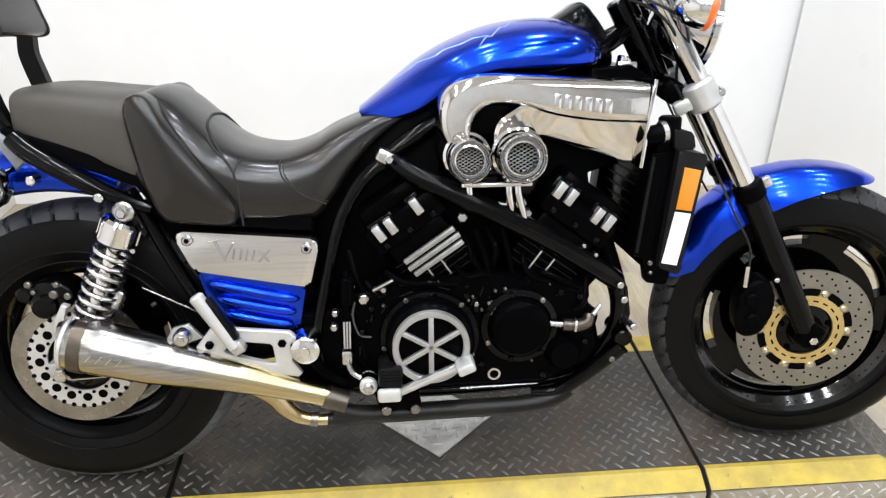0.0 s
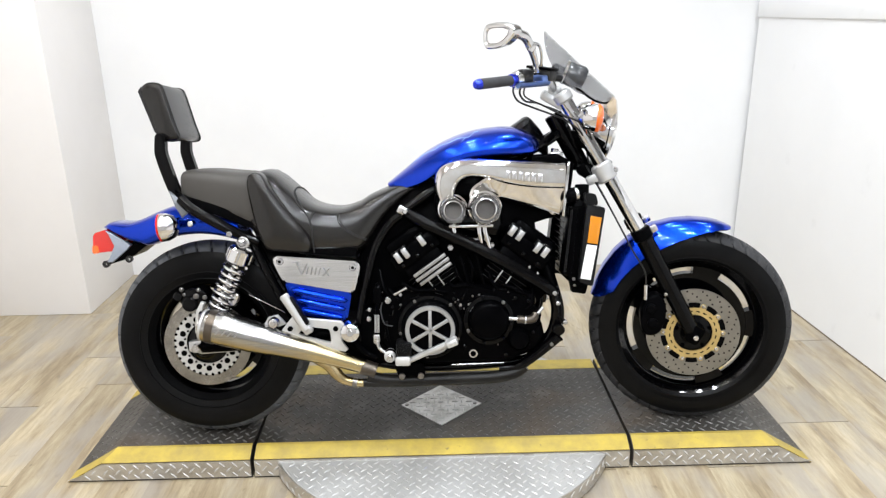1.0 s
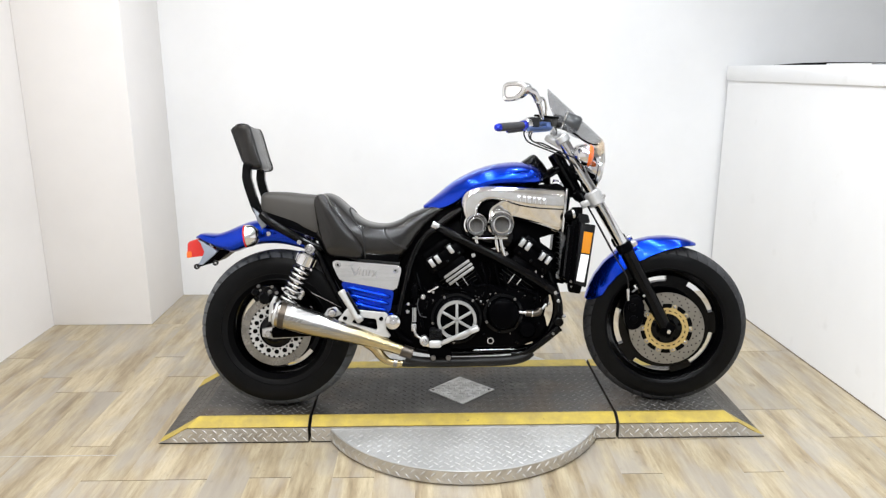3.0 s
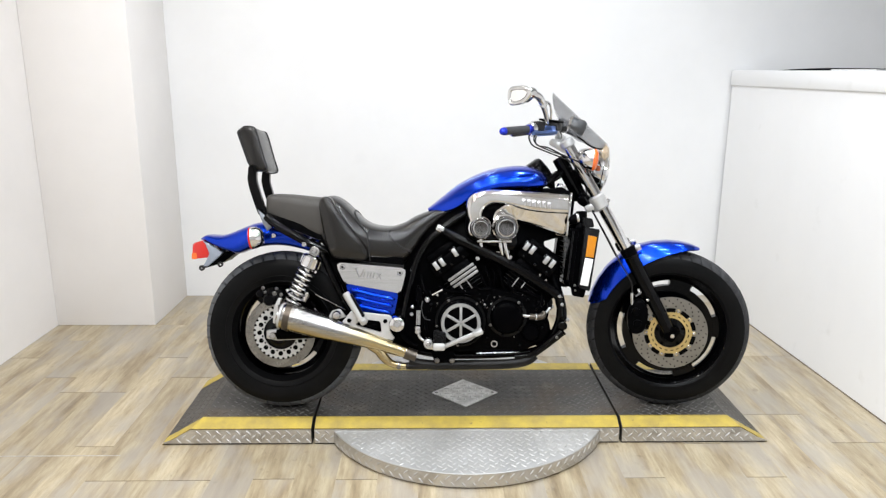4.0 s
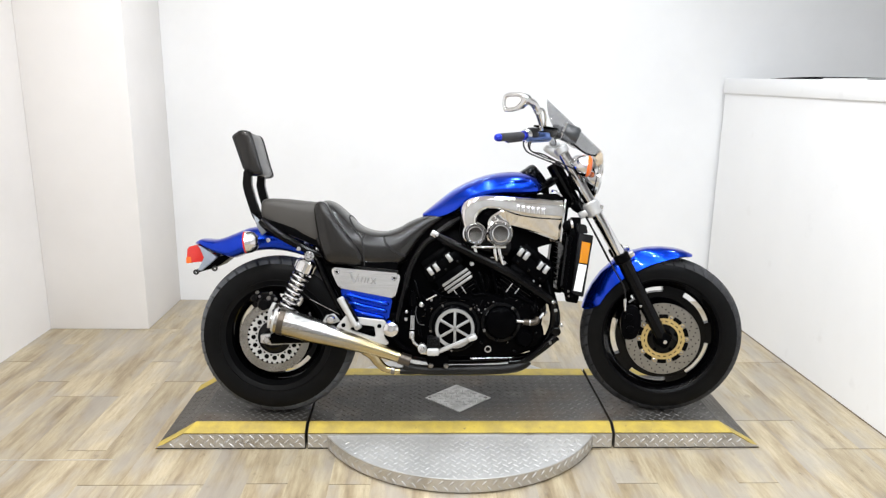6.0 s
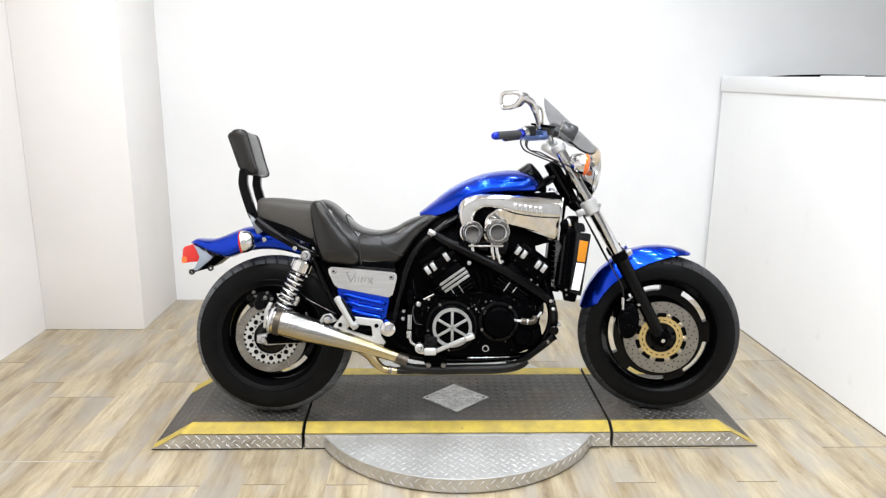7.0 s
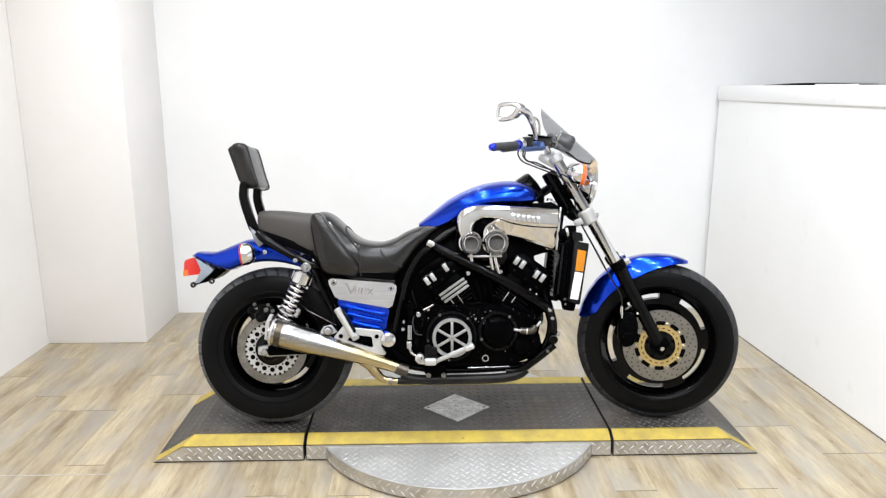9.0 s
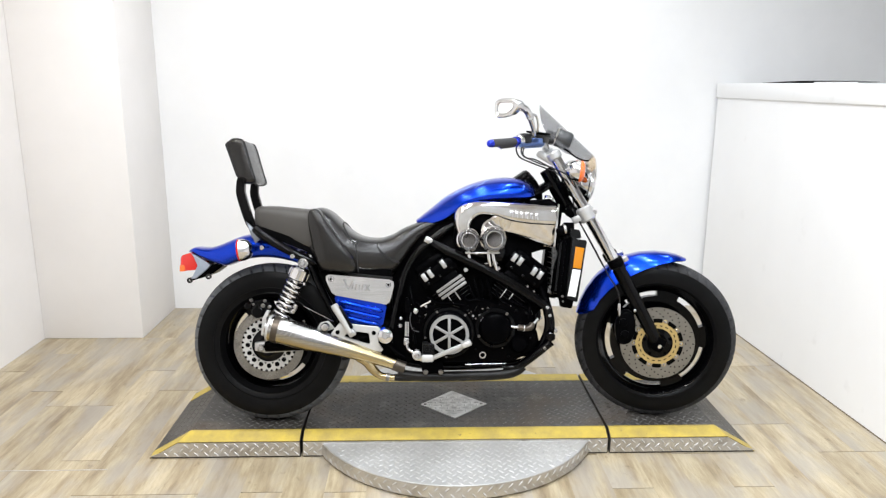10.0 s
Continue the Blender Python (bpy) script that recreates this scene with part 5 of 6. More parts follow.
for x0, z0 in ((-0.19, 0.45), (-0.17, 0.31), (0.0, 0.47), (0.03, 0.32), (0.16, 0.29), (0.23, 0.46), (0.02, 0.44), (-0.21, 0.40), (0.19, 0.47), (0.245, 0.36)):
    part("case_bolt", cyl((x0, -0.183, z0), (x0, -0.197, z0), 0.0065, 8, 0.002), STEEL if rs.random() < 0.12 else ENGINE_GLOSS, bike)
part("starter_motor", cyl((0.035, -0.165, 0.468), (0.035, -0.05, 0.49), 0.03, 20, 0.004), ENGINE_GLOSS, bike)
for pts in ([(0.0, -0.15, 0.585), (0.012, -0.175, 0.545), (0.03, -0.17, 0.51), (0.028, -0.165, 0.48)], [(0.045, -0.15, 0.60), (0.06, -0.172, 0.56), (0.055, -0.17, 0.52), (0.07, -0.165, 0.49)], [(0.12, -0.16, 0.56), (0.115, -0.182, 0.53), (0.135, -0.18, 0.50), (0.17, -0.18, 0.49)], [(-0.02, -0.165, 0.525), (0.0, -0.186, 0.508), (0.03, -0.186, 0.512), (0.06, -0.18, 0.505)], [(-0.16, -0.175, 0.52), (-0.12, -0.19, 0.50), (-0.07, -0.19, 0.498), (-0.02, -0.185, 0.49)], [(0.15, -0.175, 0.51), (0.19, -0.188, 0.497), (0.23, -0.18, 0.475)], [(-0.20, -0.17, 0.50), (-0.17, -0.185, 0.47), (-0.15, -0.18, 0.50), (-0.12, -0.18, 0.49)], [(0.02, -0.17, 0.60), (0.04, -0.18, 0.54), (0.05, -0.18, 0.48)], [(0.07, -0.17, 0.62), (0.085, -0.18, 0.55), (0.10, -0.17, 0.49)], [(0.25, -0.16, 0.50), (0.24, -0.19, 0.45), (0.22, -0.19, 0.43)], [(-0.23, -0.15, 0.56), (-0.215, -0.17, 0.50), (-0.19, -0.17, 0.46)]):
    part("hose", tube(pts, 0.0065, 10, 6), BLACK_SATIN, bike, "black rubber hose")

for px_, pz, r in ((-0.205, 0.468, 0.011), (-0.165, 0.487, 0.007), (-0.235, 0.44, 0.006), (-0.10, 0.462, 0.006), (-0.04, 0.468, 0.006), (0.02, 0.45, 0.006), (0.105, 0.655, 0.012), (0.12, 0.635, 0.008), (0.235, 0.565, 0.005), (0.26, 0.545, 0.005), (-0.008, 0.63, 0.010), (-0.265, 0.41, 0.008), (-0.262, 0.44, 0.007)):
    part("bright_nut", cyl((px_, -0.17, pz), (px_, -0.192, pz), r, 6, 0.002), STEEL, bike, "bright nut")
part("link_rod", tube([(-0.185, -0.19, 0.487), (-0.145, -0.192, 0.508)], 0.0045, 8), STEEL, bike, "short bright linkage rod")
for a, b in (((0.045, 0.455), (0.055, 0.415)), ((0.052, 0.458), (0.064, 0.418))):
    part("link_rod", tube([(a[0], -0.192, a[1]), (b[0], -0.192, b[1])], 0.0032, 8), ALUMINIUM, bike)
# Scattered studs; the steel ones stand in for highlights on the black engine.
rng = random.Random(5)
for k in range(27):
    a = radians(rng.uniform(35, 165))
    r0 = rng.uniform(0.098, 0.135)
    x0, z0 = ((-0.075 + r0 * math.cos(a), 0.384 + r0 * math.sin(a)), (0.107 + r0 * 0.85 * math.cos(a), 0.402 + r0 * 0.85 * math.sin(a)), (rng.uniform(-0.25, 0.24), rng.uniform(0.30, 0.50)))[k % 3]
    r1 = rng.uniform(0.0018, 0.0034)
    part("case_glint_stud", cyl((x0, -0.18, z0), (x0, -0.19 - r1, z0), r1, 8, r1 * 0.4), CLAMP if k % 2 else BLACK_PAINT, bike, "small bright stud for an engine highlight" if k % 2 else "")
# Steel strip in place of the glossy highlight on the lower frame tube.
part("tube_glint", tube([(-0.01, -0.165, 0.252), (0.155, -0.165, 0.256)], 0.0034, 8), STEEL, bike, "bright strip for the glint along the lower frame tube")

part("cover_flange", lathe([(0.088, -0.2), (0.099, -0.199), (0.102, -0.194), (0.102, -0.18), (0.088, -0.18)], (-0.075, 0, 0.384), (0, 1, 0), 56, closed=True), ENGINE_GLOSS, clutch, "black bolted flange")
part("sensor_wire", tube([(-0.222, -0.19, 0.464), (-0.227, -0.195, 0.436), (-0.216, -0.195, 0.397), (-0.192, -0.19, 0.388)], 0.0022, 8, 6), GRIP, bike, "thin grey wire")
part("sight_glass", lathe([(0.009, -0.19), (0.0135, -0.19), (0.0145, -0.186), (0.0145, -0.18), (0.009, -0.18)], (0.058, 0, 0.294), (0, 1, 0), 24, closed=True), STEEL, bike, "round oil sight glass with a bright ring")
for px_, pz, ln, deg in ((-0.12, 0.478, 0.03, 20), (-0.045, 0.487, 0.026, -15), (0.012, 0.458, 0.02, 60), (0.03, 0.478, 0.022, 70), (0.085, 0.478, 0.03, 8), (0.13, 0.474, 0.026, -20), (0.165, 0.452, 0.02, -50), (-0.165, 0.448, 0.022, 55), (-0.19, 0.43, 0.018, 80), (0.02, 0.40, 0.024, 85), (0.175, 0.36, 0.02, 70), (-0.215, 0.36, 0.022, 85)):
    part("casting_rib", local_box((ln, 0.012, 0.005), (0, 0, 0), Matrix.Translation((px_, -0.188, pz)) @ Matrix.Rotation(radians(-deg), 4, "Y"), 0.0015), ENGINE_GLOSS, bike, "small black casting rib")

# frame tubes
for s in (-1, 1):
    y = s * 0.185
    part("frame_brace", tube([(-0.148, y * 0.72, 0.738), (-0.10, y * 0.92, 0.714), (0.004, y, 0.664), (0.15, y, 0.588), (0.27, y * 0.97, 0.513), (0.312, y * 0.92, 0.482)], [0.017, 0.0195, 0.021, 0.021, 0.021, 0.02], 16, 6), FRAME_BLACK, bike, "black diagonal frame tube")
    part("down_tube", tube([(-0.145, y * 0.7, 0.735), (-0.185, y * 0.72, 0.71), (-0.222, y * 0.75, 0.665), (-0.252, y * 0.78, 0.60), (-0.28, y * 0.8, 0.488), (-0.302, y * 0.82, 0.385), (-0.30, y * 0.8, 0.32)], 0.0145, 14, 6), BLACK_PAINT, bike, "gloss black frame tube beside the side panel")
    part("cradle_tube", tube([(0.312, y * 0.92, 0.485), (0.32, y * 0.9, 0.42), (0.308, y * 0.85, 0.355), (0.262, y * 0.8, 0.284), (0.18, y * 0.75, 0.25), (-0.1, y * 0.75, 0.238), (-0.27, y * 0.75, 0.262)], 0.0145, 14, 6), BLACK_PAINT, bike, "gloss black lower frame tube")
    part("upper_tube", tube([(-0.145, y * 0.65, 0.742), (-0.06, y * 0.6, 0.80), (0.10, y * 0.5, 0.87), (0.25, y * 0.35, 0.92), (0.345, y * 0.12, 0.97)], 0.017, 14, 6), BLACK_PAINT, bike, "gloss black upper frame tube")
    part("frame_clamp", box((-0.150, y * 0.75, 0.742), (0.042, 0.03, 0.026), 0.005, (0, 28, 0)), STEEL, bike, "bright frame clamp with a bolt")
    part("clamp_bolt", cyl((-0.146, y * 0.8, 0.742), (-0.146, y * 0.95, 0.742), 0.0085, 6, 0.002), CHROME, bike)
    for px_, pz in ((0.312, 0.482), (0.322, 0.45), (0.345, 0.39)):
        part("frame_bolt", cyl((px_, y * 0.92, pz), (px_, y * 1.08, pz), 0.0075, 8, 0.002), STEEL, bike)
part("front_bracket", plate([(0.30, 0.46), (0.335, 0.47), (0.345, 0.41), (0.338, 0.375), (0.322, 0.38)], -0.175, -0.155, 0.004), BLACK_PAINT, bike)
part("front_bracket", plate([(0.30, 0.46), (0.335, 0.47), (0.345, 0.41), (0.338, 0.375), (0.322, 0.38)], 0.155, 0.175, 0.004), BLACK_PAINT, bike)

# intake scoops, horns and their lettering as plain shapes


def trunk(pairs, y0, y1, power=7, lift=0.32, slant=0.0):
    """A moulded duct between pairs of (outer, inner) edge points, bulging from y0 to y1; slant draws the inner edge back."""
    a = spline([(o[0], 0, o[1]) for o, _ in pairs], 5)
    b = spline([(i[0], 0, i[1]) for _, i in pairs], 5)
    rings = []
    for p, q in zip(a, b):
        ring = []
        for k in range(15):
            t = k / 14
            h = (1 - abs(2 * t - 1) ** power) ** lift
            v = p.lerp(q, t)
            ring.append((v.x, y0 + (y1 * (1 - slant * t) - y0) * h, v.z))
        rings.append(ring)
    bm = bmesh.new()
    skin(bm, rings)
    return bm


for s in (-1, 1):
    y = s * 0.188
    upper = [((-0.044, 0.772), (0.014, 0.782)), ((-0.055, 0.808), (0.016, 0.806)), ((-0.054, 0.845), (0.030, 0.828)), ((-0.038, 0.875), (0.055, 0.840)), ((-0.005, 0.893), (0.088, 0.840)), ((0.05, 0.902), (0.122, 0.832)), ((0.15, 0.899), (0.175, 0.815)), ((0.25, 0.892), (0.25, 0.803)), ((0.347, 0.884), (0.343, 0.798))]
    lower = [((0.046, 0.770), (0.147, 0.752)), ((0.046, 0.793), (0.146, 0.759)), ((0.056, 0.816), (0.147, 0.765)), ((0.078, 0.833), (0.151, 0.767)), ((0.112, 0.852), (0.160, 0.766)), ((0.165, 0.862), (0.185, 0.758)), ((0.25, 0.850), (0.245, 0.740)), ((0.346, 0.84), (0.332, 0.714))]
    part("scoop_core", plate([(-0.02, 0.79), (-0.035, 0.84), (0.0, 0.875), (0.1, 0.885), (0.335, 0.87), (0.325, 0.735), (0.15, 0.775)], y * 0.8, y * 0.3, 0.004), BLACK_SATIN, bike)
    sc = part("intake_scoop", trunk(upper, y * 0.68, y, 5.5, 0.37), SCOOP, bike, "mirror chrome intake scoop")
    part("scoop_panel", trunk(lower, y * 0.55, y * 1.01, 8, 0.3, 0.24), SCOOP, sc, "lower chrome intake trunk")
    part("scoop_lip", box((0.346, s * 0.14, 0.803), (0.008, 0.105, 0.168), 0.002, (0, 6, 0)), CHROME, sc)
    if s < 0:
        for k in range(6):
            x0 = 0.170 + 0.0196 * k
            z0 = 0.843 - 0.0024 * k
            part("letter_shape", local_box((0.0138, 0.003, 0.027), (0, 0, 0), Matrix.Translation((x0, y + 0.0008, z0 + 0.006)) @ Matrix.Rotation(radians(3.5), 4, "Y"), 0.001), PANEL, sc, "pale raised letter as a plain block")
    part("duct", tube([(-0.02, y * 0.7, 0.80), (-0.025, y * 0.72, 0.75), (0.0, y * 0.8, 0.72)], 0.03, 14, 4), BLACK_PLASTIC, bike)
    for cx, cz, r in ((0.001, 0.748, 0.041), (0.099, 0.750, 0.0465)):
        hn = part("intake_horn", lathe([(r * 0.70, -0.135), (r * 0.88, -0.17), (r * 0.98, -0.20), (r * 1.02, -0.222), (r, -0.236), (r * 0.93, -0.242), (r * 0.86, -0.238), (r * 0.80, -0.226), (r * 0.74, -0.224), (r * 0.70, -0.231), (r * 0.64, -0.232), (r * 0.60, -0.224), (r * 0.585, -0.205)], (cx, 0, cz), (0, -s, 0), 44), CHROME, bike, "ribbed chrome intake horn")
        part("horn_collar", lathe([(r * 1.0, -0.165), (r * 1.12, -0.168), (r * 1.12, -0.182), (r * 1.0, -0.185)], (cx, 0, cz), (0, -s, 0), 36, closed=True), CHROME, hn)
        part("horn_back", lathe([(r * 0.68, -0.205), (0.0, -0.205)], (cx, 0, cz), (0, -s, 0), 32), BLACK_SATIN, hn)
        mesh = bmesh.new()
        for k in range(-4, 5):
            d = r * 0.135 * k
            h = math.sqrt(max(0, (r * 0.6) ** 2 - d * d))
            for ang in (30, -30):
                u, w = Vector((math.cos(radians(ang)), 0, math.sin(radians(ang)))), Vector((-math.sin(radians(ang)), 0, math.cos(radians(ang))))
                o = Vector((cx, s * 0.212, cz))
                tube([o + w * d - u * h, o + w * d + u * h], 0.00065, 5, bm=mesh)
        part("horn_mesh", mesh, CLAMP, hn, "wire mesh in the horn")
part("horn_bracket", box((0.055, -0.2, 0.697), (0.135, 0.02, 0.008), 0.002), STEEL, bike, "bright bracket under the horns")
for x0, x1, z1 in ((0.004, 0.010, 0.648), (0.080, 0.086, 0.628), (0.098, 0.112, 0.606)):
    part("intake_pipe", tube([(x0, -0.19, 0.71), (x0, -0.195, 0.68), (x1, -0.19, z1 + 0.02), (x1 + 0.003, -0.18, z1)], 0.0072, 12, 4), CHROME, bike, "chrome pipe under the horns")
part("cross_pipe", tube([(0.02, -0.186, 0.656), (0.085, -0.186, 0.654)], 0.0055, 10), CHROME, bike, "short chrome cross pipe")
part("carburettor", box((0.055, 0, 0.70), (0.2, 0.3, 0.09), 0.02), ENGINE_GLOSS, bike)

# radiator
rad = part("radiator", local_box((0.06, 0.34, 0.26), (0, 0, 0), tilt(0.395, 0.64, -4), 0.008), BLACK_SATIN, bike, "black radiator with side covers and reflectors")
for k in range(11):
    part("cooling_row", local_box((0.064, 0.3, 0.004), (0, 0, -0.11 + 0.022 * k), tilt(0.395, 0.64, -4), 0.001), BLACK_PLASTIC, rad)
for s in (-1, 1):
    y = s * 0.2
    part("radiator_cover", plate([(0.361, 0.746), (0.413, 0.752), (0.392, 0.515), (0.337, 0.54)], s * 0.182, s * 0.12, 0.005), BLACK_SATIN, rad, "black radiator side tank")
    part("tank_rib", tube([(0.366, s * 0.181, 0.738), (0.345, s * 0.181, 0.546)], 0.004, 8), RADIATOR_EDGE, rad)
    part("tank_rib", tube([(0.384, s * 0.181, 0.742), (0.364, s * 0.181, 0.536)], 0.0025, 8), BLACK_PLASTIC, rad)
    part("lower_bracket", plate(rounded([(0.354, 0.545), (0.419, 0.515), (0.409, 0.476), (0.366, 0.483)], 0.005), s * 0.186, s * 0.165, 0.003), BLACK_SATIN, rad, "black lower radiator bracket")
    part("bracket_bolt", cyl((0.372, s * 0.184, 0.525), (0.372, s * 0.192, 0.525), 0.005, 8, 0.001), CLAMP, rad)
    part("bracket_bolt", cyl((0.374, s * 0.184, 0.505), (0.374, s * 0.192, 0.505), 0.004, 8, 0.001), CLAMP, rad)
    part("filler_block", plate(rounded([(0.400, 0.792), (0.439, 0.786), (0.446, 0.752), (0.404, 0.752)], 0.006), s * 0.186, s * 0.135, 0.005), RADIATOR_EDGE, rad, "black block on top of the radiator")
    part("reflector_frame", plate(rounded([(0.407, 0.754), (0.464, 0.745), (0.428, 0.502), (0.384, 0.519)], 0.005), y * 1.015, y * 0.65, 0.004), RADIATOR_EDGE, rad, "grey-black plastic frame round the reflectors")
    part("amber_reflector", plate([(0.419, 0.722), (0.453, 0.715), (0.441, 0.634), (0.409, 0.639)], y * 1.03, y * 0.99, 0.002), AMBER, rad, "amber side reflector")
    part("white_reflector", plate([(0.408, 0.634), (0.440, 0.629), (0.421, 0.523), (0.389, 0.529)], y * 1.03, y * 0.99, 0.002), WHITE_REFLECTOR, rad, "white strip under the amber reflector")
part("radiator_hose", tube([(0.348, -0.15, 0.776), (0.36, -0.185, 0.782), (0.388, -0.185, 0.79)], 0.019, 14, 5), BLACK_PLASTIC, bike, "black radiator hose")
part("hose_clamp", cyl((0.372, -0.187, 0.787), (0.382, -0.186, 0.789), 0.0215, 20, 0.001), STEEL, bike, "bright hose clamp")
part("radiator_cap", cyl((0.40, -0.16, 0.78), (0.40, -0.16, 0.815), 0.022, 20, 0.004), BLACK_PLASTIC, bike)
part("ignition_lock", cyl((0.328, -0.055, 0.885), (0.335, -0.055, 0.925), 0.013, 16, 0.003), CHROME, bike, "bright lock barrel")
part("head_bracket", plate([(0.25, 0.905), (0.33, 0.91), (0.385, 0.88), (0.37, 0.76), (0.345, 0.76), (0.352, 0.87), (0.25, 0.885)], -0.12, 0.12, 0.006), BLACK_SATIN, bike)
part("key_plate", box((0.335, -0.075, 0.905), (0.04, 0.012, 0.02), 0.003), STEEL, bike)

# exhaust
part("front_pipe", tube([(0.295, -0.11, 0.56), (0.316, -0.13, 0.49), (0.330, -0.14, 0.43), (0.330, -0.142, 0.385), (0.318, -0.142, 0.345), (0.285, -0.12, 0.31), (0.24, -0.09, 0.28)], 0.0195, 18, 6), BLACK_SATIN, bike, "black front exhaust pipe")
part("header_pipe", tube([(0.222, -0.176, 0.247), (0.20, -0.174, 0.230), (0.165, -0.174, 0.218), (0.10, -0.175, 0.211), (-0.01, -0.175, 0.209), (-0.2, -0.18, 0.21), (-0.275, -0.185, 0.226)], [0.0165, 0.0185, 0.0195, 0.0195, 0.0195, 0.0195, 0.0195], 18, 6), HEADER, bike, "dull dark header pipe along the engine's foot")
guard = part("frame_foot_tube", tube([(0.14, -0.172, 0.240), (0.185, -0.176, 0.242), (0.213, -0.18, 0.254), (0.274, -0.183, 0.300), (0.325, -0.184, 0.342)], [0.011, 0.013, 0.016, 0.0165, 0.0165], 18, 5), BLACK_PAINT, bike, "gloss black lower frame tube")
part("tube_end", cyl((0.3235, -0.184, 0.3408), (0.330, -0.184, 0.346), 0.0185, 20, 0.003), BLACK_SATIN, guard)
part("tube_bolt", cyl((0.302, -0.198, 0.322), (0.302, -0.205, 0.322), 0.006, 8, 0.0015), CLAMP, guard)
part("pipe_mount", cyl((0.325, -0.12, 0.372), (0.325, -0.202, 0.366), 0.0185, 20, 0.004), BLACK_PAINT, bike, "black round pipe mount")
part("foot_bracket", plate(rounded([(-0.19, 0.272), (-0.10, 0.272), (-0.093, 0.236), (-0.107, 0.219), (-0.120, 0.232), (-0.150, 0.232), (-0.166, 0.219), (-0.180, 0.238)], 0.008), -0.206, -0.19, 0.003), BLACK_SATIN, bike, "black bracket below the footrest")
for px_ in (-0.166, -0.107):
    part("bracket_bolt", cyl((px_, -0.204, 0.232), (px_, -0.214, 0.232), 0.010, 16, 0.002), CLAMP, bike, "dark bracket bolt")
muf = part("muffler", tube([(-0.768, -0.205, 0.4065), (-0.762, -0.205, 0.405), (-0.71, -0.205, 0.394), (-0.62, -0.202, 0.366), (-0.50, -0.198, 0.330), (-0.40, -0.194, 0.299), (-0.32, -0.19, 0.272), (-0.262, -0.187, 0.250)], [0.046, 0.049, 0.0525, 0.049, 0.036, 0.028, 0.0245, 0.0215], 36, 6), MUFFLER, bike, "tapered brushed steel muffler")
ax = Vector((-0.065, 0, 0.015)).normalized()
o = Vector((-0.767, -0.205, 0.4065))
part("end_cap", lathe([(0.047, 0.0), (0.050, 0.001), (0.050, 0.006), (0.044, 0.011), (0.03, 0.012), (0.0, 0.01)], o, ax, 36), WHITE_BRACKET, muf, "pale end cap")
part("pipe_outlet", lathe([(0.022, 0.005), (0.022, 0.02), (0.018, 0.02), (0.018, 0.005)], o, ax, 24, closed=True), STEEL, muf)
part("band", tube([(-0.7565, -0.205, 0.4040), (-0.733, -0.205, 0.3988)], [0.0515, 0.0535], 36, smooth=False), BAND_DARK, muf, "dark scorched band")
for k in range(4):
    part("engraving", tube([(-0.722 + 0.018 * k, -0.2565, 0.39 - 0.004 * k), (-0.71 + 0.018 * k, -0.2562, 0.402 - 0.004 * k)], 0.0015, 6), LETTER, muf)
part("pipe_link", tube([(-0.43, -0.19, 0.292), (-0.395, -0.19, 0.272), (-0.372, -0.19, 0.24), (-0.345, -0.19, 0.217), (-0.31, -0.189, 0.208), (-0.285, -0.188, 0.207)], [0.02, 0.022, 0.0185, 0.0145, 0.013, 0.0125], 18, 6), PIPE_GOLD, bike, "heat-tinted link pipe under the muffler")
part("pipe_joint", tube([(-0.288, -0.188, 0.207), (-0.25, -0.186, 0.206), (-0.20, -0.181, 0.208)], [0.0135, 0.0145, 0.0165], 18, 5), HEADER, bike, "dark joint of link pipe and header")
part("joint_clamp", tube([(-0.322, -0.1895, 0.2105), (-0.308, -0.189, 0.2078)], 0.0158, 18), CLAMP, bike, "steel pipe clamp")
part("pipe_clamp", tube([(-0.292, -0.188, 0.260), (-0.248, -0.187, 0.244)], 0.0245, 20, smooth=False), BAND_DARK, muf, "dark pipe clamp")
part("muffler", tube([(-0.782, 0.205, 0.410), (-0.71, 0.205, 0.394), (-0.62, 0.202, 0.366), (-0.50, 0.198, 0.330), (-0.40, 0.194, 0.299), (-0.262, 0.187, 0.250)], [0.046, 0.0535, 0.052, 0.040, 0.030, 0.0215], 24, 6), MUFFLER, bike, "tapered brushed steel muffler")

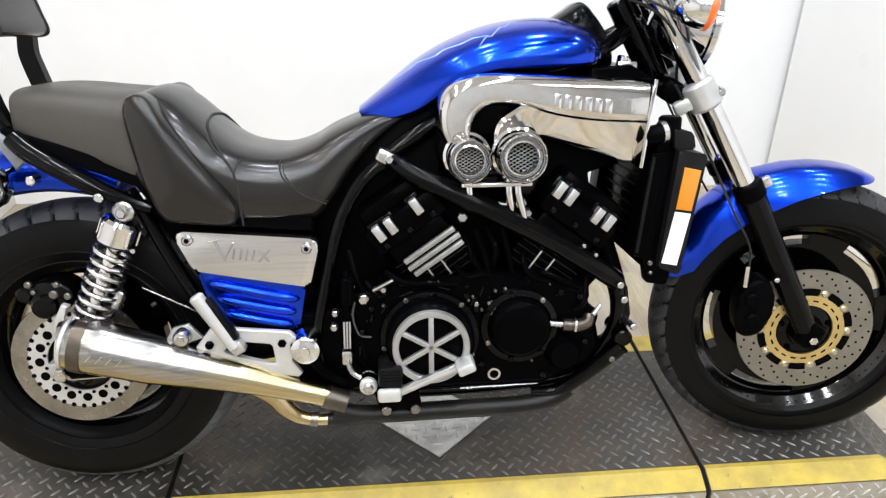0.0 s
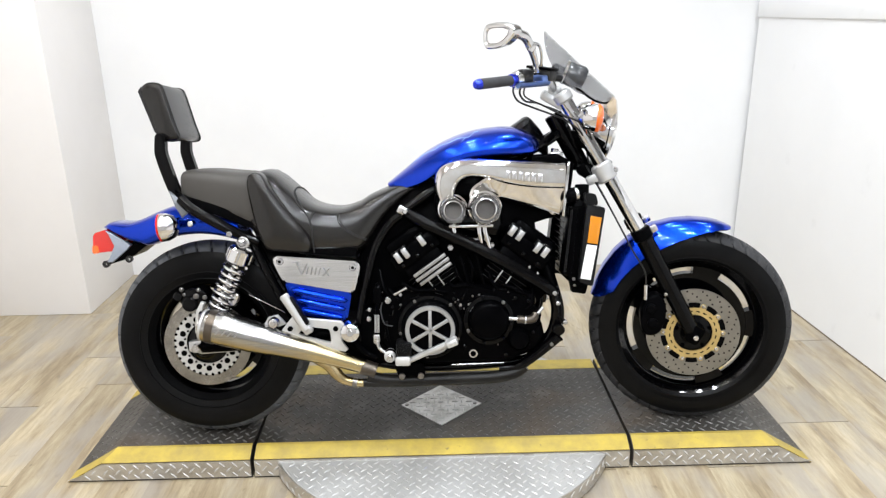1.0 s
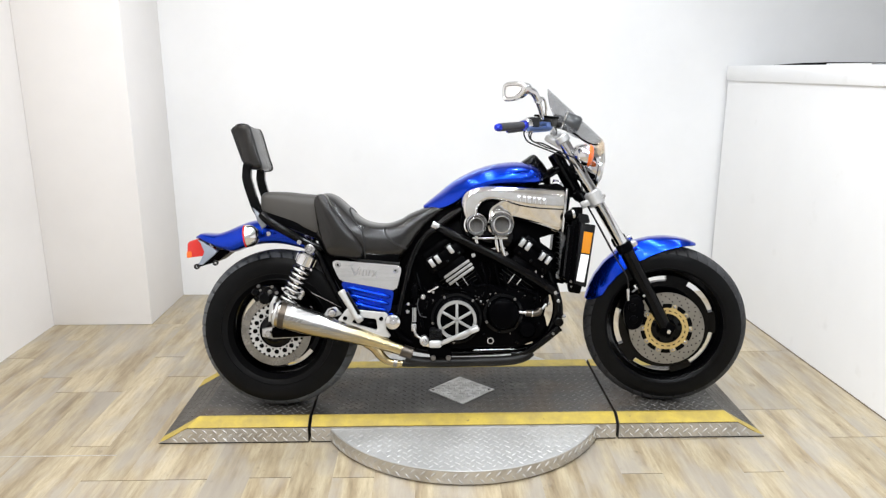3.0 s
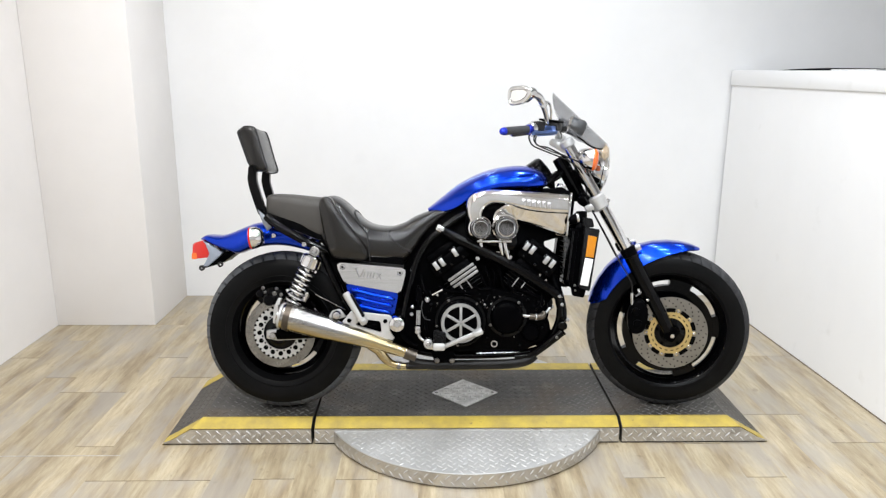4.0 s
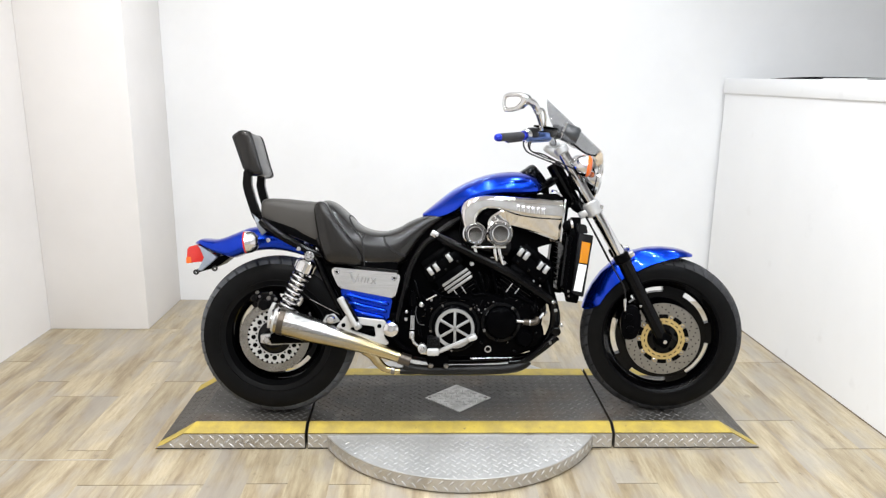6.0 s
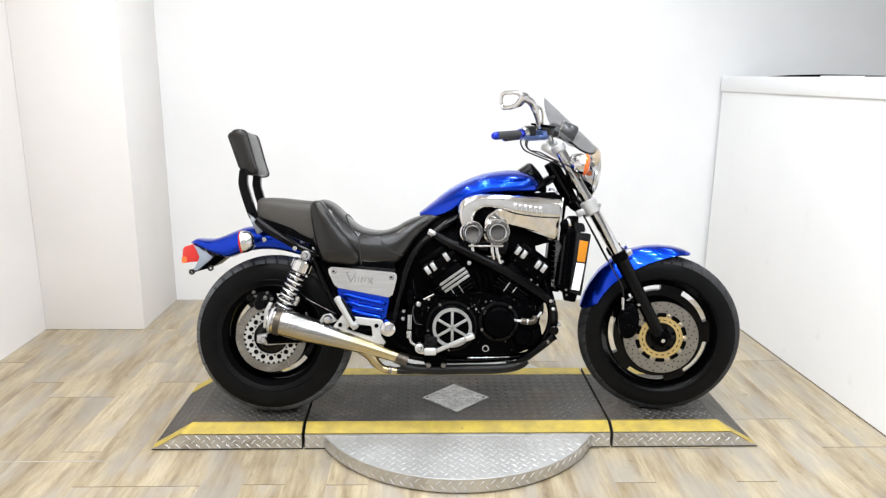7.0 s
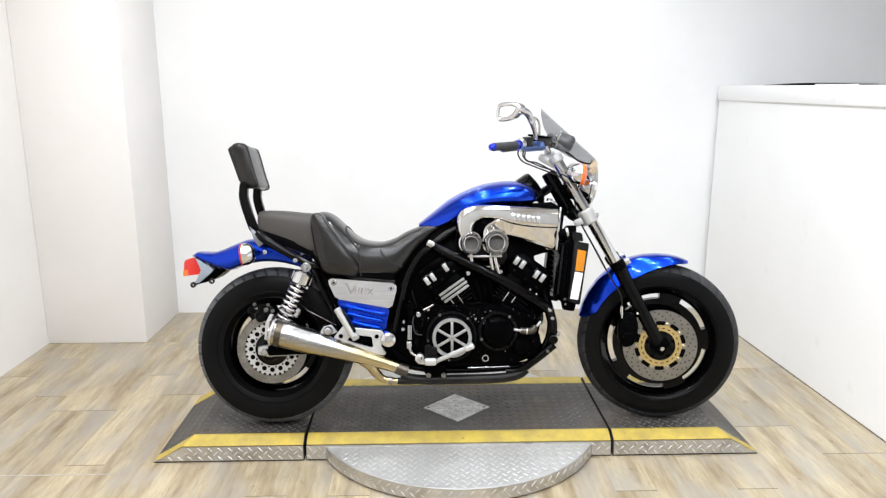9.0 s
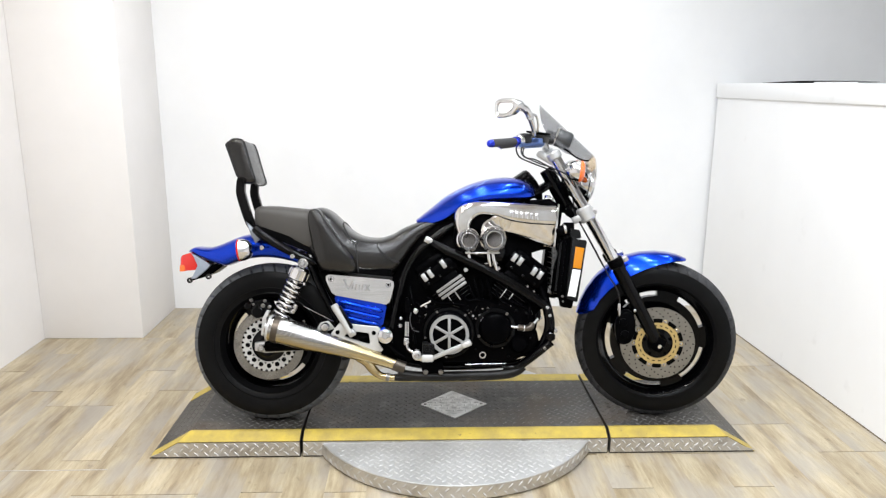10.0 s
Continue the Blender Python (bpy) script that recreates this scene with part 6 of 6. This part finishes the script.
# swingarm, shock, rear brake
for s in (-1, 1):
    y = s * 0.14
    part("swingarm", tube([(-0.30, y * 0.9, 0.372), (-0.45, y, 0.352), (-0.62, y, 0.335), (-0.80, y, 0.323)], [0.03, 0.028, 0.025, 0.022], 14, 5), BLACK_SATIN, bike, "black swingarm")
    b = part("axle_carrier", plate([(-0.842, 0.338), (-0.80, 0.345), (-0.69, 0.340), (-0.69, 0.305), (-0.80, 0.298), (-0.842, 0.308)], y - s * 0.005 - 0.014, y - s * 0.005 + 0.014, 0.005), ALUMINIUM, bike, "silver axle carrier")
    part("rear_axle_nut", cyl((-0.812, y, 0.322), (-0.812, y + s * 0.035, 0.322), 0.015, 6, 0.003), STEEL, b, "rear axle nut")
    top, bot = Vector((-0.645, s * 0.158, 0.655)), Vector((-0.752, s * 0.158, 0.405))
    d = (bot - top).normalized()
    sh = part("shock_absorber", cyl(top + d * 0.03, bot, 0.014, 16, 0.002), CHROME, bike, "chrome twin-shock absorber with a coil spring")
    part("shock_eye", cyl(top + Vector((0, s * 0.022, 0)), top - Vector((0, s * 0.022, 0)), 0.02, 20, 0.004), STEEL, sh)
    part("eye_bolt", cyl(top + Vector((0, s * 0.02, 0)), top + Vector((0, s * 0.034, 0)), 0.011, 6, 0.003), CHROME, sh)
    part("shock_cap", cyl(top + d * 0.02, top + d * 0.072, 0.037, 28, 0.006), CHROME, sh, "chrome upper spring cap")
    for k in range(8):
        a = 2 * math.pi * k / 8
        u = d.cross(Vector((0, 1, 0))).normalized()
        p = top + d * 0.046 + (u * math.cos(a) + Vector((0, 1, 0)) * math.sin(a)) * 0.036
        part("cap_rib", cyl(p - d * 0.016, p + d * 0.016, 0.004, 8, 0.001), CHROME, sh)
    u = d.cross(Vector((0, 1, 0))).normalized()
    w = Vector((0, 1, 0))
    helix = [top + d * (0.075 + 0.175 * k / 204) + (u * math.cos(k * math.pi / 12) + w * math.sin(k * math.pi / 12)) * 0.0335 for k in range(205)]
    part("coil_spring", tube(helix, 0.0047, 9, smooth=False), SPRING, sh, "chrome coil spring")
    part("damper_body", cyl(top + d * 0.13, top + d * 0.245, 0.016, 20, 0.003), CHROME, sh)
    part("spring_seat", cyl(top + d * 0.248, top + d * 0.262, 0.036, 24, 0.004), CHROME, sh)
    part("side_cap", cyl(top + d * 0.16 + u * 0.036, top + d * 0.20 + u * 0.036, 0.011, 12, 0.003), STEEL, sh)
cal = part("rear_caliper", plate([(-0.868, 0.472), (-0.86, 0.498), (-0.82, 0.512), (-0.785, 0.503), (-0.77, 0.478), (-0.79, 0.45), (-0.83, 0.44)], -0.145, -0.082, 0.008, 2), BLACK_PAINT, bike, "black rear brake caliper")
part("caliper_piston", cyl((-0.828, -0.14, 0.462), (-0.828, -0.158, 0.462), 0.024, 20, 0.005), BLACK_PAINT, cal)
part("caliper_piston", cyl((-0.865, -0.14, 0.485), (-0.865, -0.15, 0.485), 0.016, 16, 0.004), BLACK_PAINT, cal)
for px_, pz, r in ((-0.853, 0.508, 0.007), (-0.80, 0.506, 0.006), (-0.782, 0.482, 0.007), (-0.845, 0.492, 0.005), (-0.808, 0.486, 0.009)):
    part("caliper_bolt", cyl((px_, -0.14, pz), (px_, -0.152, pz), r, 10, 0.002), CLAMP, cal, "dull caliper bolt")
part("muffler_stay", plate([(-0.812, 0.372), (-0.80, 0.37), (-0.79, 0.44), (-0.775, 0.468), (-0.788, 0.472), (-0.806, 0.44)], -0.17, -0.155, 0.003), WHITE_BRACKET, bike, "pale muffler stay")
part("torque_rod", tube([(-0.655, -0.1, 0.478), (-0.50, -0.11, 0.40)], 0.0022, 10), STEEL, bike, "bright thin torque rod")
part("rear_inner_panel", plate([(-0.63, 0.66), (-0.58, 0.63), (-0.46, 0.60), (-0.30, 0.58), (-0.30, 0.33), (-0.44, 0.33), (-0.50, 0.42)], -0.10, 0.10, 0.008), BLACK_PLASTIC, bike)

part("pivot_plate", plate([(-0.345, 0.43), (-0.21, 0.44), (-0.205, 0.27), (-0.26, 0.245), (-0.325, 0.255), (-0.36, 0.31)], -0.16, 0.16, 0.008), BLACK_SATIN, bike)
part("pivot_tube", tube([(-0.318, -0.175, 0.352), (-0.29, -0.178, 0.31), (-0.245, -0.18, 0.283)], [0.014, 0.012, 0.009], 12, 4), BLACK_SATIN, bike, "black pivot strut")

# footrests, hangers, pedal
for s in (-1, 1):
    y = s * 0.19
    outer = [(-0.538, 0.379), (-0.502, 0.424), (-0.44, 0.417), (-0.352, 0.408), (-0.344, 0.40), (-0.350, 0.345), (-0.332, 0.318), (-0.34, 0.31), (-0.375, 0.316), (-0.42, 0.331), (-0.49, 0.356), (-0.53, 0.370)]
    inner = [(-0.482, 0.3725), (-0.472, 0.383), (-0.44, 0.390), (-0.392, 0.384), (-0.387, 0.378), (-0.384, 0.355), (-0.383, 0.345), (-0.386, 0.3415), (-0.395, 0.342), (-0.425, 0.351), (-0.46, 0.362), (-0.477, 0.368)]
    hg = bmesh.new()
    yb, yf = y - s * 0.006, y + s * 0.006
    skin(hg, [[(q[0] + (p[0] - q[0]) * f, yy, q[1] + (p[1] - q[1]) * f) for (p, q), f, yy in ((pq, 1.0, yb), (pq, 1.0, yf - s * 0.002), (pq, 0.94, yf), (pq, 0.06, yf), (pq, 0.0, yf - s * 0.002), (pq, 0.0, yb))] for pq in list(zip(outer, inner)) + [(outer[0], inner[0])]])
    h = part("footrest_hanger", hg, WHITE_BRACKET, bike, "polished alloy footrest hanger plate with a window")
    part("hanger_bolt", cyl((-0.508, y, 0.388), (-0.508, y + s * 0.014, 0.388), 0.009, 6, 0.003), BLACK_SATIN, h)
    part("hanger_bolt", cyl((-0.368, y, 0.385), (-0.368, y + s * 0.012, 0.385), 0.009, 6, 0.003), BLACK_SATIN, h)
    pg = part("passenger_footrest", cyl((-0.455, y + s * 0.022, 0.385), (-0.521, y + s * 0.024, 0.498), 0.0125, 18, 0.004, 0.0145), WHITE_BRACKET, bike, "folded silver passenger footrest")
    part("footrest_rubber", box((-0.478, y + s * 0.02, 0.447), (0.018, 0.022, 0.10), 0.004, (0, -30, 0)), RUBBER, pg, "black ribbed rubber")
    part("footrest_joint", box((-0.452, y + s * 0.016, 0.386), (0.028, 0.026, 0.026), 0.005, (0, -30, 0)), ALUMINIUM, pg)
    part("pivot_cover", lathe([(0.0, -0.222), (0.009, -0.222), (0.0105, -0.218), (0.021, -0.217), (0.028, -0.213), (0.032, -0.204), (0.033, -0.17)], (-0.322, 0, 0.374), (0, -s, 0), 32), CHROME, bike, "domed chrome pivot cover")
    part("muffler_bolt", lathe([(0.0, -0.224), (0.007, -0.224), (0.008, -0.220), (0.013, -0.219), (0.0165, -0.214), (0.0175, -0.18)], (-0.556, 0, 0.410), (0, -s, 0), 24), STEEL, bike, "bright muffler mount")
    part("muffler_bracket", plate([(-0.592, 0.398), (-0.575, 0.425), (-0.545, 0.432), (-0.52, 0.402), (-0.55, 0.392)], y - 0.004, y + 0.004, 0.002), ALUMINIUM, bike)
    fr = part("footrest", cyl((-0.158, s * 0.17, 0.318), (-0.158, s * 0.262, 0.318), 0.014, 16, 0.003), RUBBER, bike, "rubber footrest with a silver end")
    part("footrest_rubber", box((-0.156, s * 0.226, 0.330), (0.048, 0.07, 0.044), 0.008), RUBBER, fr, "ribbed black rubber")
    for k in range(5):
        part("rubber_rib", box((-0.156, s * 0.2615, 0.324 + 0.006 * k), (0.044, 0.004, 0.0032), 0.001), RUBBER, fr)
    part("footrest_end", box((-0.159, s * 0.266, 0.297), (0.047, 0.014, 0.029), 0.0068), WHITE_BRACKET, fr, "pale metal end")
    part("footrest_bracket", cyl((-0.2, s * 0.14, 0.3), (-0.2, s * 0.235, 0.305), 0.018, 16, 0.004), BLACK_SATIN, bike, "black footrest bracket")
pedal = part("brake_pedal", local_box((0.165, 0.012, 0.017), (0, 0, 0), Matrix.Translation((-0.086, -0.25, 0.318)) @ Matrix.Rotation(radians(-23), 4, "Y"), 0.003), ALUMINIUM, bike, "polished flat brake pedal")
part("pedal_groove", local_box((0.14, 0.002, 0.005), (0, 0, 0), Matrix.Translation((-0.086, -0.2562, 0.318)) @ Matrix.Rotation(radians(-23), 4, "Y"), 0.0), WHITE_BRACKET, pedal)
part("pedal_pad", box((-0.010, -0.262, 0.353), (0.036, 0.05, 0.02), 0.005, (0, -22, 0)), WHITE_BRACKET, pedal, "pale pedal pad")
part("pedal_boss", cyl((-0.2, -0.2, 0.304), (-0.2, -0.245, 0.304), 0.0175, 24, 0.004), WHITE_BRACKET, pedal, "pale round pedal boss")
part("boss_cap", cyl((-0.2, -0.24, 0.304), (-0.2, -0.252, 0.304), 0.010, 20, 0.003), STEEL, pedal)
part("pedal_arm", tube([(-0.205, -0.215, 0.306), (-0.232, -0.21, 0.322), (-0.240, -0.205, 0.35)], 0.0055, 10, 4), STEEL, bike)
rod = part("brake_rod", cyl((-0.240, -0.2, 0.35), (-0.237, -0.195, 0.47), 0.0062, 12, 0.001), BLACK_SATIN, bike, "brake rod with bright bars")
part("master_cylinder", cyl((-0.237, -0.195, 0.462), (-0.235, -0.19, 0.515), 0.014, 16, 0.003), BLACK_SATIN, rod)
for k in (-1, 0, 1):
    part("rod_bar", cyl((-0.2395 + 0.0055 * k, -0.206, 0.372), (-0.2385 + 0.0055 * k, -0.203, 0.428), 0.0021, 8, 0.0005), ALUMINIUM, rod)
part("rod_joint", box((-0.241, -0.2, 0.352), (0.02, 0.018, 0.03), 0.004), STEEL, rod)
# a thin tube of wiring along the seat frame
part("wiring", tube([(-0.24, -0.165, 0.52), (-0.225, -0.17, 0.46), (-0.215, -0.18, 0.40), (-0.205, -0.19, 0.34)], 0.005, 8, 5), BLACK_PLASTIC, bike)

# ---- small things of the room ----
tray = thing("tray", "thin dark-rimmed white tray lying on top of the white partition", "tray", HALF @ pose(0.04, 0.83, 1.466))


def tapered_slab(y0, y1, z0, z1, half, lean):
    """A thin long slab whose height runs out towards the end named by lean."""
    bm = bmesh.new()
    rings = []
    for k in range(13):
        t = k / 12
        f = max(0.12, math.sin(math.pi / 2 * (1 - t if lean > 0 else t)) ** 0.8) if lean else 1.0
        y, top = y0 + (y1 - y0) * t, z0 + (z1 - z0) * f
        rings.append([(-half, y, z0), (half, y, z0), (half - 0.003, y, top), (-half + 0.003, y, top)])
    skin(bm, rings)
    return bm


part("tray_flap", tapered_slab(-0.02, 0.467, 0.001, 0.012, 0.045, 1), BLACK_PLASTIC, tray, "dark tapering end")
part("tray_lining", tapered_slab(-0.37, -0.03, 0.001, 0.008, 0.045, 0), WHITE_REFLECTOR, tray, "white inner side")
part("tray_rim", tapered_slab(-0.385, -0.02, 0.0085, 0.0125, 0.046, -1), BLACK_PLASTIC, tray, "thin dark rim")
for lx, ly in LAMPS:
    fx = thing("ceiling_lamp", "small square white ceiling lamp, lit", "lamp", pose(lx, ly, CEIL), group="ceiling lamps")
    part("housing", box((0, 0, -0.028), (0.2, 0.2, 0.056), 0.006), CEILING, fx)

# ---- floor planks ----


def plank_material():
    m = bpy.data.materials.new("wood_plank_vinyl")
    m.use_nodes = True
    nt = m.node_tree
    b = nt.nodes["Principled BSDF"]
    info, co = nt.nodes.new("ShaderNodeObjectInfo"), nt.nodes.new("ShaderNodeTexCoord")
    shift = nt.nodes.new("ShaderNodeVectorMath")
    shift.operation = "MULTIPLY_ADD"
    comb = nt.nodes.new("ShaderNodeCombineXYZ")
    for k in range(3):
        nt.links.new(info.outputs["Random"], comb.inputs[k])
    nt.links.new(comb.outputs[0], shift.inputs[0])
    shift.inputs[1].default_value = (37.0, 53.0, 11.0)
    nt.links.new(co.outputs["Object"], shift.inputs[2])

    def mapped(scale):
        mp = nt.nodes.new("ShaderNodeMapping")
        mp.inputs["Scale"].default_value = scale
        nt.links.new(shift.outputs[0], mp.inputs["Vector"])
        return mp

    def noise_node(scale, detail, vec, rough=0.6):
        n = nt.nodes.new("ShaderNodeTexNoise")
        n.inputs["Scale"].default_value, n.inputs["Detail"].default_value, n.inputs["Roughness"].default_value = scale, detail, rough
        nt.links.new(vec.outputs[0], n.inputs["Vector"])
        return n

    big = noise_node(1.0, 4, mapped((14.0, 1.7, 1.0)), 0.6)
    fine = noise_node(1.0, 8, mapped((60.0, 7.0, 1.0)), 0.75)
    r1 = nt.nodes.new("ShaderNodeValToRGB")
    r1.color_ramp.elements.new(0.43)
    r1.color_ramp.elements.new(0.56)
    for k, (place, colour) in enumerate(((0.28, (0.19, 0.143, 0.086, 1)), (0.43, (0.305, 0.248, 0.160, 1)), (0.56, (0.378, 0.318, 0.213, 1)), (0.74, (0.43, 0.375, 0.268, 1)))):
        r1.color_ramp.elements[k].position, r1.color_ramp.elements[k].color = place, colour
    nt.links.new(big.outputs["Fac"], r1.inputs["Fac"])
    r2 = nt.nodes.new("ShaderNodeValToRGB")
    r2.color_ramp.elements[0].position, r2.color_ramp.elements[1].position = 0.33, 0.60
    r2.color_ramp.elements[0].color, r2.color_ramp.elements[1].color = (0.60, 0.56, 0.52, 1), (1, 1, 1, 1)
    nt.links.new(fine.outputs["Fac"], r2.inputs["Fac"])
    mul = nt.nodes.new("ShaderNodeMix")
    mul.data_type, mul.blend_type = "RGBA", "MULTIPLY"
    mul.inputs["Factor"].default_value = 0.75
    nt.links.new(r1.outputs[0], mul.inputs["A"])
    nt.links.new(r2.outputs[0], mul.inputs["B"])
    knots = noise_node(1.0, 3, mapped((24.0, 15.0, 1.0)), 0.6)
    r3 = nt.nodes.new("ShaderNodeValToRGB")
    r3.color_ramp.elements[0].position, r3.color_ramp.elements[1].position = 0.27, 0.36
    r3.color_ramp.elements[0].color, r3.color_ramp.elements[1].color = (0.42, 0.38, 0.34, 1), (1, 1, 1, 1)
    nt.links.new(knots.outputs["Fac"], r3.inputs["Fac"])
    mul2 = nt.nodes.new("ShaderNodeMix")
    mul2.data_type, mul2.blend_type = "RGBA", "MULTIPLY"
    mul2.inputs["Factor"].default_value = 0.5
    nt.links.new(mul.outputs["Result"], mul2.inputs["A"])
    nt.links.new(r3.outputs[0], mul2.inputs["B"])
    # worn greyish patches in the print
    patch = noise_node(1.0, 4, mapped((7.0, 2.6, 1.0)), 0.55)
    r4 = nt.nodes.new("ShaderNodeMapRange")
    r4.inputs["From Min"].default_value, r4.inputs["From Max"].default_value, r4.inputs["To Max"].default_value = 0.44, 0.61, 0.7
    nt.links.new(patch.outputs["Fac"], r4.inputs["Value"])
    mix3 = nt.nodes.new("ShaderNodeMix")
    mix3.data_type = "RGBA"
    nt.links.new(r4.outputs["Result"], mix3.inputs["Factor"])
    nt.links.new(mul2.outputs["Result"], mix3.inputs["A"])
    mix3.inputs["B"].default_value = (0.275, 0.25, 0.217, 1)
    hsv = nt.nodes.new("ShaderNodeHueSaturation")
    hsv.inputs["Saturation"].default_value = 1.0
    val = nt.nodes.new("ShaderNodeMapRange")
    val.inputs["To Min"].default_value, val.inputs["To Max"].default_value = 1.13, 1.36
    nt.links.new(info.outputs["Random"], val.inputs["Value"])
    nt.links.new(val.outputs[0], hsv.inputs["Value"])
    nt.links.new(mix3.outputs["Result"], hsv.inputs["Color"])
    nt.links.new(hsv.outputs[0], b.inputs["Base Color"])
    b.inputs["Roughness"].default_value = 0.42
    bump = nt.nodes.new("ShaderNodeBump")
    bump.inputs["Strength"].default_value, bump.inputs["Distance"].default_value = 0.15, 0.002
    nt.links.new(fine.outputs["Fac"], bump.inputs["Height"])
    nt.links.new(bump.outputs[0], b.inputs["Normal"])
    return m


PLANK = plank_material()
PW, PL = 0.152, 0.914
floor = tagged(new("floor"), "pale wood-look vinyl plank floor", "floor", kind="structure")


def plank_mesh(length):
    bm = box((0, 0, -0.005), (PW - 0.0001, length, 0.01), 0.00015, segments=1)
    me = bpy.data.meshes.new("plank")
    bm.to_mesh(me)
    bm.free()
    me.materials.append(PLANK)
    return me


plank_meshes = {}
rnd = random.Random(4)
x = LEFT + PW / 2
while x < 2.3:
    y = FRONT + rnd.choice((0.3, 0.55, 0.8, 1.05, 1.22))
    start = FRONT
    while start < BACK:
        end = min(y, BACK)
        ln = round(end - start, 2)
        if ln > 0.05:
            if ln not in plank_meshes:
                plank_meshes[ln] = plank_mesh(ln)
            ob = new("plank", plank_meshes[ln])
            ob.location = (x, (start + end) / 2, 0.0)
            ob.parent = floor
        start, y = end, end + PL
    x += PW

MARK = material("faded_white_mark", (0.46, 0.43, 0.38), 0.6, vary=0.3, scale=30)
mark = tagged(part("floor_mark", box((-1.66, -0.352, 0.0006), (0.62, 0.006, 0.0008), 0), MARK), "thin faded white line on the floor", "floor mark")
